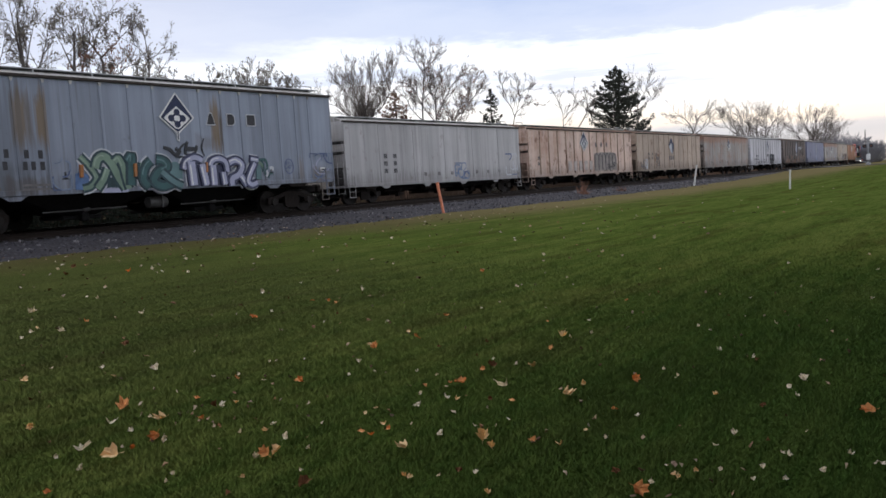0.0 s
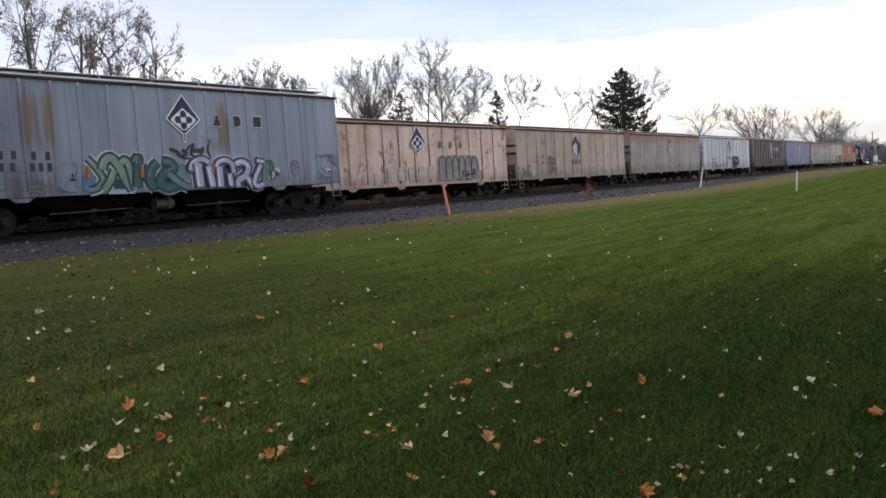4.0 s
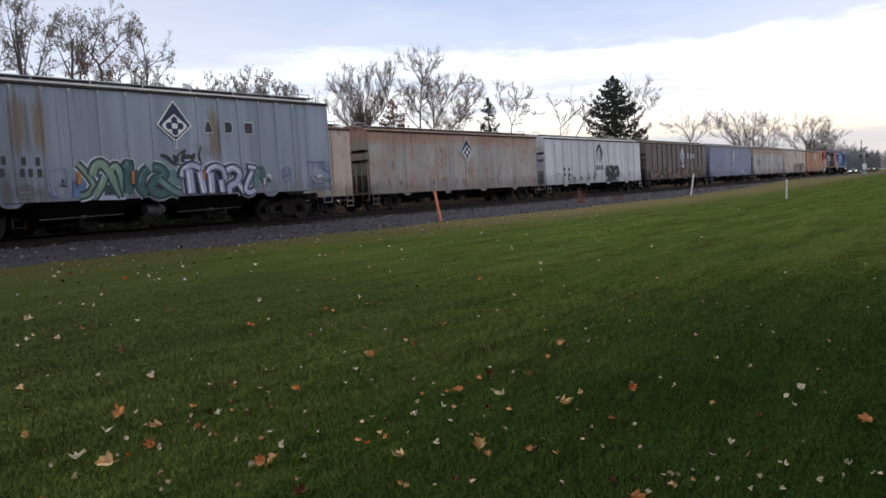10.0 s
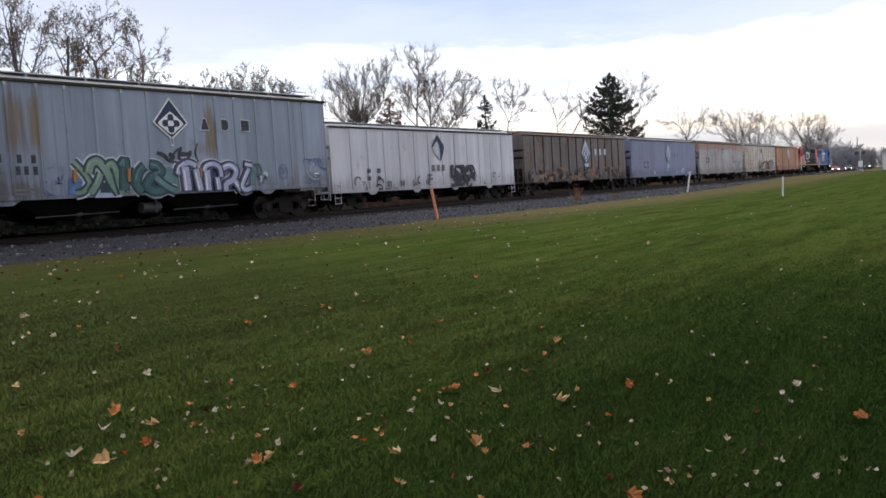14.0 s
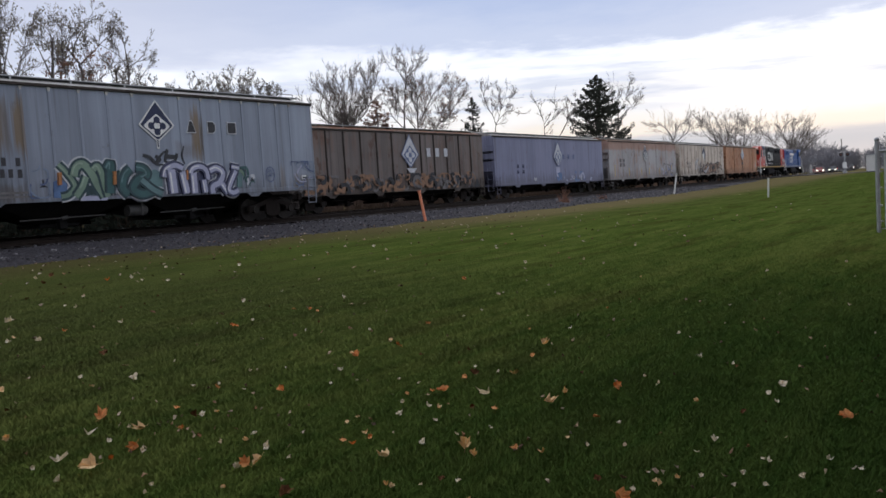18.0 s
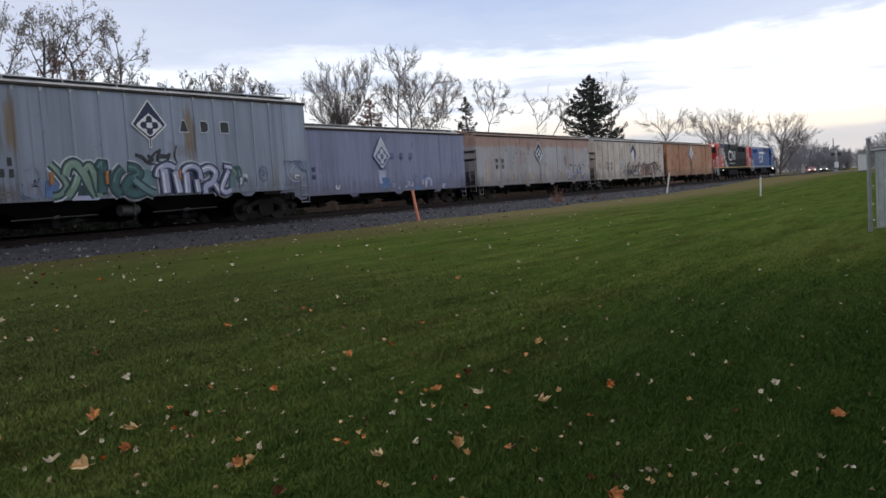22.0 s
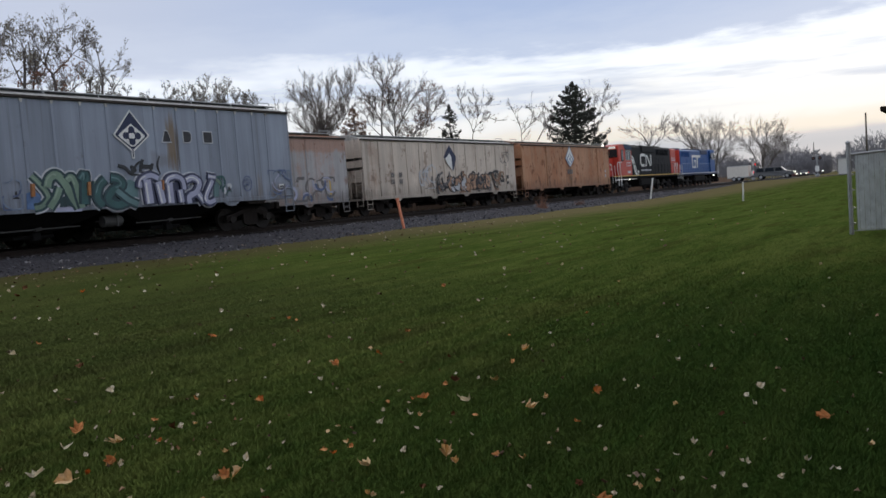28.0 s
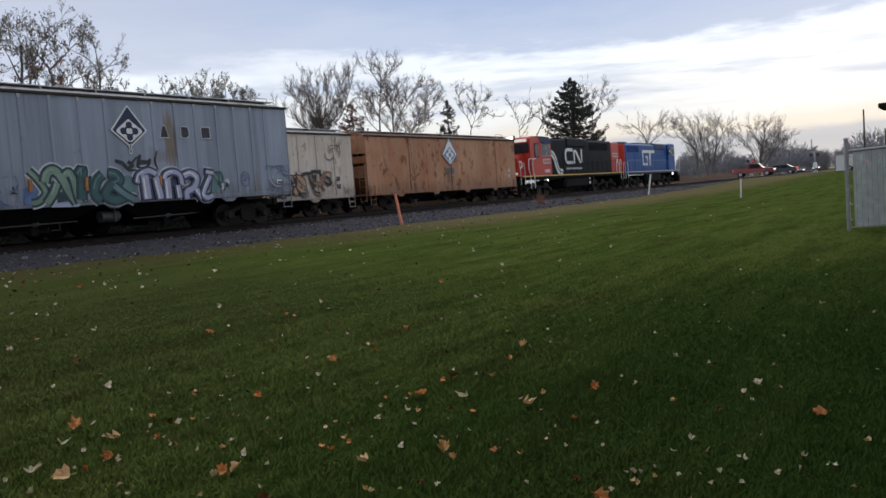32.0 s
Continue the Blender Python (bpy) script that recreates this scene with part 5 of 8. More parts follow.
w = passing_wagon(154.91, 17.03, weathered("grey_orange_streaked_paint", (0.36, 0.35, 0.355), 0.40, 0.26, top=0.75, rust_color=(0.36, 0.135, 0.045), streak=1.1), BROWN_ROOF, "grey covered hopper wagon with orange rust along the top", FLAT_POSTS)
diamond(w, -0.2, 3.05, 1.15, 1.5, Y - 0.058, M["navy"], M["white"], "navy and white diamond company mark")
bars_block(w, M["stencil"], -6.2, 2.45, Y - 0.004, size=0.28)
for x in (-7.4, -4.2, -1.2, 0.8, 3.6, 7.1):
    part("reflector_bar", boxed(x, x + 0.10, Y - 0.012, Y - 0.002, 1.15, 1.15 + (0.95 if abs(x) > 7 else 0.62)), M["yellow"], w, "upright yellow bar")
scrawl(w, 4.2, 7.6, 1.0, 2.1, Y - 0.005, [M["faded_navy"], M["dim_stencil"], M["lilac"]], 61, 18, 0.12, "dull blue graffiti")

w = passing_wagon(173.28, 16.78, weathered("cream_paint", (0.55, 0.475, 0.405), 0.34, 0.24, rust_color=(0.26, 0.13, 0.07)), GREY_ROOF, "cream covered hopper wagon with peach and black graffiti", POSTS12)
leaf_mark(w, 0.0, 3.08, 1.35, 1.6, Y - 0.058, M["navy"], M["white"], True)
bars_block(w, M["dim_stencil"], -6.1, 2.15, Y - 0.058, size=0.26)
scrawl(w, -3.4, -1.4, 1.3, 2.7, Y - 0.056, [M["dim_stencil"], M["old_white"]], 71, 16, 0.06, "thin grey sprayed strokes")
wild_piece(w, -0.4, 2.0, 0.98, 2.0, Y - 0.056, [[M["spray_peach"], M["spray_peach"], M["old_white"]]], M["stencil"], None, 74, 7, 0.34, "peach graffiti shapes with black edges")
wild_piece(w, 2.1, 4.6, 0.98, 2.1, Y - 0.056, [[M["spray_peach"], M["spray_peach"], M["spray_rust"]]], M["stencil"], None, 77, 7, 0.36)
scrawl(w, -1.6, 6.6, 0.98, 2.2, Y - 0.056, [M["stencil"], M["stencil"], M["dim_stencil"], M["spray_rust"]], 72, 46, 0.13)
scrawl(w, 6.3, 7.4, 2.6, 3.5, Y - 0.058, [M["dim_stencil"]], 73, 5, 0.05)
bars_block(w, M["stencil"], 7.0, 1.8, Y - 0.058, 1, 2, 0.24)

w = passing_wagon(191.24, 16.64, weathered("ochre_orange_paint", (0.40, 0.215, 0.125), 0.60, 0.24, rust_color=(0.34, 0.115, 0.04)), BROWN_ROOF, "rust-orange covered hopper wagon with a blue and white diamond", [-4.4, 0.0, 5.6])
diamond(w, -0.2, 3.2, 1.45, 1.7, Y - 0.058, M["white"], M["spray_blue"], "white and blue diamond company mark")
letters(w, M["dim_stencil"], -0.75, 2.05, 3, 0.36, 0.34, Y - 0.058)
letters(w, M["spray_rust"], -0.5, 1.55, 2, 0.36, 0.4, Y - 0.058)
bars_block(w, M["old_white"], 7.2, 2.0, Y - 0.004, 1, 2, 0.22)


# ---- the two locomotives ----
def railing(parent, x0, x1, y, mat, n):
    bm = bmesh.new()
    rod(bm, (x0, y, 2.62), (x1, y, 2.62), 0.018, 6)
    part("handrail", bm, mat, parent)
    for i in range(n):
        x = x0 + (x1 - x0) * i / (n - 1)
        part("stanchion", rodded((x, y, 1.55), (x, y, 2.62), 0.018, 6), mat, parent)


def stairs(parent, x, way, y, mat):
    for i in range(4):
        part("step", boxed(x - 0.28, x + 0.28, y, y + 0.25, 0.42 + 0.29 * i, 0.46 + 0.29 * i), mat, parent)
    for dx in (-0.3, 0.3):
        part("step_side", boxed(x + dx - 0.02, x + dx + 0.02, y, y + 0.26, 0.35, 1.5), mat, parent)
    for dx in (-0.34, 0.34):
        bm = bmesh.new()
        pts = [(x + dx, y - 0.03, 0.9), (x + dx, y - 0.03, 1.8), (x + dx + way * 0.12, y - 0.03, 2.5)]
        for a, b in zip(pts, pts[1:]):
            rod(bm, a, b, 0.022, 6)
        part("grab_iron", bm, M["white"], parent)


def locomotive_base(start, length, label, frame_mat, edge_mat):
    mid = start + length / 2
    e = thing("diesel_locomotive", on_line_pose(mid, MAIN), label, "locomotive", "locomotives of the passing train")
    TRAIN.append((e, mid))
    h = length / 2
    part("underframe", boxed(-h, h, -1.5, 1.5, 1.28, 1.52, bevel=0.02), frame_mat, e)
    part("walkway_edge", boxed(-h + 0.3, h - 0.3, -1.56, -1.5, 1.46, 1.55), edge_mat, e, "bright walkway edge stripe")
    bm = boxed(-2.5, 2.5, -1.42, 1.42, 0.42, 1.2, bevel=0.18)
    part("fuel_tank", bm, M["black_iron"], e)
    part("air_reservoir", rodded((-2.4, -1.2, 1.12), (2.4, -1.2, 1.12), 0.16, 12), M["brown_iron"], e)
    for way in (-1, 1):
        bogie(e, way * (h - 3.6), 3, 4.0, 0.51, 1.0, M["black_iron"])
        coupler(e, way * (h - 0.1), way)
        bm = bmesh.new()
        prism(bm, [(way * h, 0.25), (way * (h - 0.25), 0.25), (way * (h - 0.3), 1.3), (way * h, 1.3)], -1.45, 1.45)
        part("pilot_plate", bm, M["black_iron"], e)
        for side in (-1, 1):
            stairs(e, way * (h - 0.42), way, side * 1.5 - (0.0 if side < 0 else 0.25), M["black_iron"])
    return e, h


def louvers(parent, x0, x1, z0, z1, y, mat, name="radiator_grille"):
    bm = boxed(x0, x1, y - 0.02, y, z0, z1)
    k = int((x1 - x0) / 0.14)
    for i in range(k):
        x = x0 + (i + 0.5) * (x1 - x0) / k
        box(bm, x - 0.025, x + 0.025, y - 0.045, y - 0.02, z0 + 0.03, z1 - 0.03)
    part(name, bm, mat, parent)


def hood_doors(parent, x0, x1, mat, y, z0=1.62, z1=3.3):
    k = int((x1 - x0) / 0.62)
    for i in range(k):
        x = x0 + i * (x1 - x0) / k
        d = part("hood_door", boxed(x + 0.015, x + (x1 - x0) / k - 0.015, y - 0.025, y, z0, z1, bevel=0.008), mat, parent)


def roof_fans(parent, xs, z, mat):
    for x in xs:
        bm = rodded((x, 0, z), (x, 0, z + 0.2), 0.62, 20)
        rod(bm, (x, 0, z + 0.2), (x, 0, z + 0.24), 0.5, 20)
        part("roof_fan", bm, mat, parent)


def red_and_black():
    """Cab at the end with the lower arc length, coupled to the wagons."""
    L = 21.0
    e, h = locomotive_base(208.7, L, "red and black diesel locomotive coupled behind the wagons", M["black_iron"], M["yellow"])
    o = -h
    # short hood and cab
    bm = slab([(o + 0.75, 1.52), (o + 1.95, 1.52), (o + 1.95, 3.20), (o + 0.95, 3.10), (o + 0.78, 2.85)], -0.95, 0.95)
    part("nose", bm, M["red"], e, "red short nose")
    cab = part("cab", slab([(o + 1.85, 1.52), (o + 5.35, 1.52), (o + 5.35, 4.20), (o + 5.0, 4.42), (o + 2.25, 4.46), (o + 1.82, 4.30), (o + 1.85, 3.3)], -1.52, 1.52), M["red"], e, "red driver's cab")
    part("cab_roof_panel", slab([(o + 3.55, 4.02), (o + 4.05, 3.98), (o + 5.38, 3.96), (o + 5.38, 4.23), (o + 5.02, 4.45), (o + 3.2, 4.48)], -1.54, 1.54), M["roof_blue"], cab, "dark slate roof corner of the cab")
    for y0, y1 in ((-1.38, -0.74), (-0.66, -0.04), (0.04, 0.66), (0.74, 1.38)):
        fr = part("windshield_frame", boxed(o + 1.79, o + 1.86, y0 - 0.03, y1 + 0.03, 3.27, 3.99, bevel=0.015), M["rubber"], cab)
        part("windshield", boxed(o + 1.765, o + 1.80, y0, y1, 3.31, 3.95), M["glass"], fr)
    for x0, x1, z0, z1, rim in ((2.55, 3.05, 2.95, 3.88, "hood_black"), (3.75, 5.05, 3.05, 3.86, "galv")):
        fr = part("window_frame", boxed(o + x0 - 0.06, o + x1 + 0.06, -1.55, -1.515, z0 - 0.07, z1 + 0.07, bevel=0.01), M[rim], cab)
        part("cab_window", boxed(o + x0, o + x1, -1.565, -1.548, z0, z1), M["glass"], fr)
    part("window_post", boxed(o + 4.36, o + 4.43, -1.575, -1.55, 3.05, 3.86), M["galv"], cab)
    part("sun_visor", slab([(o + 3.62, 3.95), (o + 5.15, 3.95), (o + 5.15, 4.0), (o + 3.62, 4.0)], -1.75, -1.52), M["roof_blue"], cab)
    part("side_number_board", boxed(o + 3.9, o + 5.1, -1.535, -1.518, 2.42, 2.78), M["old_white"], cab, "pale board with unreadable bars")
    for k in range(4):
        part("stencil_bar", boxed(o + 4.0 + k * 0.27, o + 4.2 + k * 0.27, -1.541, -1.534, 2.49, 2.71), M["red"], cab)
    part("side_stencil", boxed(o + 4.1, o + 4.95, -1.535, -1.518, 1.75, 1.98), M["old_white"], cab)
    for y0, y1 in ((-1.25, -0.3), (0.3, 1.25)):
        part("number_board", boxed(o + 1.72, o + 1.86, y0, y1, 4.07, 4.27, bevel=0.02), M["marker"], cab, "lit number board over the windshield")
    for y, z in ((-0.13, 4.2), (0.13, 4.2), (-0.13, 4.46), (0.13, 4.46)):
        part("headlight", rodded((o + 1.62, y, z), (o + 1.84, y, z), 0.10, 12), M["headlight"] if z > 4.3 else M["marker"], cab, "lit round headlight")
    part("headlight_box", boxed(o + 1.70, o + 1.95, -0.28, 0.28, 4.06, 4.60, bevel=0.03), M["hood_black"], cab)
    for y in (-1.02, 1.02):
        part("ditch_lamp", rodded((o + 0.30, y, 1.72), (o + 0.42, y, 1.72), 0.09, 10), M["marker"], e)
    part("nose_mark", strip(bmesh.new(), curve([(o + 1.0, 2.62), (o + 1.35, 2.58), (o + 1.45, 2.3), (o + 1.15, 2.15)]), 0.14, -0.97, -0.951), M["white"], e)
    for x0 in (1.62, 2.25):
        bm = bmesh.new()
        pts = [(o + x0, -1.54, 0.6), (o + x0, -1.54, 1.5), (o + x0 - 0.28, -1.56, 2.05), (o + x0 - 0.22, -1.56, 2.75), (o + x0 + 0.25, -1.56, 2.8)]
        for a, b in zip(pts, pts[1:]):
            rod(bm, a, b, 0.034, 6)
        part("cab_grab_rail", bm, M["white"], e, "bent white grab rail at the cab steps")
    # long hood
    hood = part("long_hood", boxed(o + 5.35, o + 18.4, -1.35, 1.35, 1.52, 4.36, bevel=0.10), M["hood_black"], e, "glossy black long hood")
    hood_doors(hood, o + 7.8, o + 16.6, M["hood_black"], -1.35)
    louvers(hood, o + 13.4, o + 17.5, 3.50, 4.15, -1.352, M["hood_black"])
    part("dynamic_brake", boxed(o + 8.6, o + 12.4, -1.45, 1.45, 3.75, 4.46, bevel=0.08), M["hood_black"], hood)
    roof_fans(hood, (o + 9.5, o + 11.4, o + 14.2, o + 15.7, o + 17.1), 4.36, M["hood_black"])
    part("exhaust_stack", boxed(o + 12.7, o + 13.2, -0.3, 0.3, 4.34, 4.62), M["black_iron"], hood)
    part("air_horn", boxed(o + 6.4, o + 6.9, -0.25, 0.25, 4.36, 4.52, bevel=0.03), M["black_iron"], hood)
    end = part("rear_end", boxed(o + 18.4, o + 20.35, -1.35, 1.35, 1.52, 4.30, bevel=0.10), M["red"], e, "red rear end of the hood")
    part("rear_number_board", boxed(o + 18.7, o + 20.1, -1.37, -1.348, 2.95, 3.30), M["old_white"], end)
    for k in range(4):
        part("stencil_bar", boxed(o + 18.78 + k * 0.33, o + 19.02 + k * 0.33, -1.376, -1.369, 3.02, 3.24), M["red"], end)
    rod_bm = bmesh.new()
    for y in (-0.14, 0.14):
        rod(rod_bm, (o + 20.34, y, 3.9), (o + 20.4, y, 3.9), 0.10, 10)
    part("rear_lamp", rod_bm, M["glass"], end)
    # white wave and the ribbon-shaped company mark
    wave = curve([(o + 5.38, 3.22), (o + 5.9, 3.15), (o + 6.35, 2.75), (o + 6.6, 2.25), (o + 6.95, 1.85), (o + 7.7, 1.68)])
    part("wave_stripe", strip(bmesh.new(), wave, 0.52, -1.386, -1.351), M["white"], hood, "white wave stripe behind the cab")
    part("wave_line", strip(bmesh.new(), [(x + 0.03, z + 0.02) for x, z in wave], 0.09, -1.392, -1.387), M["hood_black"], hood)
    ring = curve([(o + 9.75, 3.50), (o + 8.75, 3.52), (o + 8.38, 3.30), (o + 8.38, 2.72), (o + 8.75, 2.50), (o + 9.75, 2.50)], 3)
    part("company_mark", strip(bmesh.new(), ring, 0.26, -1.392, -1.374), M["white"], hood, "white ribbon-shaped company mark")
    part("company_mark", strip(bmesh.new(), [(o + 10.05, 2.42), (o + 10.05, 3.45), (o + 10.35, 3.45), (o + 11.25, 2.52), (o + 11.55, 2.52), (o + 11.55, 3.58)], 0.25, -1.3925, -1.374), M["white"], hood)
    for i in range(9):
        part("stencil_bar", boxed(o + 8.4 + i * 0.36, o + 8.66 + i * 0.36, -1.385, -1.376, 1.93, 2.08), M["old_white"], hood)
    for dx in (19.2, 20.0):
        bm = bmesh.new()
        for a, b in zip([(o + dx, -1.5, 1.55), (o + dx, -1.5, 2.3), (o + dx + 0.3, -1.5, 2.75)], [(o + dx, -1.5, 2.3), (o + dx + 0.3, -1.5, 2.75), (o + dx + 0.55, -1.5, 2.3)]):
            rod(bm, a, b, 0.034, 6)
        part("end_rail", bm, M["white"], e, "white bent end handrail")
    railing(e, o + 5.8, o + 19.0, -1.5, M["hood_black"], 13)
    part("ground_light", boxed(o + 4.45, o + 4.57, -1.53, -1.50, 1.10, 1.22), M["headlight"], e, "lit step lamp")
    return e


def blue_unit():
    """Cab at the far end, nose away from the wagons."""
    L = 18.0
    e, h = locomotive_base(230.1, L, "blue diesel locomotive with a red-orange end trailing the train", M["roof_blue"], M["old_white"])
    o = -h
    hood = part("long_hood", boxed(o + 0.75, o + 13.9, -1.35, 1.35, 1.52, 4.22, bevel=0.10), M["blue"], e, "bright blue long hood")
    part("hood_end", boxed(o + 0.60, o + 0.76, -1.3, 1.3, 1.55, 4.2, bevel=0.05), M["red"], e, "red-orange hood end")
    hood_doors(hood, o + 3.2, o + 12.8, M["blue"], -1.35)
    louvers(hood, o + 1.2, o + 4.6, 3.4, 4.05, -1.352, M["blue"])
    part("dynamic_brake", boxed(o + 9.6, o + 12.9, -1.42, 1.42, 3.70, 4.36, bevel=0.12), M["roof_blue"], hood, "dusty dark blue dynamic brake housing")
    part("hood_top", boxed(o + 0.85, o + 13.8, -1.2, 1.2, 4.21, 4.28), M["roof_blue"], hood)
    roof_fans(hood, (o + 1.9, o + 3.3, o + 7.2, o + 10.4, o + 12.0), 4.26, M["roof_blue"])
    part("exhaust_stack", boxed(o + 8.6, o + 9.1, -0.3, 0.3, 4.22, 4.5), M["black_iron"], hood)
    cab = part("cab", slab([(o + 13.9, 1.52), (o + 16.2, 1.52), (o + 16.2, 4.18), (o + 15.9, 4.36), (o + 14.2, 4.38), (o + 13.9, 4.22)], -1.52, 1.52), M["blue"], e, "blue driver's cab")
    for x0, x1 in ((14.15, 14.7), (15.1, 15.95)):
        fr = part("window_frame", boxed(o + x0 - 0.07, o + x1 + 0.07, -1.55, -1.515, 3.12, 3.98, bevel=0.01), M["galv"] if x0 > 15 else M["roof_blue"], cab)
        part("cab_window", boxed(o + x0, o + x1, -1.565, -1.548, 3.2, 3.9), M["glass"], fr)
    part("nose", slab([(o + 16.15, 1.52), (o + 17.35, 1.52), (o + 17.35, 2.45), (o + 17.15, 2.7), (o + 16.15, 2.8)], -0.95, 0.95), M["blue"], e, "low blue nose")
    part("nose_panel", slab([(o + 16.5, 1.55), (o + 17.38, 1.55), (o + 17.38, 2.2), (o + 16.5, 2.2)], -0.962, -0.952), M["red"], e)
    mirror = part("cab_mirror", rodded((o + 13.75, -1.6, 3.55), (o + 13.75, -1.72, 3.55), 0.26, 14), M["glass"], cab)
    part("mirror_face", rodded((o + 13.76, -1.70, 3.55), (o + 13.76, -1.74, 3.55), 0.14, 12), M["old_white"], mirror)
    # the pale angular mark
    part("company_mark", boxed(o + 5.6, o + 9.5, -1.388, -1.377, 3.36, 3.64), M["white"], hood, "white bar of an angular company mark")
    part("company_mark", strip(bmesh.new(), [(o + 5.78, 3.4), (o + 5.78, 2.22), (o + 7.15, 2.22), (o + 7.15, 2.95), (o + 6.6, 2.95)], 0.30, -1.392, -1.378), M["white"], hood)
    part("company_mark", boxed(o + 7.75, o + 8.2, -1.390, -1.3775, 2.08, 3.4), M["white"], hood)
    railing(e, o + 1.0, o + 13.6, -1.5, M["pale_rail"], 16)
    part("ditch_light", boxed(o + 15.0, o + 15.25, -1.56, -1.50, 1.05, 1.25), M["headlight"], e, "lit lamp below the walkway")
    part("end_light", rodded((o + 16.2, -0.1, 4.12), (o + 16.3, -0.1, 4.12), 0.11, 10), M["glass"], cab)
    return e


red_and_black()
blue_unit()


# ---- trees behind the line ----
def limb_mesh(verts, faces, a, b, ra, rb, sides):
    way = b - a
    u = way.cross(Vector((0.3, 0.9, 0.2)))
    u = u.normalized() if u.length > 1e-6 else Vector((1, 0, 0))
    v = way.cross(u).normalized()
    k = len(verts)
    for p, r in ((a, ra), (b, rb)):
        for i in range(sides):
            c = 6.2832 * i / sides
            verts.append(p + u * (math.cos(c) * r) + v * (math.sin(c) * r))
    for i in range(sides):
        j = (i + 1) % sides
        faces.append((k + i, k + j, k + sides + j, k + sides + i))


def shoot(rng, a, way, length, r, level, most, out, tips, rise=0.25, wander=0.12):
    """A twig that wanders and forks; out: one (verts, faces) for the limbs and one for the twigs."""
    bits = 4 if level < 2 else 3 if level < most else 1
    vs, fs = out[0] if level == 0 else out[1]
    p = a
    for i in range(bits):
        way = (way + Vector((rng.gauss(0, wander), rng.gauss(0, wander), rng.gauss(rise * 0.35, wander * 0.7)))).normalized()
        q = p + way * (length / bits)
        limb_mesh(vs, fs, p, q, r * (1 - 0.6 * i / bits), r * (1 - 0.6 * (i + 1) / bits), 4 if level == 0 else 3)
        p = q
        if level < most:
            for k in range(rng.choice((0, 1, 1, 2))):
                side = Vector((rng.gauss(0, 1), rng.gauss(0, 1), rng.gauss(0.1, 0.7)))
                side = (way * rng.uniform(0.8, 1.2) + (side - way * side.dot(way)).normalized() * rng.uniform(0.4, 0.8)).normalized()
                shoot(rng, p, side, length * rng.uniform(0.45, 0.72), max(r * 0.62, 0.0105), level + 1, most, out, tips, rise, wander)
    tips.append(p)


def limbed_tree(seed, limbs, trunk=0.2, bare=0.35, every=0.55, reach=1.5, levels=3, thick=1.0, leaves=0, leaf_mat=None, leaf_size=0.12, rise=0.25, name="tree", bark="bark_dark", fork=0.42):
    """A leafless or nearly leafless tree: its main limbs as lines of (across, up) in metres, the first from the ground, and twigs grown from them."""
    rng = random.Random(seed)
    every, trunk, reach = every * 0.75, trunk * 0.8, reach * 1.35
    t = thing(name, Matrix.Identity(4), "", "tree")
    tv, tf, frame_, twigs, tips = [], [], ([], []), ([], []), []
    for n, line in enumerate(limbs):
        line = curve(line, 5)
        depth = 0.0 if n == 0 else rng.uniform(-0.6, 0.6)
        r0 = trunk if n == 0 else trunk * fork
        full = len(line) - 1
        pts = [Vector((x + rng.gauss(0, 0.02), depth * (z - line[0][1]) * 0.6, z)) for x, z in line]
        run = 0.0
        for i in range(full):
            f0, f1 = i / full, (i + 1) / full
            ra, rb = (max(0.024 * thick, r0 * (1 - 0.9 * f)) for f in (f0, f1))
            limb_mesh(*((tv, tf) if n == 0 else frame_), pts[i], pts[i + 1], ra, rb, 7 if n == 0 else 5)
            run += (pts[i + 1] - pts[i]).length
            while run > every:
                run -= every
                if f1 < (bare if n == 0 else 0.25):
                    continue
                way = (pts[i + 1] - pts[i]).normalized()
                side = Vector((rng.gauss(0, 1), rng.gauss(0, 1), rng.gauss(0.2, 0.5)))
                side = (side - way * side.dot(way)).normalized()
                go = (way * rng.uniform(0.5, 1.0) + side * rng.uniform(0.6, 1.0)).normalized()
                shoot(rng, pts[i + 1], go, reach * rng.uniform(0.55, 1.15) * (1 - 0.35 * f1), 0.026 * thick, 0, levels, (frame_, twigs), tips, rise)
        shoot(rng, pts[-1], (pts[-1] - pts[-2]).normalized(), reach * 0.7, 0.022 * thick, 0, levels, (frame_, twigs), tips, rise)
    part("trunk", (tv, tf), M[bark], t)
    tagged(part("crown_frame", frame_, M[bark], t), kind="stuff")
    tagged(part("crown", twigs, M["twig"], t), kind="stuff")
    if leaves:
        cv, cf = [], []
        for i in range(leaves):
            if i % 5 == 0:
                middle = rng.choice(tips)
            p = middle + Vector((rng.gauss(0, 0.13), rng.gauss(0, 0.13), rng.gauss(-0.08, 0.13)))
            u = Vector((rng.gauss(0, 0.7), rng.gauss(0, 0.7), rng.gauss(-0.6, 0.6))).normalized() * leaf_size * rng.uniform(0.5, 1.3)
            w2 = u.orthogonal().normalized() * leaf_size * 0.5
            k = len(cv)
            cv.extend((p - u, p + w2, p + u, p - w2))
            cf.append((k, k + 1, k + 2, k + 3))
        tagged(part("leaves", (cv, cf), leaf_mat, t, "sparse withered leaves"), kind="stuff")
    return t


def plant_at(t, x, y, label, turn=0.0, k=1.0):
    t.matrix_basis = Matrix.Translation((x, y, ground_at(x, y))) @ Matrix.Rotation(turn, 4, "Z") @ Matrix.Scale(k, 4)
    return tagged(t, label)


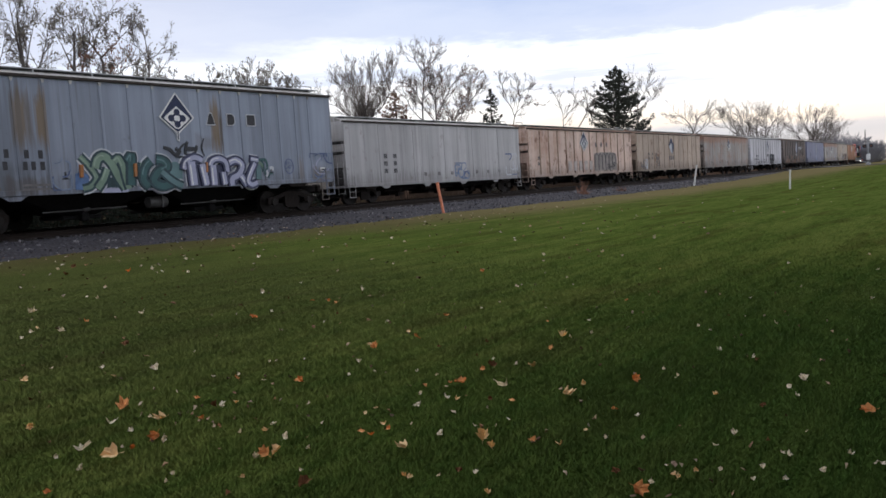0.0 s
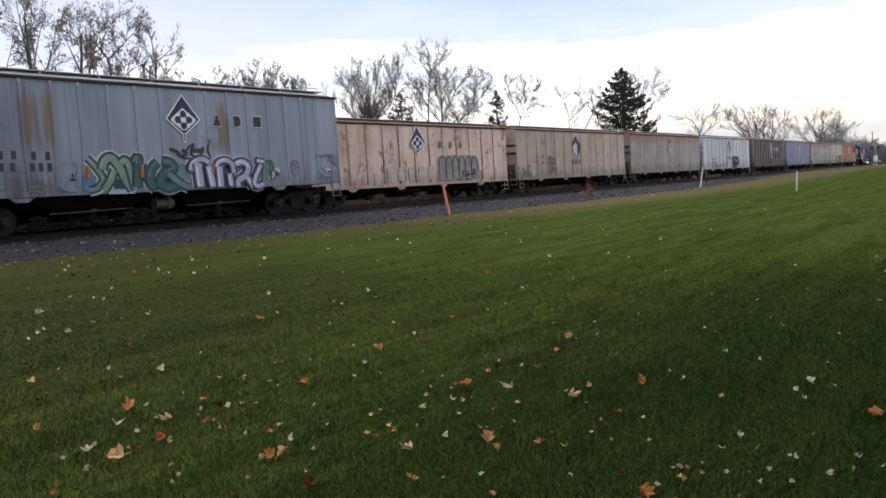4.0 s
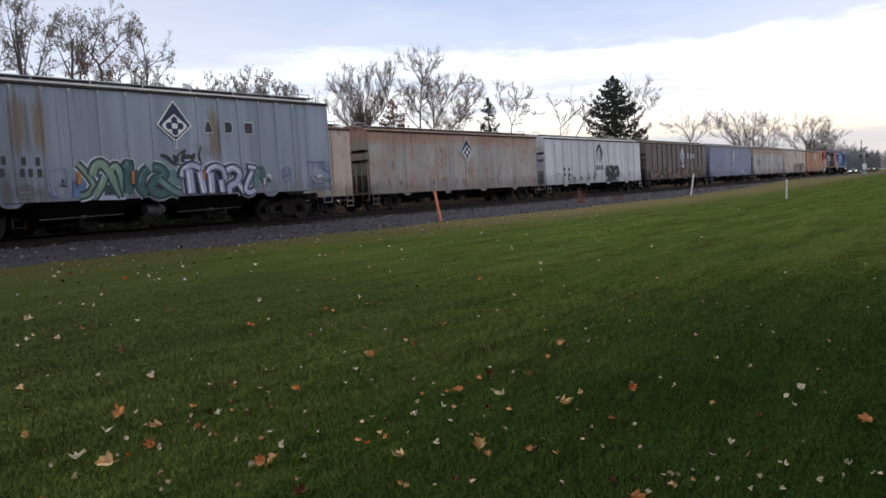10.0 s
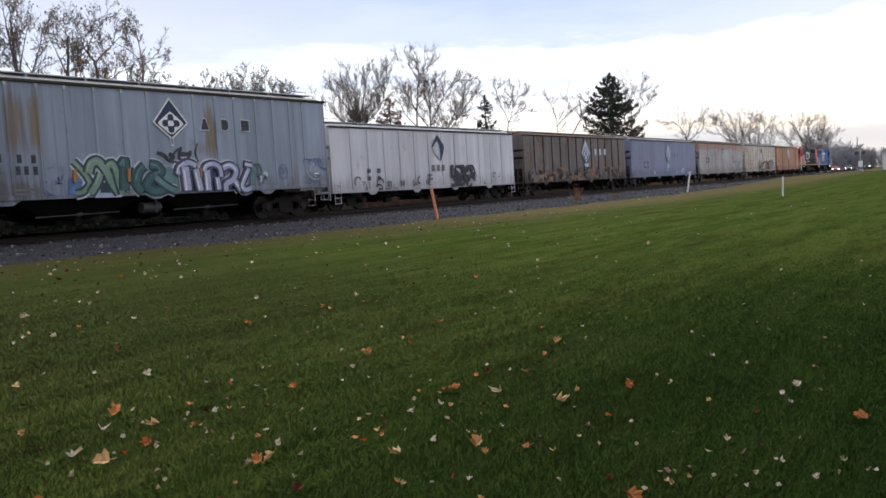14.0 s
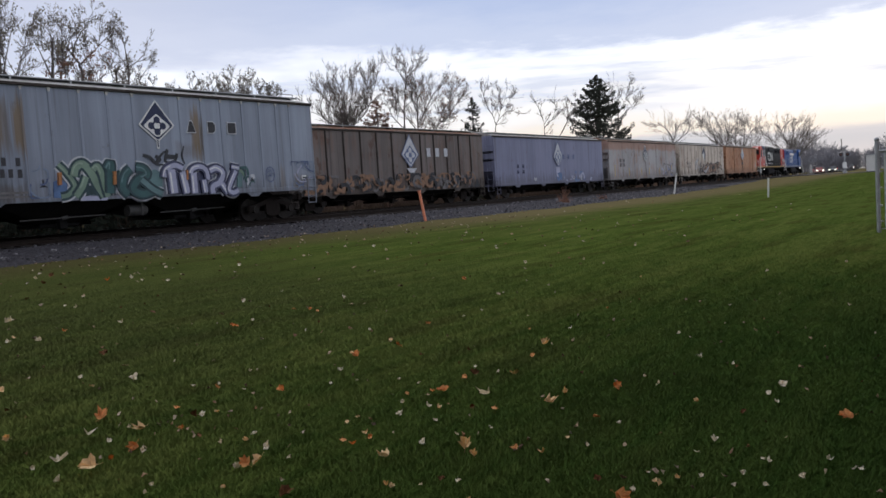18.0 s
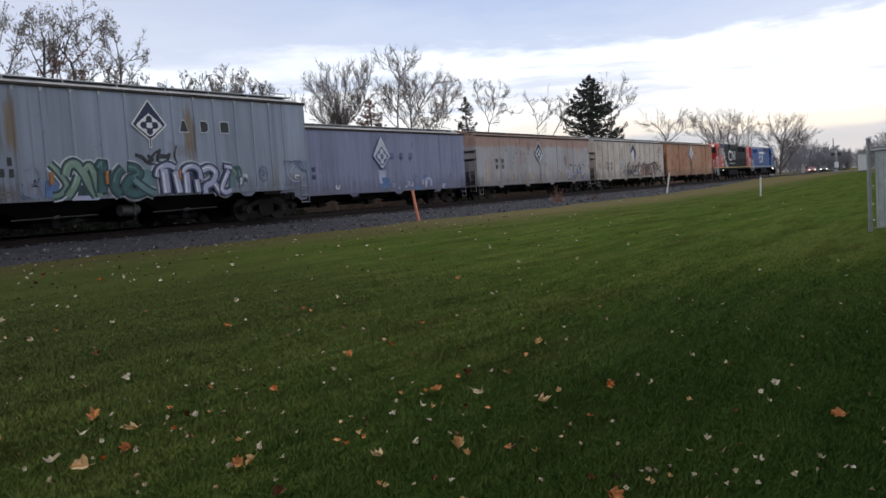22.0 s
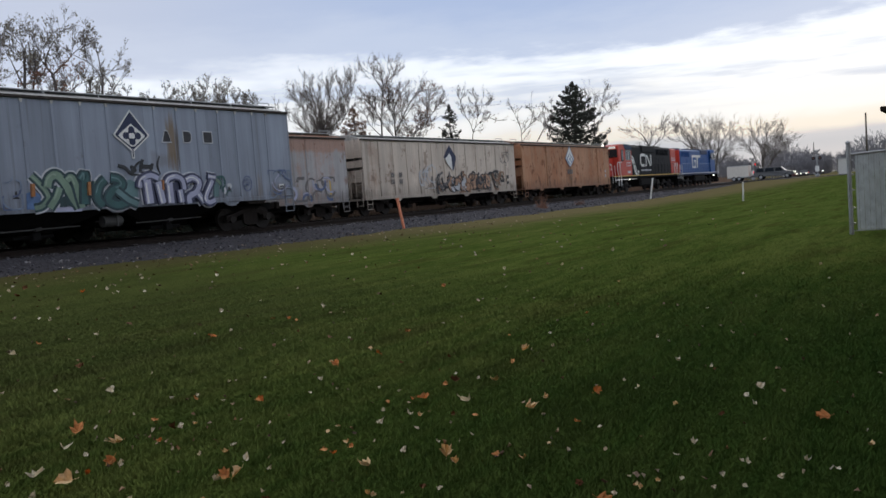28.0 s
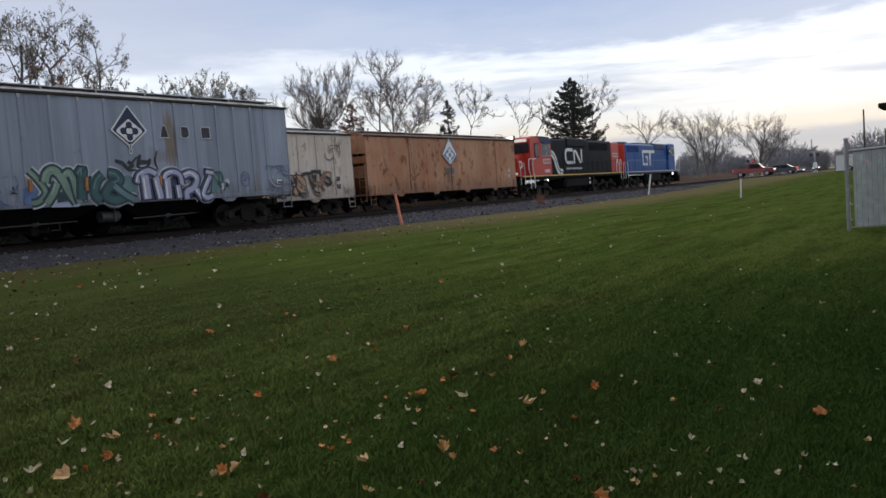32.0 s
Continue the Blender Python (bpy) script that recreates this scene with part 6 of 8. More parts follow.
def plant_copy(t, x, y, turn, k):
    c = copy_thing(t, Matrix.Identity(4))
    c.matrix_basis = Matrix.Translation((x, y, ground_at(x, y))) @ Matrix.Rotation(turn, 4, "Z") @ Matrix.Scale(k, 4)
    return c


def spruce(seed, height, half, fall, mat, label, spacing=0.42, density=1.0, gaps=0.12, boughs=8):
    """A conifer: tiers of boughs that droop and turn up at their ends, clad in needle sprays; half: the width it nears, fall: how fast it widens below the tip."""
    rng = random.Random(seed)
    t = thing("conifer_tree", Matrix.Identity(4), label, "tree")
    part("trunk", rodded((0, 0, -0.4), (0, 0, height * 0.97), 0.022 * height, 8, 0.02), M["bark_dark"], t)
    bv, bf, nv, nf = [], [], [], []

    def spray(p, size):
        u = Vector((rng.gauss(0, 1), rng.gauss(0, 1), rng.gauss(0.0, 0.45))).normalized() * rng.uniform(0.6, 1.3) * size
        w2 = u.cross(Vector((rng.gauss(0, 1), rng.gauss(0, 1), 1))).normalized() * size * rng.uniform(0.35, 0.6)
        k = len(nv)
        nv.extend((p - u, p + w2, p + u, p - w2))
        nf.append((k, k + 1, k + 2, k + 3))

    dz = 0.05
    while dz < height - 0.9:
        r_here = half * (1 - math.exp(-dz / fall)) + 0.08
        n = max(3, round(boughs * min(1, 0.35 + r_here / half)))
        turn = rng.uniform(0, 6.28)
        for j in range(n):
            if rng.random() < gaps:
                continue
            c = turn + 6.28 * j / n + rng.uniform(-0.3, 0.3)
            r = r_here * rng.uniform(0.66, 1.12)
            z0 = height - dz + rng.uniform(-0.12, 0.12)
            out = Vector((math.cos(c), math.sin(c), 0))
            line = [Vector((0, 0, z0)) + out * (r * g) + Vector((0, 0, r * (-0.26 * math.sin(g * 2.6) + 0.10 * g * g))) for g in (0, 0.3, 0.55, 0.8, 1.0)]
            for a, b in zip(line, line[1:]):
                limb_mesh(bv, bf, a, b, 0.02 + 0.008 * r, 0.012, 3)
            across = Vector((-out.y, out.x, 0))
            for q in range(int((10 + 34 * r) * density)):
                g = rng.random() ** 0.6
                k = min(3, int(g * 4))
                p = line[k].lerp(line[k + 1], g * 4 - k)
                p = p + across * rng.gauss(0, 0.13 * r * (1.15 - g) + 0.05) + Vector((0, 0, rng.gauss(-0.03, 0.07 + 0.02 * r)))
                spray(p, 0.13 + 0.03 * rng.random())
        dz += spacing * (0.55 + 0.45 * min(1, r_here / half)) * rng.uniform(0.8, 1.2)
    for q in range(30):
        spray(Vector((rng.gauss(0, 0.05), rng.gauss(0, 0.05), height - 0.6 * rng.random())), 0.12)
    part("bough_frame", (bv, bf), M["bark_dark"], t)
    tagged(part("needles", (nv, nf), mat, t), kind="stuff")
    return t


FACING = radians(-55.8)     # trees are described as they face the lawn
LEAFY = "bare-limbed tree with sparse withered olive leaves"
OLIVE, RUSTY = M["olive_leaf"], M["rust_leaf"]


def stand(t, x, y, label, k=0.935):
    return plant_at(t, x, y, label, FACING, k)


left_tree = stand(limbed_tree(1, [[(0, -0.4), (0, 5), (0, 9.4), (0.2, 11.7), (0.1, 12.7)], [(0.1, 9.6), (-0.7, 11.2), (-1.2, 12.2)], [(0, 8.5), (1.0, 10.4), (1.3, 11.8)], [(0, 7.5), (-1.4, 9.2), (-2.2, 10.8)]],
                              0.22, 0.55, 0.95, 1.2, leaves=650, leaf_mat=OLIVE, leaf_size=0.095), 24.8, 45.0, LEAFY)
stand(limbed_tree(2, [[(0.3, -0.4), (0.2, 5), (0, 9.2), (-0.1, 10.6), (-0.5, 11.3), (-0.2, 12.2), (0.4, 13.0)], [(-0.4, 11.1), (-0.9, 11.9), (-0.6, 12.7)], [(-0.1, 10.7), (0.7, 11.4), (1.6, 12.2)], [(0, 8.6), (1.2, 9.8), (2.1, 10.1)], [(0, 8.0), (-1.0, 9.6), (-1.6, 10.6)]],
                  0.17, 0.66, 0.9, 1.05, leaves=520, leaf_mat=OLIVE, leaf_size=0.095), 26.1, 44.0, LEAFY)
stand(limbed_tree(3, [[(0, -0.4), (0, 5), (0, 8.6), (0.1, 10.4), (0, 11.4), (-0.1, 12.0)], [(0.1, 10.3), (0.6, 10.5), (1.3, 11.0)], [(0, 10.3), (-0.4, 11.0), (-0.9, 11.4)], [(0, 8.7), (0.7, 9.3), (1.0, 9.7)]],
                  0.12, 0.74, 0.75, 0.9, leaves=190, leaf_mat=OLIVE, leaf_size=0.09), 27.4, 41.6, "slender bare-limbed tree with sparse withered leaves")
stand(limbed_tree(8, [[(0, -0.4), (0, 5), (0.1, 8.5), (0.3, 10.4)], [(0, 7.0), (0.8, 8.8), (1.0, 9.9)], [(0, 7.0), (-0.7, 8.8), (-0.8, 10.2)]], 0.12, 0.5, 0.9, 0.95, leaves=420, leaf_mat=RUSTY, leaf_size=0.10), 25.3, 43.2,
      "small tree with rust-brown withered leaves")
for x, y, turn, k in ((22.4, 46.0, 1.4, 1.0), (19.6, 46.5, 3.0, 0.97), (16.0, 45.0, 5.0, 0.95)):
    plant_copy(left_tree, x, y, turn, k)
bush = stand(limbed_tree(4, [[(0, -0.4), (0.1, 5), (0, 8.4), (-0.1, 10.3)], [(0, 6.8), (0.7, 8.4), (0.9, 9.7)], [(0, 6.4), (-0.8, 8.2), (-1.0, 9.5)], [(0, 6.0), (0.4, 8.0), (0.4, 9.9)]], 0.11, 0.5, 1.0, 0.9, leaves=360, leaf_mat=OLIVE, leaf_size=0.11),
             37.8, 47.0, "low bushy tree with withered olive leaves")
for x, y, turn, k in ((39.5, 47.2, 1.0, 1.0), (41.1, 46.8, 2.2, 0.99), (42.4, 47.4, 4.0, 0.94), (36.1, 47.0, 5.0, 0.93), (34.4, 47.6, 0.4, 0.86), (31.0, 47.0, 2.9, 0.93), (29.4, 46.2, 4.4, 0.95), (33.0, 47.5, 1.9, 0.90), (44.4, 47.5, 3.3, 0.92)):
    plant_copy(bush, x, y, turn, k)

stand(limbed_tree(14, [[(0, -0.4), (0.1, 4), (0.1, 7.2), (0.0, 9.8), (-0.3, 11.6)], [(0, 4.2), (-0.2, 7.2), (-0.9, 9.4), (-2.3, 11.2)], [(0, 4.4), (0, 7.2), (-0.7, 9.9), (-1.4, 11.7)], [(0.1, 4.5), (0.2, 7.1), (0.9, 9.8), (1.4, 11.7)], [(0.1, 4.2), (0.4, 7.1), (1.6, 9.2), (2.3, 11.6)],
                       [(0.1, 4), (0.5, 7.1), (2.2, 8.7), (3.3, 11.1)], [(-0.1, 5), (-0.4, 7.2), (-1.7, 8.6), (-2.7, 9.1)]], 0.17, 0.45, 0.36, 1.25, rise=0.5, fork=0.6), 49.1, 45.0, "leafless vase-shaped tree with several stems")
stand(limbed_tree(15, [[(0, -0.4), (0, 4), (0, 7.1), (0.2, 10.1), (0.5, 12.5), (0.5, 13.6)], [(0.4, 12.0), (-0.1, 12.9), (-0.5, 13.5)], [(0.5, 12.3), (1.1, 12.9), (1.7, 13.4)], [(0.1, 9.1), (-0.6, 10.4), (-0.9, 11.0)], [(0.2, 9.6), (1.1, 10.4), (1.5, 11.0)], [(0.1, 7.6), (-1.0, 8.8), (-1.4, 10.0)]],
                  0.17, 0.55, 0.42, 1.15, leaves=130, leaf_mat=RUSTY, leaf_size=0.10), 55.8, 44.0, "tall leafless tree with a straight trunk")
stand(limbed_tree(16, [[(0, -0.4), (0, 4), (0, 7.0), (0.1, 10.0), (0.7, 11.4)], [(0.1, 8.0), (1.4, 10.2), (2.3, 11.4)], [(0.1, 8.8), (-0.3, 10.4), (-0.3, 11.3)], [(0.1, 7.2), (-1.1, 8.8), (-1.8, 10.4)]], 0.21, 0.5, 0.42, 1.2, leaves=260, leaf_mat=RUSTY, leaf_size=0.11),
      56.5, 43.0, "leafless tree with a stout trunk behind the tracks")
stand(limbed_tree(17, [[(0, -0.4), (0, 4), (0, 7.0), (0.8, 8.9), (1.9, 10.7)], [(0, 6.4), (-0.7, 8.3), (-0.9, 9.6)], [(0.2, 5), (0.6, 6.8), (1.1, 8.9), (2.1, 10.5)], [(0.1, 7.0), (1.5, 8.9), (2.6, 10.3)]], 0.14, 0.5, 0.42, 1.1, leaves=420, leaf_mat=RUSTY, leaf_size=0.11), 57.7, 42.0,
      "leaning leafless tree with a few brown leaves")
thin = stand(limbed_tree(18, [[(0, -0.4), (0, 4), (0, 6.3), (0.1, 7.8), (-0.6, 9.4), (-0.9, 10.6)], [(0.1, 7.3), (0.7, 9.0), (0.5, 10.1)], [(0.1, 7.6), (1.3, 8.7), (2.3, 8.5)], [(0.6, 8.8), (1.2, 9.9), (1.8, 9.9)]], 0.10, 0.55, 0.55, 0.95, leaves=60, leaf_mat=RUSTY, leaf_size=0.10), 61.2, 38.0,
             "thin leafless tree behind the tracks")
stand(limbed_tree(19, [[(0, -0.4), (0, 4), (0, 6.4), (0, 8.2), (-0.6, 9.9)], [(-0.1, 7.4), (1.2, 8.8), (1.3, 10.3)]], 0.08, 0.55, 0.6, 0.85, leaves=30, leaf_mat=RUSTY, leaf_size=0.10), 70.4, 38.0, "thin forked leafless tree behind the tracks")
stand(limbed_tree(20, [[(0, -0.4), (0, 4), (0, 6.3), (0.7, 7.7), (1.8, 9.5), (2.0, 10.2)], [(0.4, 7.0), (1.1, 8.7), (0.9, 10.0)]], 0.09, 0.55, 0.6, 0.95, leaves=50, leaf_mat=RUSTY, leaf_size=0.10), 73.4, 38.0, "thin leaning leafless tree behind the tracks")
stand(limbed_tree(24, [[(0, -0.4), (0, 6.5), (0, 11.0), (-0.6, 13.0)], [(0, 9.6), (1.0, 11.5), (1.4, 13.0)], [(0, 9), (1.6, 10.4), (2.6, 11.4)]], 0.14, 0.5, 0.6, 1.3, thick=1.1), 88.5, 38.0, "leafless tree standing behind the large spruce")

plant_at(spruce(11, 8.7, 1.75, 1.3, M["rust_needle"], "small conifer turned rust-brown behind the tracks", 0.36, 0.42, 0.28), 47.5, 40.0, "")
plant_at(spruce(12, 8.95, 1.15, 1.5, M["needle"], "small thin dark green spruce", 0.38, 0.42, 0.3, 6), 55.3, 36.4, "")
plant_at(spruce(13, 12.15, 3.9, 2.8, M["needle"], "large dark green spruce with ragged boughs", 0.46, 0.95, 0.20, 10), 76.0, 34.8, "")

stand(limbed_tree(21, [[(0, -0.4), (0, 3.6), (0.2, 7.7), (-1.0, 10.0), (-2.3, 11.0)], [(0.2, 7.7), (1.3, 10.0), (2.3, 11.1)], [(0.2, 7.2), (3.0, 9.3), (4.0, 10.2)]], 0.26, 0.4, 0.7, 2.0, thick=1.3), 131.3, 47.0, "spreading leafless tree beyond the crossing")
stand(limbed_tree(22, [[(0.1, -0.4), (0.1, 2), (-0.1, 5.6), (-1.5, 8.2), (-2.5, 11.4)], [(0, 5.6), (1.4, 8.7), (1.9, 11.2)], [(-1.3, 7.4), (-3.4, 9.1), (-4.0, 10.4)], [(0, 6.3), (-0.1, 9.3), (-0.5, 11.3)]], 0.34, 0.4, 0.6, 2.2, thick=1.3), 149.7, 44.0, "tall forked leafless tree beyond the crossing")
oak = stand(limbed_tree(23, [[(0.1, -0.4), (0.2, 2.0), (0.9, 6.1), (1.4, 10.9)], [(0.3, 2.8), (-1.5, 6.2), (-2.2, 7.7)], [(0.4, 3.3), (2.7, 5.9), (4.2, 7.6)], [(0.9, 6.1), (2.4, 8.9), (3.4, 10.2)], [(-0.5, 4.6), (-0.8, 8.7), (-0.4, 11.0)]], 0.36, 0.4, 0.6, 2.2, thick=1.3), 152.2, 42.0,
            "broad leafless tree beyond the crossing")
stand(limbed_tree(25, [[(0, -0.4), (0, 1.9), (0.8, 6.4), (1.6, 10.8)], [(-0.2, 1.0), (-0.4, 5.9), (-2.4, 10.3)], [(0.3, 1.0), (3.0, 5.1), (5.4, 9.7)], [(-0.3, 1.6), (-1.5, 6.6), (-3.0, 8.8)], [(0.4, 1.6), (4.1, 5.6), (6.0, 7.4)], [(0.4, 4.2), (3.1, 7.9), (3.8, 10.6)]], 0.42, 0.3, 0.55, 2.5, thick=1.4, fork=0.5), 172.4, 38.0,
      "wide many-stemmed leafless tree beyond the road")
plant_copy(oak, 185.0, 52.0, 1.9, 0.85)


def far_trees():
    """The wooded skyline beyond the road: many crowns of twigs, far off."""
    rng = random.Random(77)
    verts, faces = [], []
    for i in range(90):
        a = rng.uniform(2.0, 17.5)
        d = rng.uniform(215, 330)
        x, y = d * math.cos(radians(a)), d * math.sin(radians(a))
        h = rng.uniform(6.4, 10.8) * d / 260 * (0.8 + 0.25 * math.sin(a * 1.3))
        limb_mesh(verts, faces, Vector((x, y, -1)), Vector((x, y, h * 0.6)), 0.25, 0.12, 4)
        for j in range(330):
            c, r = rng.uniform(0, 6.28), rng.uniform(0.1, 1) ** 0.6 * h * 0.42
            p = Vector((x + math.cos(c) * r, y + math.sin(c) * r, h * ((0.25 if j % 3 else 0.0) + (0.75 if j % 3 else 0.4) * rng.random() * (1 - 0.4 * (r / (h * 0.42)) ** 2))))
            q = p + Vector((math.cos(c) * 0.5, math.sin(c) * 0.5, rng.uniform(0.4, 1.4)))
            limb_mesh(verts, faces, p, q, 0.075, 0.03, 3)
    tagged(part("far_woods", (verts, faces), M["hazy_woods"]), "bare grey-brown woods on the skyline", "woods", kind="stuff")


far_trees()


def brush_line():
    """Dry scrub along the far side of the main track, taller and tangled where the line leaves the crossing behind."""
    rng = random.Random(5)
    verts, faces = [], []
    for i in range(26000):
        s, o = rng.uniform(-70, 150), rng.uniform(12.0, 22.0)
        if 112 < s < 132:
            continue
        tall = 1.0 + 1.5 * smooth(105, 70, s) * (0.6 + 0.4 * math.sin(s * 0.37) * math.sin(s * 0.11 + 1))
        p, _ = on_line(s, SIDING + o)
        a = Vector((p.x, p.y, lawn_height(s, o) - 0.05))
        if tall > 1.2:
            a.z += rng.uniform(0, 0.5) * tall
        b = a + Vector((rng.gauss(0, 0.22), rng.gauss(0, 0.22), rng.uniform(0.3, 0.95) * tall * 0.8))
        limb_mesh(verts, faces, a, b, 0.035, 0.01, 3)
    tagged(part("dry_scrub", (verts, faces), M["brush"]), "dry brown weeds and scrub beyond the tracks", "scrub", kind="stuff")


brush_line()


def crossing_scrub():
    """Tan brush, knee to waist high, along the line just before the road."""
    rng = random.Random(15)
    verts, faces = [], []
    for i in range(13000):
        s, o = (rng.uniform(84, 117), rng.uniform(8.8, 13.5)) if i < 8000 else (rng.uniform(108, 117.3), rng.uniform(6.9, 9.5)) if i < 10000 else (rng.uniform(127, 152), rng.uniform(7.2, 11.0))
        p, _ = on_line(s, SIDING + o)
        a = Vector((p.x, p.y, lawn_height(s, o) - 0.05))
        b = a + Vector((rng.gauss(0, 0.2), rng.gauss(0, 0.2), rng.uniform(0.3, 1.0) * (1.15 + 0.35 * math.sin(s * 0.9) * math.sin(s * 0.33))))
        limb_mesh(verts, faces, a, b, 0.03, 0.012, 3)
    tagged(part("tan_brush", (verts, faces), M["tan_brush"]), "tan-brown waist-high brush beside the crossing", "scrub", kind="stuff")


crossing_scrub()


def gap_darkener():
    """Near-black leaf tangle behind the standing wagon, added as the shade beneath it."""
    rng = random.Random(6)
    verts, faces = [], []
    for i in range(30000):
        s, o = rng.uniform(-60, 36), rng.uniform(10.5, 15.0)
        p, _ = on_line(s, SIDING + o)
        a = Vector((p.x, p.y, lawn_height(s, o) + rng.uniform(-0.05, 1.7)))
        u = Vector((rng.gauss(0, 1), rng.gauss(0, 1), rng.gauss(0.3, 0.8))).normalized() * rng.uniform(0.12, 0.34)
        v = u.orthogonal().normalized() * rng.uniform(0.06, 0.12)
        k = len(verts)
        verts.extend((a - u, a + v, a + u, a - v))
        faces.append((k, k + 1, k + 2, k + 3))
    tagged(part("hedge", (verts, faces), M["hedge"]), "near-black leaf tangle added to darken the gaps under the wagons", "hedge", kind="stuff")


gap_darkener()

# ---- markers beside the ballast ----
def stake(name, x, y, top, r, mat, label, category):
    z = surface_at(x, y)
    b = thing(name, pose(x, y, z), label, category, "marker stakes" if mat == M["white_stake"] else "")
    bm = bmesh.new()
    rod(bm, (0, 0, -0.12), top, r, 10)
    part("shaft", bm, mat, b)
    cap = Vector(top)
    part("cap", rodded(cap - cap.normalized() * 0.05, cap + cap.normalized() * 0.02, r * 1.25, 10), mat, b)
    return b


stake("marker_stake", 26.2, 19.85, (-0.12, 0.16, 1.25), 0.058, M["orange_stake"], "leaning faded orange plastic marker stake", "marker stake")
stake("marker_stake", 55.95, 20.05, (0.20, -0.18, 1.40), 0.055, M["white_stake"], "leaning white plastic marker stake", "marker stake")
stake("marker_stake", 45.5, 11.1, (0.04, -0.03, 1.02), 0.04, M["white_stake"], "white plastic marker stake in the lawn", "marker stake")


def weeds(x, y, n, h, seed):
    rng = random.Random(seed)
    verts, faces = [], []
    z = surface_at(x, y)
    for i in range(n):
        a = Vector((rng.gauss(0, 0.16), rng.gauss(0, 0.16), -0.03))
        limb_mesh(verts, faces, a, a + Vector((rng.gauss(0, 0.22), rng.gauss(0, 0.22), rng.uniform(0.2, 1) ** 1.5 * h)), 0.014, 0.004, 3)
    o = part("weed_clump", (verts, faces), M["rust_leaf"])
    o.location = (x, y, z + 0.02)
    tagged(o, "clump of dry reddish weeds beside the ballast", "weeds")


weeds(41.0, 21.1, 55, 0.95, 1)
weeds(45.5, 20.8, 30, 0.35, 2)


# ---- the fenced enclosure ----
def fence():
    f = thing("chain_link_fence", pose(20.1, 2.57, ground_at(20.1, 2.57)), "galvanised chain-link fence corner with grey-green privacy slats", "fence")
    ends = [Vector((0, 0, 0)), Vector((0.35, -0.92, 0)), Vector((0.9, -2.4, 0))]
    for i, p in enumerate(ends):
        bm = rodded(p + Vector((0, 0, -0.1)), p + Vector((0, 0, 2.05)), 0.045 if i == 0 else 0.038, 12)
        post = part("post", bm, M["galv"], f)
        bm = bmesh.new()
        bmesh.ops.create_uvsphere(bm, u_segments=12, v_segments=6, radius=0.055, matrix=Matrix.Translation(p + Vector((0, 0, 2.06))))
        part("post_cap", bm, M["galv"], post)
    ring = bmesh.new()
    for z in (0.25, 0.6, 1.0, 1.35, 1.68):
        rod(ring, ends[0] + Vector((0.02, -0.03, z - 0.015)), ends[0] + Vector((0.02, -0.03, z + 0.015)), 0.062, 10)
    part("tension_bands", ring, M["galv"], f)
    for a, b in zip(ends, ends[1:]):
        part("top_rail", rodded(a + Vector((0, 0, 1.80)), b + Vector((0, 0, 1.84)), 0.028, 10), M["galv"], f)
        part("bottom_rail", rodded(a + Vector((0, 0, 0.08)), b + Vector((0, 0, 0.08)), 0.012, 8), M["galv"], f)
    # slats, woven through the mesh
    a, b = ends[0] + Vector((0.05, -0.12, 0)), ends[2]
    way = (b - a)
    n = 44
    across = way.normalized()
    for i in range(n):
        p = a + way * (i + 0.5) / n
        u = across * (way.length / n * 0.455)
        k = Vector((across.y, -across.x, 0)) * 0.006 * (1 if i % 2 else -1)
        bm = bmesh.new()
        vs = [bm.verts.new(q) for q in (p - u + k + Vector((0, 0, 0.1)), p + u + k + Vector((0, 0, 0.1)), p + u + k + Vector((0, 0, 1.79)), p - u + k + Vector((0, 0, 1.79)))]
        face = bm.faces.new(vs)
        bmesh.ops.solidify(bm, geom=[face], thickness=0.004)
        part("privacy_slat", bm, M["slat"], f)
    wires = bmesh.new()
    m = 34
    for i in range(-14, m):
        for way2 in (1, -1):
            pts = []
            for z in (0.08, 1.80):
                g = (i + (z / 1.62 * 14 if way2 > 0 else (1.78 - z) / 1.62 * 14)) / m
                pts.append((g, z))
            (g0, z0), (g1, z1) = pts
            lo, hi = sorted((g0, g1))
            if hi < 0 or lo > 1:
                continue
            def clip(g):
                k = (g - g0) / (g1 - g0)
                return min(1, max(0, g)), z0 + (z1 - z0) * ((min(1, max(0, g)) - g0) / (g1 - g0))
            (ga, za), (gb, zb) = clip(g0), clip(g1)
            off = Vector((across.y, -across.x, 0)) * -0.016
            rod(wires, a + way * ga + Vector((0, 0, za)) + off, a + way * gb + Vector((0, 0, zb)) + off, 0.003, 3)
    tagged(part("chain_link_mesh", wires, M["galv"], f), kind="stuff")
    return f


fence()


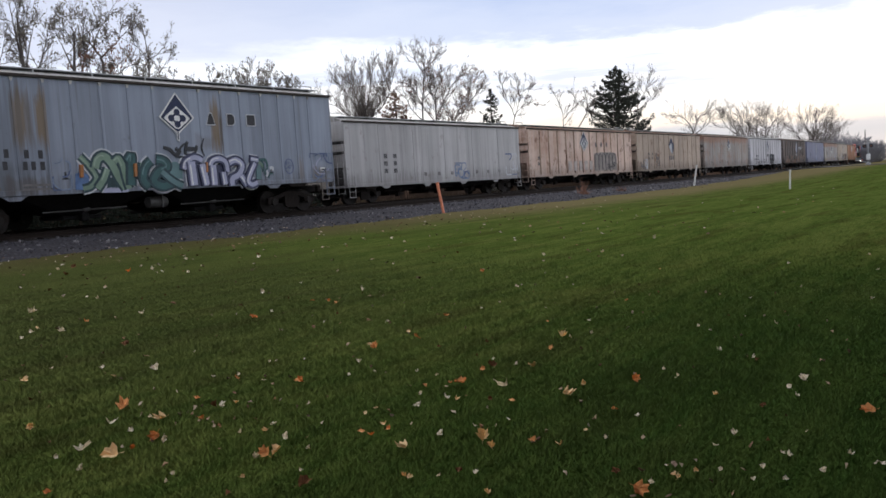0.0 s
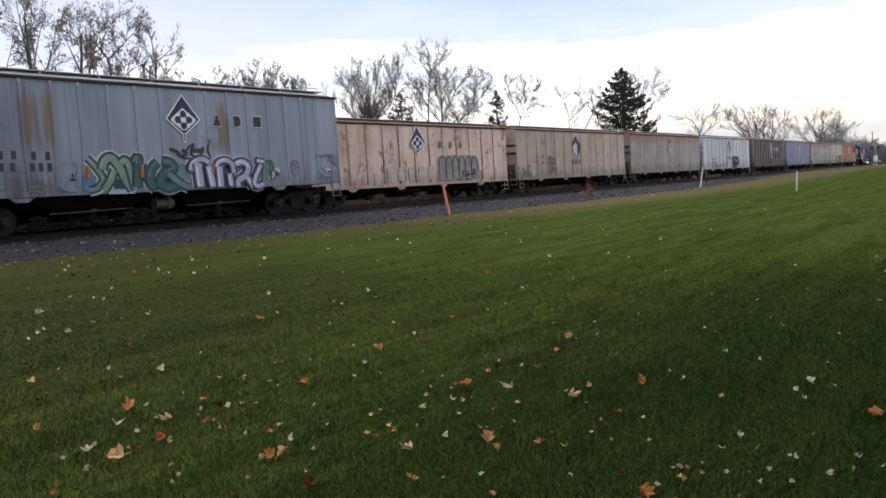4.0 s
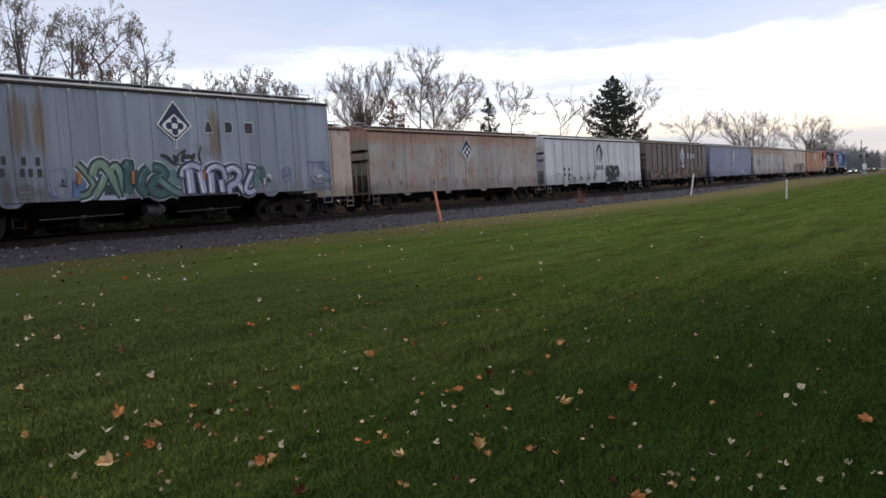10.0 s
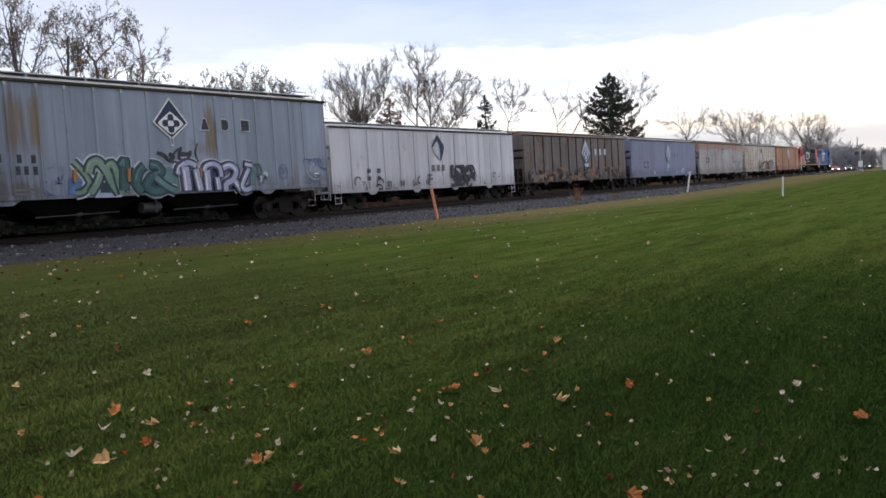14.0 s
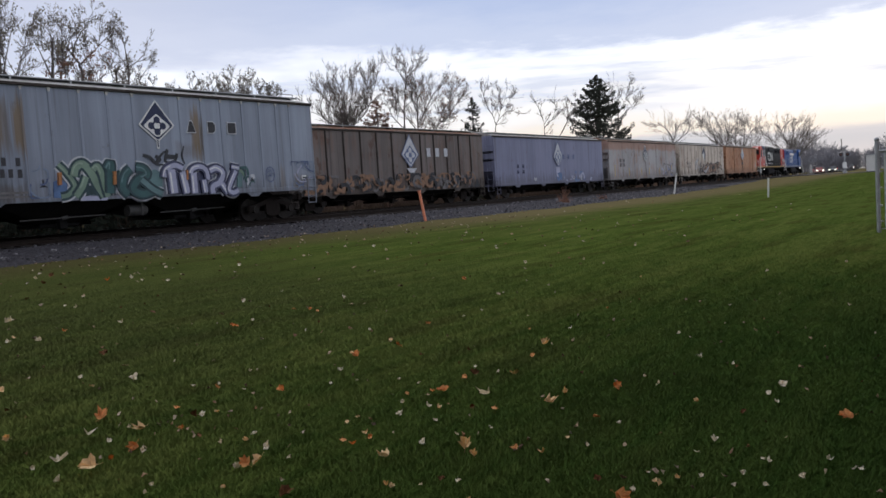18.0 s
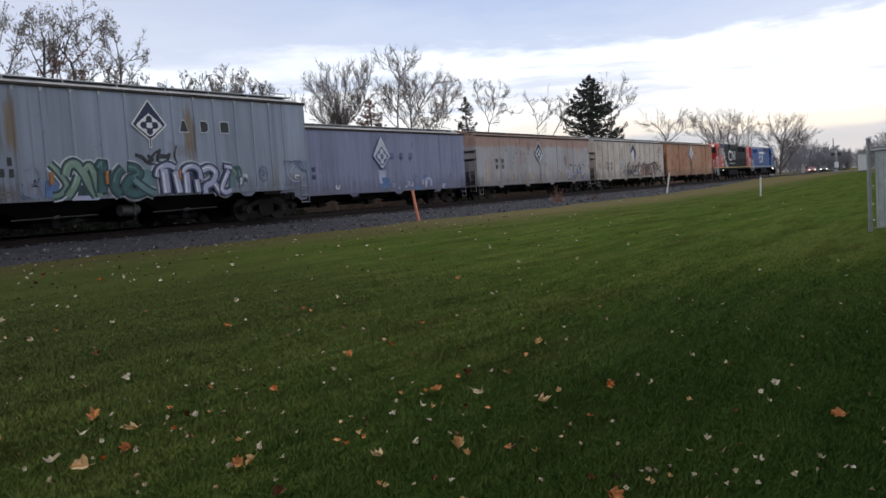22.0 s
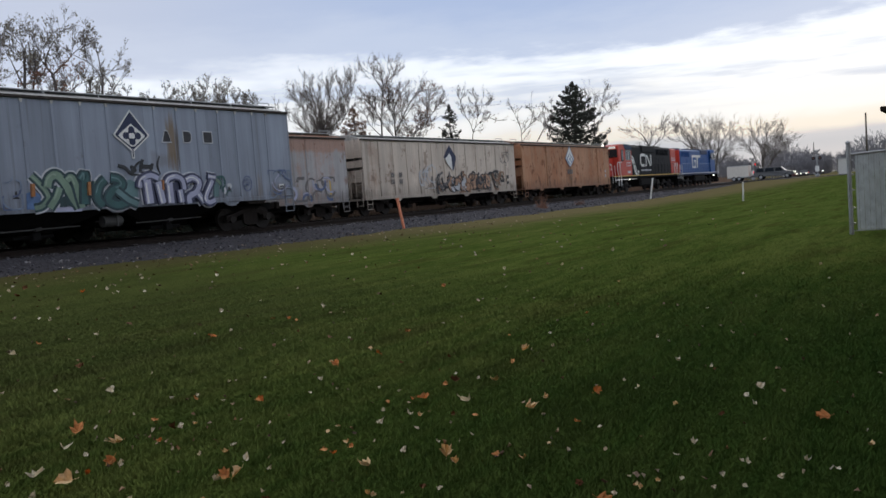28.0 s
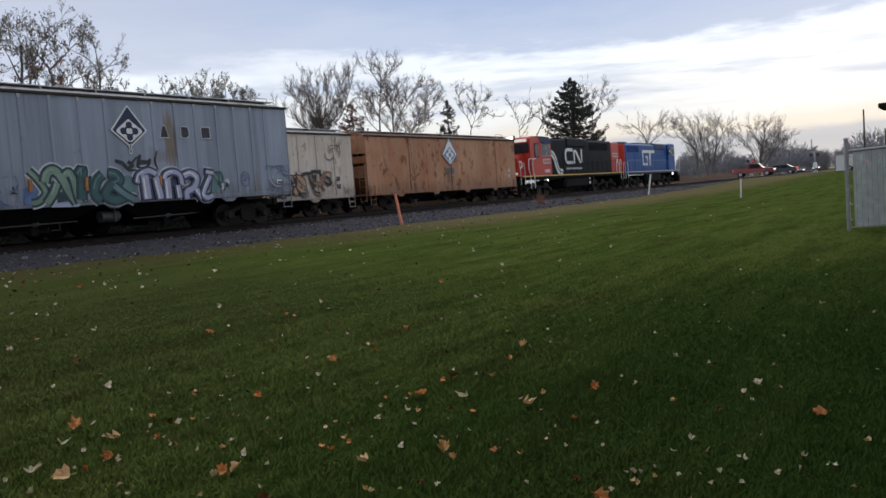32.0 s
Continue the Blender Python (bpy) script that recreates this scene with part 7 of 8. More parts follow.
def equipment():
    """The pumping gear inside the fence: a roofed frame with a black cable and a yellow box."""
    x, y = 21.25, 1.78
    e = thing("equipment_stand", pose(x, y, ground_at(x, y)), "galvanised equipment stand with a small roof behind the fence", "utility stand")
    for dx, dy in ((0, 0), (0.0, -0.75), (0.7, 0), (0.7, -0.75)):
        part("leg", boxed(dx - 0.045, dx + 0.045, dy - 0.045, dy + 0.045, -0.08, 2.76), M["galv"], e)
    part("roof", boxed(-0.2, 0.95, -1.0, 0.22, 2.76, 2.88, bevel=0.02), M["brown_iron"], e, "thin dark roof")
    part("crossbar", boxed(-0.03, 0.03, -0.8, 0.05, 0.98, 1.06), M["galv"], e)
    part("box", boxed(0.1, 0.5, -0.55, -0.25, 1.3, 1.7, bevel=0.02), M["yellow"], e, "yellow box")
    bm = bmesh.new()
    pts = [Vector((0.05, -0.52 + 0.16 * math.cos(a * 0.4), 1.55 + 0.75 * math.sin(a * 0.4))) for a in range(9)]
    for a, b in zip(pts, pts[1:]):
        rod(bm, a, b, 0.03, 8)
    part("cable_loop", bm, M["rubber"], e, "thick black cable loop")
    return e


equipment()


# ---- the level crossing, the road and the buildings beyond ----
CROSS = 122.0


def road():
    verts, faces = [], []
    offs = [-70, -40, -20, -12, -7, -4, -2, 0, 2, 4.3, 6.3, 9, 12, 20, 40, 80, 140]
    for o in offs:
        for ds in (-4.2, 4.2):
            p, _ = on_line(CROSS + ds, SIDING + o)
            z = 0.012 if -3.5 < o < 8 else max(lawn_height(CROSS, o) + 0.05, -0.12 - 0.001 * abs(o))
            verts.append((p.x, p.y, z))
    for i in range(len(offs) - 1):
        faces.append((2 * i, 2 * i + 1, 2 * i + 3, 2 * i + 2))
    r = part("road", (verts, faces), M["asphalt"])
    mod = r.modifiers.new("depth", "SOLIDIFY")
    mod.thickness, mod.offset = 0.25, -1
    tagged(r, "asphalt road over the level crossing", "road", kind="structure")


road()


def crossing_signal(x, y, label, z=None, lit=False):
    s = thing("crossing_signal", pose(x, y, ground_at(x, y) if z is None else z), label, "crossing signal", "level crossing signals")
    part("mast", rodded((0, 0, -0.5), (0, 0, 3.8), 0.075, 12), M["galv"], s)
    part("base", boxed(-0.25, 0.25, -0.25, 0.25, -0.5, 0.35, bevel=0.03), M["galv"], s)
    for k in (-1, 1):
        bm = bmesh.new()
        bmesh.ops.create_cube(bm, size=1, matrix=Matrix.Translation((-0.1 - 0.01 * k, 0, 3.35)) @ Matrix.Rotation(k * 0.785, 4, "X") @ Matrix.Diagonal((0.03, 1.25, 0.22, 1)))
        part("crossbuck_board", bm, M["worn_board"], s)
    part("lamp_bar", boxed(-0.12, -0.04, -0.5, 0.5, 2.55, 2.63), M["galv"], s)
    for dy in (-0.42, 0.42):
        back = part("lamp_backing", rodded((-0.14, dy, 2.6), (-0.10, dy, 2.6), 0.26, 18), M["stencil"], s)
        part("lamp", rodded((-0.17, dy, 2.6), (-0.14, dy, 2.6), 0.10, 14), M["red_lamp"] if lit and dy < 0 else M["brick_red"], back)
    part("gate_box", boxed(-0.3, 0.3, -0.22, 0.22, 0.7, 1.5, bevel=0.03), M["white"], s)
    return s


crossing_signal(124.0, 19.9, "crossing signal mast with crossbuck beside the road")
crossing_signal(150.0, 34.6, "crossing signal mast with crossbuck beyond the tracks", z=0.1, lit=True)


def bungalow():
    z = ground_at(121.0, 16.1)
    b = thing("signal_bungalow", pose(121.0, 16.1, z), "small white metal signal bungalow beside the crossing", "signal cabinet")
    part("body", boxed(-1.0, 1.0, -0.55, 0.55, 0.1, 2.2, bevel=0.02), M["siding"], b)
    part("roof", boxed(-1.1, 1.1, -0.65, 0.65, 2.2, 2.3, bevel=0.03), M["galv"], b)
    part("door", boxed(-1.03, -1.0, -0.4, 0.4, 0.2, 2.0), M["siding"], b)
    part("footing", boxed(-1.0, 1.0, -0.55, 0.55, -0.4, 0.1), M["asphalt"], b)


bungalow()


def house(x, y, w, d, h, roof, mat, label, turn=0):
    z = ground_at(x, y)
    b = thing("house", pose(x, y, z, 0, 0, turn), label, "house")
    part("wall", boxed(-w / 2, w / 2, -d / 2, d / 2, -0.3, h), mat, b)
    part("roof", slab([(-w / 2 - 0.4, h), (w / 2 + 0.4, h), (0, h + roof)], -d / 2 - 0.4, d / 2 + 0.4), M["shingle"], b)
    for k in range(int(d / 3)):
        yy = -d / 2 + 1.5 + k * 3
        wd = part("window", boxed(-w / 2 - 0.05, -w / 2 - 0.01, yy - 0.5, yy + 0.5, 0.9, 2.1), M["white"], b)
        part("pane", boxed(-w / 2 - 0.07, -w / 2 - 0.05, yy - 0.42, yy + 0.42, 0.98, 2.02), M["glass"], wd)
    return b


house(262, 47.0, 10, 9, 3.0, 1.6, M["siding"], "distant pale house with a grey roof beyond the road", 10)
house(250, 24.0, 10, 14, 3.4, 2.4, M["siding"], "distant low white house behind the road", 5)


def utility_pole(x, y, h, label):
    z = ground_at(x, y)
    p = thing("utility_pole", pose(x, y, z), label, "utility pole", "utility poles")
    part("pole", rodded((0, 0, -0.5), (0, 0, h), 0.17, 10, 0.11), M["pole"], p)
    return p


utility_pole(139.2, 15.2, 9.2, "bare wooden utility pole beyond the lawn")
utility_pole(150.0, 13.3, 6.4, "shorter wooden utility pole with cross-arms")
utility_pole(258.0, 42.1, 9.5, "distant wooden utility pole")


# ---- road traffic ----


def car_wheels(parent, xs, half, r):
    for x in xs:
        for side in (-1, 1):
            t = part("wheel", rodded((x, side * half, r), (x, side * (half - 0.2), r), r, 18), M["rubber"], parent)
            part("rim", rodded((x, side * (half + 0.012), r), (x, side * (half - 0.02), r), r * 0.62, 14), M["galv"], t)


def vehicle(name, outline, half, mat, windows, wheels, label, category, lamp=None, tail=None, r=0.36):
    """A car in side outline (x forwards, z up), its flanks drawn in at the windows."""
    v = thing(name, Matrix.Identity(4), label, category)
    bm = slab(outline, -half, half)
    top = max(z for _, z in outline)
    for q in bm.verts:
        if q.co.z > top * 0.62:
            q.co.y *= 0.84
    bmesh.ops.bevel(bm, geom=bm.edges[:], offset=0.04, segments=1, affect="EDGES")
    part("body", bm, mat, v)
    for x0, x1, z0, z1 in windows:
        for side in (-1, 1):
            k = half * 0.9
            bm = slab([(x0, z0), (x1, z0), (x1 - 0.12, z1), (x0 + 0.12, z1)], *sorted((side * (k - 0.05), side * (k + 0.03))))
            part("side_window", bm, M["glass"], v)
    car_wheels(v, wheels, half, r)
    xs = [x for x, _ in outline]
    if lamp:
        for side in (-0.7, 0.7):
            part("headlamp", boxed(max(xs) - 0.1, max(xs) + 0.02, side * half - 0.13, side * half + 0.13, lamp - 0.08, lamp + 0.08), M["headlight"], v, "lit headlamp")
    if tail:
        for side in (-0.8, 0.8):
            part("tail_lamp", boxed(min(xs) - 0.02, min(xs) + 0.05, side * half - 0.09, side * half + 0.09, tail - 0.12, tail + 0.12), M["red_lamp"], v, "lit tail lamp")
    return v


VAN = [(-2.75, 0.42), (2.7, 0.42), (2.75, 0.90), (1.60, 1.10), (0.95, 1.66), (-2.50, 1.70), (-2.75, 1.08)]
PICKUP = [(-2.85, 0.5), (2.8, 0.5), (2.85, 1.05), (1.4, 1.18), (0.75, 1.85), (-0.65, 1.87), (-0.85, 1.22), (-2.85, 1.2)]
SEDAN = [(-2.35, 0.35), (2.3, 0.35), (2.35, 0.72), (1.2, 0.95), (0.45, 1.42), (-1.05, 1.42), (-1.75, 1.02), (-2.35, 0.98)]
van = vehicle("van", VAN, 0.98, M["van_grey"], [(0.2, 1.2, 1.1, 1.55), (-1.2, 0.08, 1.1, 1.58), (-2.4, -1.32, 1.1, 1.58)], (-1.75, 1.8), "dark grey van with lit headlamps towing a trailer", "van", 0.85, 1.1)
pick = vehicle("pickup_truck", PICKUP, 0.98, M["car_red"], [(-0.5, 0.95, 1.22, 1.75)], (-1.8, 1.85), "dark red pickup truck driving over the crossing", "pickup truck", 0.9, 1.0, 0.4)
sed = vehicle("car", SEDAN, 0.88, M["car_dark"], [(-1.1, -0.1, 0.98, 1.34), (0.0, 0.95, 0.98, 1.34)], (-1.45, 1.45), "dark sedan with lit headlamps on the road", "car", 0.68, 0.85, 0.33)
suv = vehicle("car", [(x, z * 1.12) for x, z in SEDAN], 0.9, M["van_grey"], [(-1.1, -0.1, 1.1, 1.5), (0.0, 0.95, 1.1, 1.5)], (-1.45, 1.45), "grey car with lit headlamps on the road", "car", 0.75, 0.9, 0.35)

black_car = vehicle("car", SEDAN, 0.88, M["car_dark"], [(-1.1, -0.1, 0.98, 1.34), (0.0, 0.95, 0.98, 1.34)], (-1.45, 1.45), "black sedan driving over the crossing", "car", 0.68, 0.85, 0.33)
red_car = vehicle("car", SEDAN, 0.88, M["car_red"], [(-1.1, -0.1, 0.98, 1.34), (0.0, 0.95, 0.98, 1.34)], (-1.45, 1.45), "red sedan with lit headlamps waiting on the road", "car", 0.68, 0.85, 0.33)
red_car.matrix_basis = pose(196.5, 36.9, ground_at(196.5, 36.9) + 0.02, 0, 0, 200)


def trailer():
    t = thing("cargo_trailer", Matrix.Identity(4), "enclosed cream cargo trailer with two axles", "trailer")
    part("body", boxed(-1.55, 1.55, -0.95, 0.95, 0.55, 2.25, bevel=0.06), M["trailer"], t)
    part("rub_rail", boxed(-1.57, 1.57, -0.97, 0.97, 0.48, 0.58), M["galv"], t)
    part("drawbar", rodded((1.5, 0, 0.5), (2.4, 0, 0.5), 0.06, 8), M["black_iron"], t)
    car_wheels(t, (-0.62, 0.12), 0.98, 0.34)
    part("roof_trim", boxed(-1.56, 1.56, -0.96, 0.96, 2.2, 2.28), M["galv"], t)
    return t


cargo = trailer()


# ---- fallen leaves ----
def leaf_mesh(seed, mat):
    """A dry, curled maple leaf about 11 cm across."""
    rng = random.Random(seed)
    spikes = [(0, 1.0), (20, 0.72), (40, 0.90), (64, 0.60), (90, 0.78), (130, 0.50), (172, 0.40), (188, 0.40), (230, 0.50), (270, 0.78), (296, 0.60), (320, 0.90), (340, 0.72)]
    bm = bmesh.new()
    mid = bm.verts.new((0, 0, 0.004))
    ring = []
    curl, fold = rng.uniform(0.5, 2.4), rng.uniform(-0.7, 0.9)
    for a, r in spikes:
        c = radians(a)
        r *= 0.062 * rng.uniform(0.88, 1.1)
        x, y = math.sin(c) * r, math.cos(c) * r
        ring.append(bm.verts.new((x, y, 0.006 + curl * 6 * (x * x + y * y) * rng.uniform(0.3, 1.8) + fold * abs(x) * 0.8 + rng.gauss(0, 0.005))))
    for i in range(len(ring)):
        bm.faces.new((mid, ring[(i + 1) % len(ring)], ring[i]))
    stem = [bm.verts.new(p) for p in ((0.0015, -0.012, 0.004), (-0.0015, -0.012, 0.004), (-0.001, -0.055, 0.014), (0.001, -0.055, 0.014))]
    bm.faces.new(stem)
    bmesh.ops.solidify(bm, geom=bm.faces[:], thickness=0.0012)
    me = bpy.data.meshes.new("fallen_leaf")
    bm.normal_update()
    bm.to_mesh(me)
    bm.free()
    me.materials.append(mat)
    return me


LEAF_LABELS = ["pale yellow fallen maple leaf curled on the grass", "orange fallen maple leaf lying on the grass", "buff dry fallen maple leaf on the grass", "brown shrivelled fallen leaf in the grass"]
LEAF_MESHES = [[leaf_mesh(i * 7 + j, LEAF_TONES[i]) for j in range(7)] for i in range(4)]


def leaf_at(x, y, tone, size, rng):
    o = new("fallen_leaf", rng.choice(LEAF_MESHES[tone]))
    o.matrix_basis = Matrix.Translation((x, y, ground_at(x, y) + 0.030 + 0.018 * size)) @ Matrix.Rotation(math.atan2(y, x) - 1.57, 4, "Z") @ Euler((rng.gauss(0.38, 0.40), rng.gauss(0, 0.30), 0)).to_matrix().to_4x4() @ Euler((0, 0, rng.uniform(0, 6.28))).to_matrix().to_4x4() @ Matrix.Scale(size, 4)
    return tagged(o, LEAF_LABELS[tone], "fallen leaf", "fallen leaves on the lawn")


def lawn_leaves():
    rng = random.Random(2)
    # the leaves that lie singly on the lawn: x, y, tone, size
    near = [(4.91, 10.57, 2, 0.7), (4.41, 8.78, 2, 0.6), (4.2, 9.06, 2, 0.6), (4.01, 8.88, 2, 0.4), (3.69, 6.71, 2, 0.4), (3.93, 6.27, 2, 0.6), (4.02, 5.57, 2, 0.4), (3.07, 5.35, 1, 0.9), (2.83, 6.21, 3, 0.4), (2.5, 5.54, 0, 0.5), (3.08, 4.87, 0, 0.7), (3.07, 5.01, 2, 0.3), (2.81, 5.09, 2, 0.6), (3.5, 4.8, 2, 0.5), (3.46, 4.82, 3, 0.6), (3.26, 4.69, 1, 0.4), (3.54, 5.13, 1, 0.5), (2.85, 4.61, 1, 0.6), (2.82, 4.49, 2, 0.4), (2.43, 4.73, 2, 0.9), (2.48, 4.48, 0, 0.9), (2.65, 4.55, 1, 0.3), (2.26, 4.47, 2, 0.4)]
    near += [(2.52, 3.94, 2, 0.3), (2.43, 3.87, 2, 0.3), (1.98, 4.27, 1, 0.5), (5.55, 9.02, 2, 0.7), (6.14, 11.39, 2, 0.5), (6.07, 10.99, 2, 0.5), (4.89, 9.15, 1, 0.6), (8.35, 13.91, 1, 1), (3.06, 6.83, 0, 0.6), (4.5, 6.49, 2, 0.4), (4.34, 7.44, 3, 0.8), (2.31, 4.83, 2, 0.3), (2.82, 4.86, 2, 0.4)]
    near += [(6.01, 7.46, 1, 1), (7.25, 7.77, 1, 0.7), (7.31, 7.38, 1, 0.5), (8.5, 9.33, 2, 0.5), (7.53, 9.1, 2, 0.6), (6.43, 7.63, 2, 0.4), (6.58, 5.87, 2, 0.4), (6.3, 5.33, 0, 0.5), (6.05, 5.02, 1, 0.7), (5.52, 5.1, 1, 0.7), (4.61, 5.55, 2, 0.3), (4.65, 4.62, 2, 0.3), (4.84, 4.49, 2, 0.3), (4.27, 4.78, 1, 0.6), (3.63, 4.77, 0, 0.4), (4.18, 5.45, 2, 0.3), (4.07, 5.33, 1, 0.5), (4.06, 3.79, 0, 0.4), (3.95, 3.78, 0, 0.3), (3.41, 4.13, 2, 0.5), (3.31, 4.07, 0, 0.5), (3.29, 3.87, 2, 0.5), (3.01, 3.73, 1, 0.6)]
    near += [(3.1, 3.71, 0, 0.7), (2.95, 3.75, 2, 0.5), (3.64, 3.54, 1, 0.5), (3.6, 3.42, 1, 0.5), (3.83, 3.5, 0, 0.4), (3.52, 3.07, 0, 0.6), (3.2, 2.78, 0, 0.4), (3.2, 2.81, 0, 0.3), (4.53, 3.77, 2, 0.3), (4.26, 3.58, 2, 0.5), (4.73, 3.88, 1, 0.4), (3.86, 3.07, 2, 0.4), (2.71, 3.57, 0, 0.3), (2.79, 3.17, 3, 0.7), (3.23, 3.6, 2, 0.3), (2.95, 3.36, 2, 0.3), (7.17, 5.49, 1, 0.6), (7.34, 7.56, 1, 0.5), (8.24, 7.79, 2, 0.6), (5.02, 4.2, 2, 0.3), (5.02, 3.98, 2, 0.3), (3.2, 4.21, 2, 0.3), (3.3, 2.65, 2, 0.3)]
    near += [(4.88, 3.66, 1, 1.1), (4.86, 3.73, 1, 0.4), (4.52, 3.42, 0, 0.4), (4.51, 3.5, 2, 0.5), (4.97, 3.29, 2, 0.8), (4.73, 3.08, 1, 0.5), (5.72, 3.9, 2, 0.3), (5.44, 3.72, 3, 0.7), (5.61, 3.43, 0, 0.7), (6.76, 3.78, 0, 0.8), (6.33, 3.67, 1, 0.5), (6.84, 3.73, 2, 0.3), (5.01, 2.8, 0, 0.7), (5.36, 2.84, 0, 0.5), (4.87, 2.36, 1, 0.5), (4.83, 2.18, 2, 0.3), (4.4, 2.33, 0, 0.3), (3.91, 2.77, 0, 0.7), (3.83, 2.66, 0, 0.5), (4.06, 2.51, 1, 0.5), (4.06, 2.32, 0, 0.5), (4.33, 2.86, 2, 0.3), (4.12, 2.98, 2, 0.3)]
    near += [(3.42, 2.61, 3, 0.5), (3.44, 2.5, 2, 0.4), (3.24, 2.29, 0, 0.4), (3.68, 1.67, 1, 0.7), (3.83, 1.66, 2, 0.3), (4.08, 1.67, 2, 0.3), (5.71, 2.57, 1, 0.6), (6.08, 2.49, 2, 0.3), (10.78, 7.47, 1, 0.6), (7.75, 5.41, 2, 0.4), (8.21, 5.44, 2, 0.3), (8.11, 4.73, 2, 0.4), (7.44, 4.33, 1, 0.3), (7.68, 3.96, 2, 0.4), (8.98, 4.11, 1, 0.5), (10.5, 5.73, 2, 0.4), (4.34, 2.16, 2, 0.3), (7.05, 3.62, 2, 0.4)]
    near += [(7.88, 2.84, 2, 0.3), (8.38, 2.21, 2, 0.4), (9.78, 2.88, 2, 0.4), (10.23, 1.64, 2, 0.5), (6.8, 1.99, 2, 0.4), (6.75, 1.94, 3, 0.4), (5.9, 2.31, 2, 0.5), (5.58, 1.89, 0, 0.4), (6.28, 1.47, 2, 0.6), (6.02, 1.51, 2, 0.4), (5.8, 1.4, 2, 0.3), (5.49, 1.55, 3, 0.4), (5.62, 0.92, 1, 0.9), (4.78, 1.52, 2, 0.4), (4.61, 1.21, 2, 0.3), (4.59, 1.16, 2, 0.3), (4.75, 0.88, 2, 0.4), (4.68, 0.75, 2, 0.3), (4.69, 0.72, 2, 0.3), (3.99, 1.6, 0, 0.3), (3.95, 1.56, 0, 0.3), (4.09, 1.51, 0, 0.3), (4.17, 1.41, 2, 0.3)]
    near += [(4.13, 1.23, 2, 0.3), (4.23, 1.1, 2, 0.3), (4.35, 1.24, 2, 0.3), (4.43, 0.96, 2, 0.3), (4.54, 1.55, 2, 0.3), (6.93, 2.31, 2, 0.5)]
    near += [(11.77, 14.3, 3, 0.8), (11.35, 13.74, 2, 0.7), (13.46, 13.74, 2, 0.7), (15.89, 13.81, 2, 0.6), (15.13, 12.74, 2, 0.6), (11.13, 9.68, 2, 0.5), (10.38, 14.98, 2, 0.6), (9.69, 13.5, 2, 0.5), (8.88, 13.96, 2, 0.6), (8.7, 13.31, 2, 0.6), (8.91, 12.82, 2, 0.6), (7.56, 14.72, 3, 0.9), (7.98, 15.82, 2, 0.7), (8.39, 16.02, 3, 0.9), (13.13, 7.64, 2, 0.6), (13.73, 6.72, 2, 0.6), (16.62, 6.89, 2, 0.6), (13.11, 3.24, 2, 0.5), (14.54, 2.35, 2, 0.5), (12.84, 1.97, 2, 0.4)]
    for x, y, tone, size in near:
        leaf_at(x * 0.966, y * 0.966, tone, 0.03 + min(0.9, size) * rng.uniform(1.05, 1.25) * (0.86 if size < 0.55 else 1.05), rng)
    n = 0
    while n < 26:
        a, d = radians(rng.uniform(2, 72)), rng.uniform(2.6, 13)
        x, y = d * math.cos(a), d * math.sin(a)
        if rng.random() > 0.35 + 0.65 * smooth(15, 45, math.degrees(a)):
            continue
        leaf_at(x, y, rng.choice((0, 1, 2, 2, 3, 3, 3)), rng.uniform(0.3, 0.55), rng)
        n += 1
    # the countless small ones further out
    verts, faces = [], []
    for i in range(2600):
        s, o = rng.uniform(-6, 60), -rng.uniform(4.6, 19)
        if rng.random() > (0.25 + 0.75 * smooth(16, 7, -o)) * (1 - 0.93 * smooth(18, 36, s)):
            continue
        p, _ = on_line(s, SIDING + o)
        z = max(lawn_height(s, o), bed_height(s, o) if o > -6 else -9) + 0.035
        r, c = rng.uniform(0.02, 0.05), rng.uniform(0, 6.28)
        k = len(verts)
        for j in range(5):
            q = c + j * 1.2566
            verts.append((p.x + math.cos(q) * r * rng.uniform(0.5, 1.2), p.y + math.sin(q) * r * rng.uniform(0.5, 1.2), z + rng.uniform(-0.012, 0.035)))
        faces.append(tuple(range(k, k + 5)))
    # curled crumbs of leaf among the near grass, thickest round one bare patch
    for i in range(250):
        if i < 26:
            x, y = rng.gauss(3.35, 0.30), rng.gauss(4.7, 0.28)
        else:
            a, d = radians(rng.uniform(0, 72)), rng.uniform(2.4, 11)
            x, y = d * math.cos(a), d * math.sin(a)
        z = ground_at(x, y) + 0.026
        r, c = rng.uniform(0.007, 0.021), rng.uniform(0, 6.28)
        k = len(verts)
        for j in range(5):
            q = c + j * 1.2566
            verts.append((x + math.cos(q) * r * rng.uniform(0.5, 1.3), y + math.sin(q) * r * rng.uniform(0.5, 1.3), z + rng.uniform(-0.012, 0.022)))
        faces.append(tuple(range(k, k + 5)))
    tagged(part("leaf_litter", (verts, faces), M["leaf_bits"]), "small dry leaves scattered over the lawn", "leaf litter", kind="stuff")


lawn_leaves()


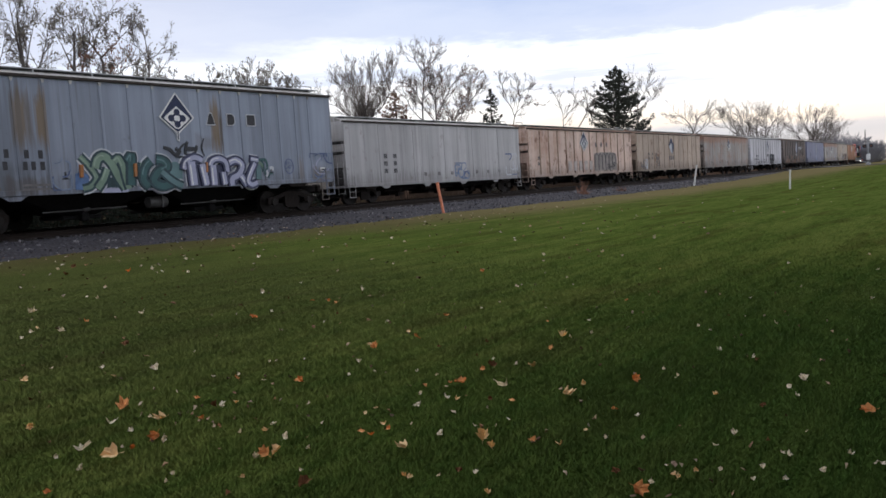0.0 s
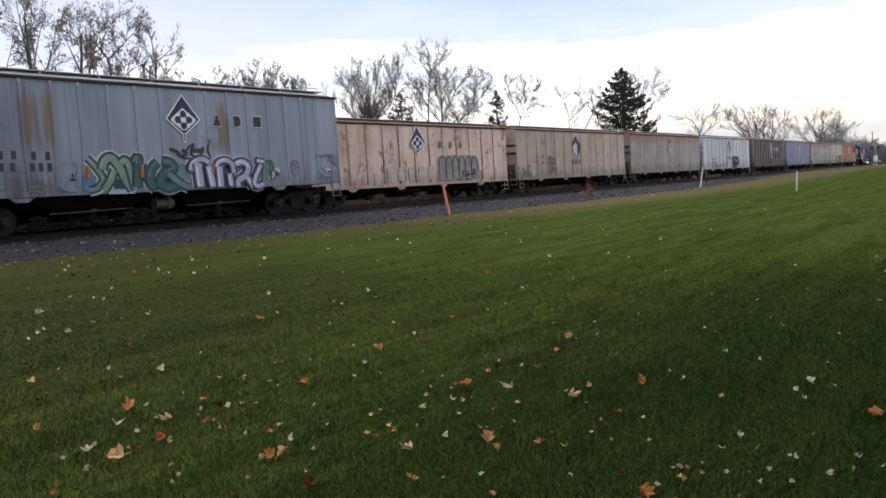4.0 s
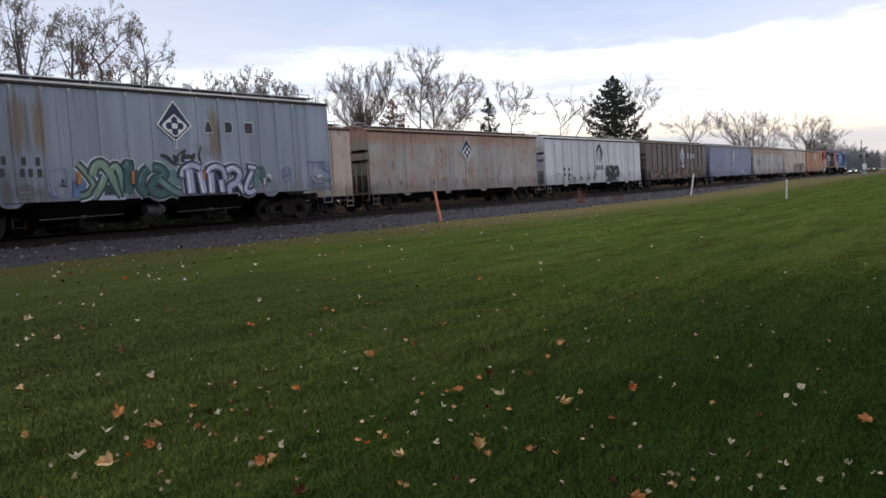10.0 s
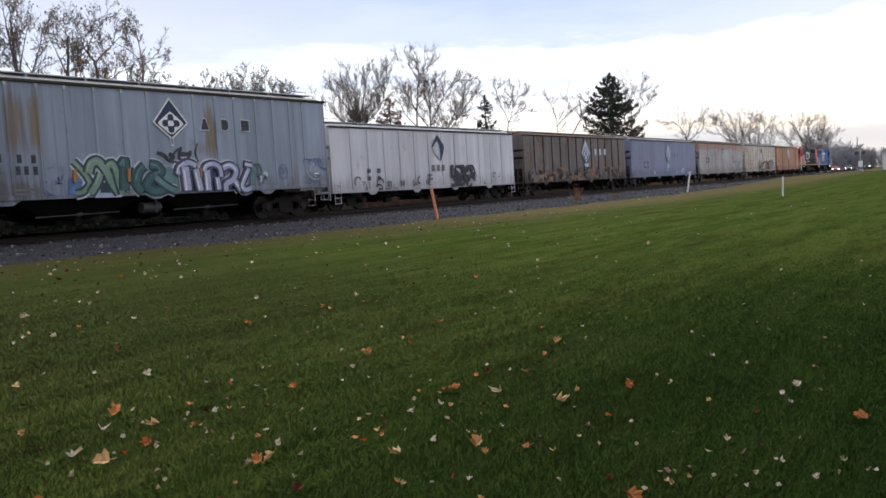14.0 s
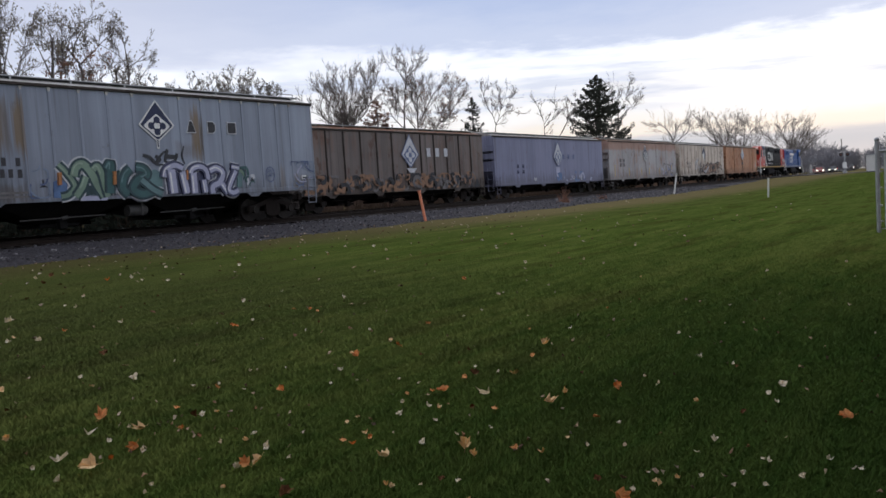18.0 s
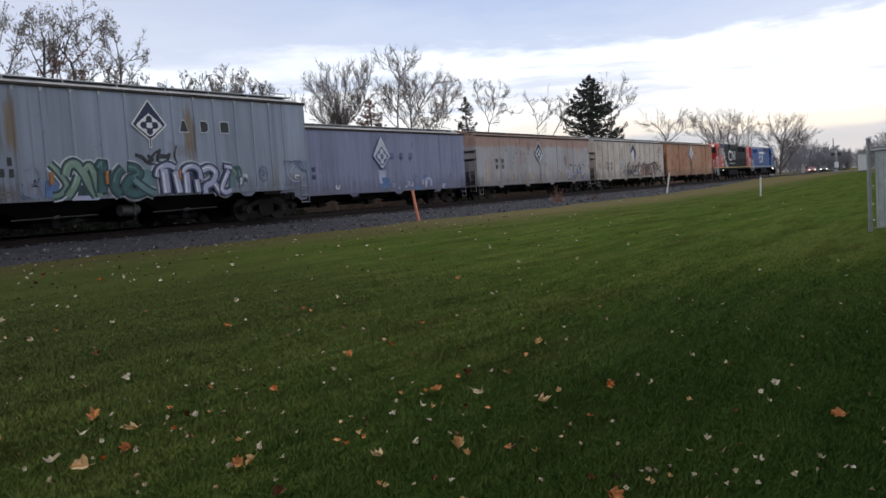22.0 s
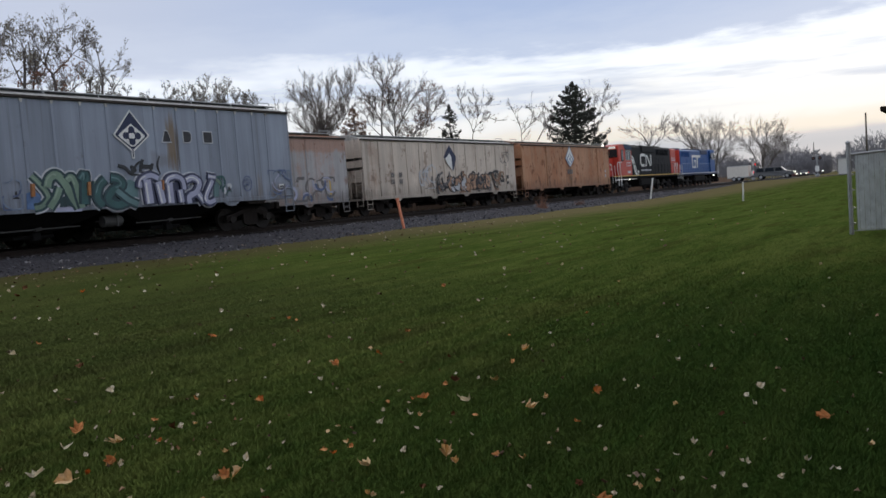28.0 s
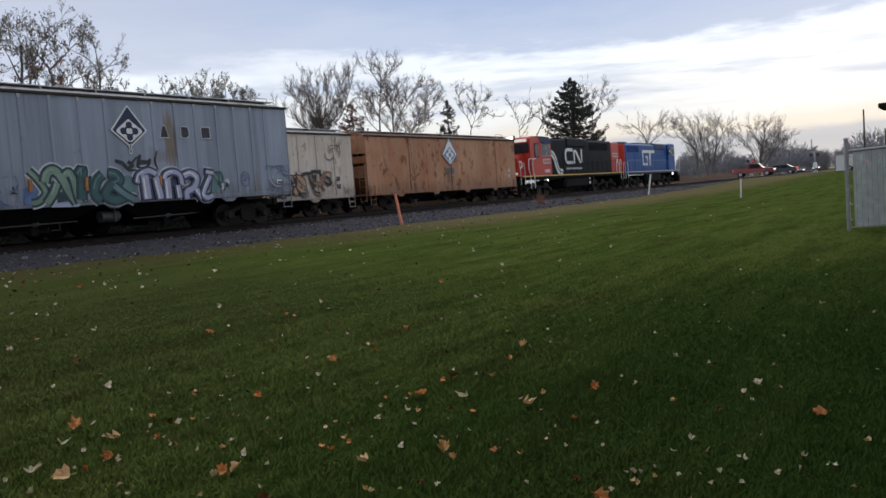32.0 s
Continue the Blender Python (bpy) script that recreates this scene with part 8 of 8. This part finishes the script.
# ---- turf ----
def turf(name, count, d0, d1, seed):
    """Blades, as dense to the eye far off as near by, fading out into the turf's own sheet."""
    rng = np.random.default_rng(seed)
    d = d0 * (d1 / d0) ** rng.uniform(0, 1, count)
    bearing = rng.uniform(-26, 96, count)
    a = np.radians(bearing)
    x, y = d * np.cos(a), d * np.sin(a)
    size = 0.023 + 0.0013 * d
    gx, gy = np.linspace(-6, 34, 81), np.linspace(-17, 36, 107)
    grid = np.array([[ground_at(px, py) for py in gy] for px in gx])
    ix, iy = (x - gx[0]) / (gx[1] - gx[0]), (y - gy[0]) / (gy[1] - gy[0])
    i0, j0 = ix.astype(int), iy.astype(int)
    fx, fy = ix - i0, iy - j0
    z = grid[i0, j0] * (1 - fx) * (1 - fy) + grid[i0 + 1, j0] * fx * (1 - fy) + grid[i0, j0 + 1] * (1 - fx) * fy + grid[i0 + 1, j0 + 1] * fx * fy
    keep = (y < 18.9 + 0.12 * np.sin(x * 0.9)) & (rng.uniform(0, 1, count) < np.clip((d1 - d) / 18.0, 0.0, 1) ** 1.6 * np.clip((d - d0) / 1.6, 0, 1) * np.clip((bearing + 26) / 20, 0, 1) * np.clip((96 - bearing) / 20, 0, 1))
    keep &= ~((x > -8.2) & (x < 19.2) & (y < -1.35))
    x, y, z, d, size = x[keep], y[keep], z[keep], d[keep], size[keep]
    n = len(x)
    # tussocks: the blades stand in patches of their own height
    lump = np.random.default_rng(9).uniform(0, 1, (400, 400))
    ux, uy = x * 3.1 + 40, y * 3.1 + 80
    a0, b0 = ux.astype(int), uy.astype(int)
    fu, fv = ux - a0, uy - b0
    tuft = lump[a0, b0] * (1 - fu) * (1 - fv) + lump[a0 + 1, b0] * fu * (1 - fv) + lump[a0, b0 + 1] * (1 - fu) * fv + lump[a0 + 1, b0 + 1] * fu * fv
    c = rng.uniform(0, 6.28, n)
    w, h = size * rng.uniform(0.10, 0.19, n) * (1 + d / 14), size * rng.uniform(0.5, 1.1, n) * (0.55 + 0.8 * tuft) * np.clip((20 - d) / 12, 0.3, 1)
    lx, ly = rng.normal(0, 0.55, n) * h, rng.normal(0, 0.55, n) * h
    v = np.zeros((n, 3, 3))
    v[:, 0] = np.stack([x - np.cos(c) * w, y - np.sin(c) * w, z - 0.004], 1)
    v[:, 1] = np.stack([x + np.cos(c) * w, y + np.sin(c) * w, z - 0.004], 1)
    v[:, 2] = np.stack([x + lx, y + ly, z + h], 1)
    me = bpy.data.meshes.new(name)
    me.vertices.add(n * 3)
    me.vertices.foreach_set("co", v.ravel())
    me.loops.add(n * 3)
    me.loops.foreach_set("vertex_index", np.arange(n * 3, dtype=np.int32))
    me.polygons.add(n)
    me.polygons.foreach_set("loop_start", np.arange(0, n * 3, 3, dtype=np.int32))
    me.update()
    me.validate()
    me.materials.append(M["blade"])
    tagged(new(name, me), "short green blades of mown grass", "grass", kind="stuff")


turf("grass", 1400000, 1.0, 27.0, 1)


# ---- motion of the train and the traffic ----
def rolled(t):
    """How far the train has rolled towards lower arc length after t seconds: it slows gently."""
    return ((7.284e-06 * t - 1.0432e-03) * t + 2.2916e-02) * t * t + 5.0316 * t


def motions():
    for thing_, mid in TRAIN:
        walk(thing_, [(t, on_line_pose(mid - rolled(t), MAIN)) for t in range(33)])
        for p in thing_.children:
            for w in p.children:
                if w.name.startswith("wheelset"):
                    x, r = w.location.x, w["radius"]
                    walk(w, [(k * 0.1, Matrix.Translation((x, 0, r)) @ Matrix.Rotation(-rolled(k * 0.1) / r, 4, "Y")) for k in range(321)])

    def along(off0, rows, lane=1.6, facing=-90):
        """Poses on the road; rows of seconds and metres towards the lawn side from off0."""
        out = []
        for t, d in rows:
            m = on_line_pose(CROSS + lane, SIDING + off0 - d)
            o = off0 - d
            z = 0.02 if -3.5 < o < 8 else max(lawn_height(CROSS, o) + 0.055, -0.1)
            out.append((t, Matrix.Translation((0, 0, z)) @ m @ pose(0, 0, 0, 0, 0, facing)))
        return out

    start = [(0, 0), (24.8, 0), (26, 5.2), (27, 11.6), (27.5, 13.9), (28.0, 15.5), (29.0, 18.55), (30.0, 21.95), (31.0, 25.95), (31.5, 28.1), (32.0, 30.4)]
    walk(van, along(13.9, start))
    walk(cargo, along(18.8, start))
    walk(pick, along(40.0, [(0, 0), (26.0, 0), (28.0, 5.0), (29.0, 10.5), (30.0, 18.0), (30.6, 23.4), (31.0, 27.6), (31.3, 32.2), (31.6, 36.4), (31.8, 38.1), (32.0, 39.1)]))
    walk(black_car, along(-62.0, [(0, 0), (25.5, 0), (26.5, -3.5), (28.0, -20.0), (30.0, -43.5), (31.0, -53.0), (31.3, -55.7), (31.6, -57.7), (32.0, -59.8)], lane=4.9, facing=90))
    walk(sed, [(t, pose(x, y, ground_at(x, y) + 0.02, 0, 0, 186)) for t, x, y in ((0, 214, 36.5), (20, 206, 35.6), (32, 200, 35.0))])
    walk(suv, [(t, pose(x, y, ground_at(x, y) + 0.02, 0, 0, 186)) for t, x, y in ((0, 236, 36.0), (20, 226, 35.0), (32, 214, 34.0))])


motions()
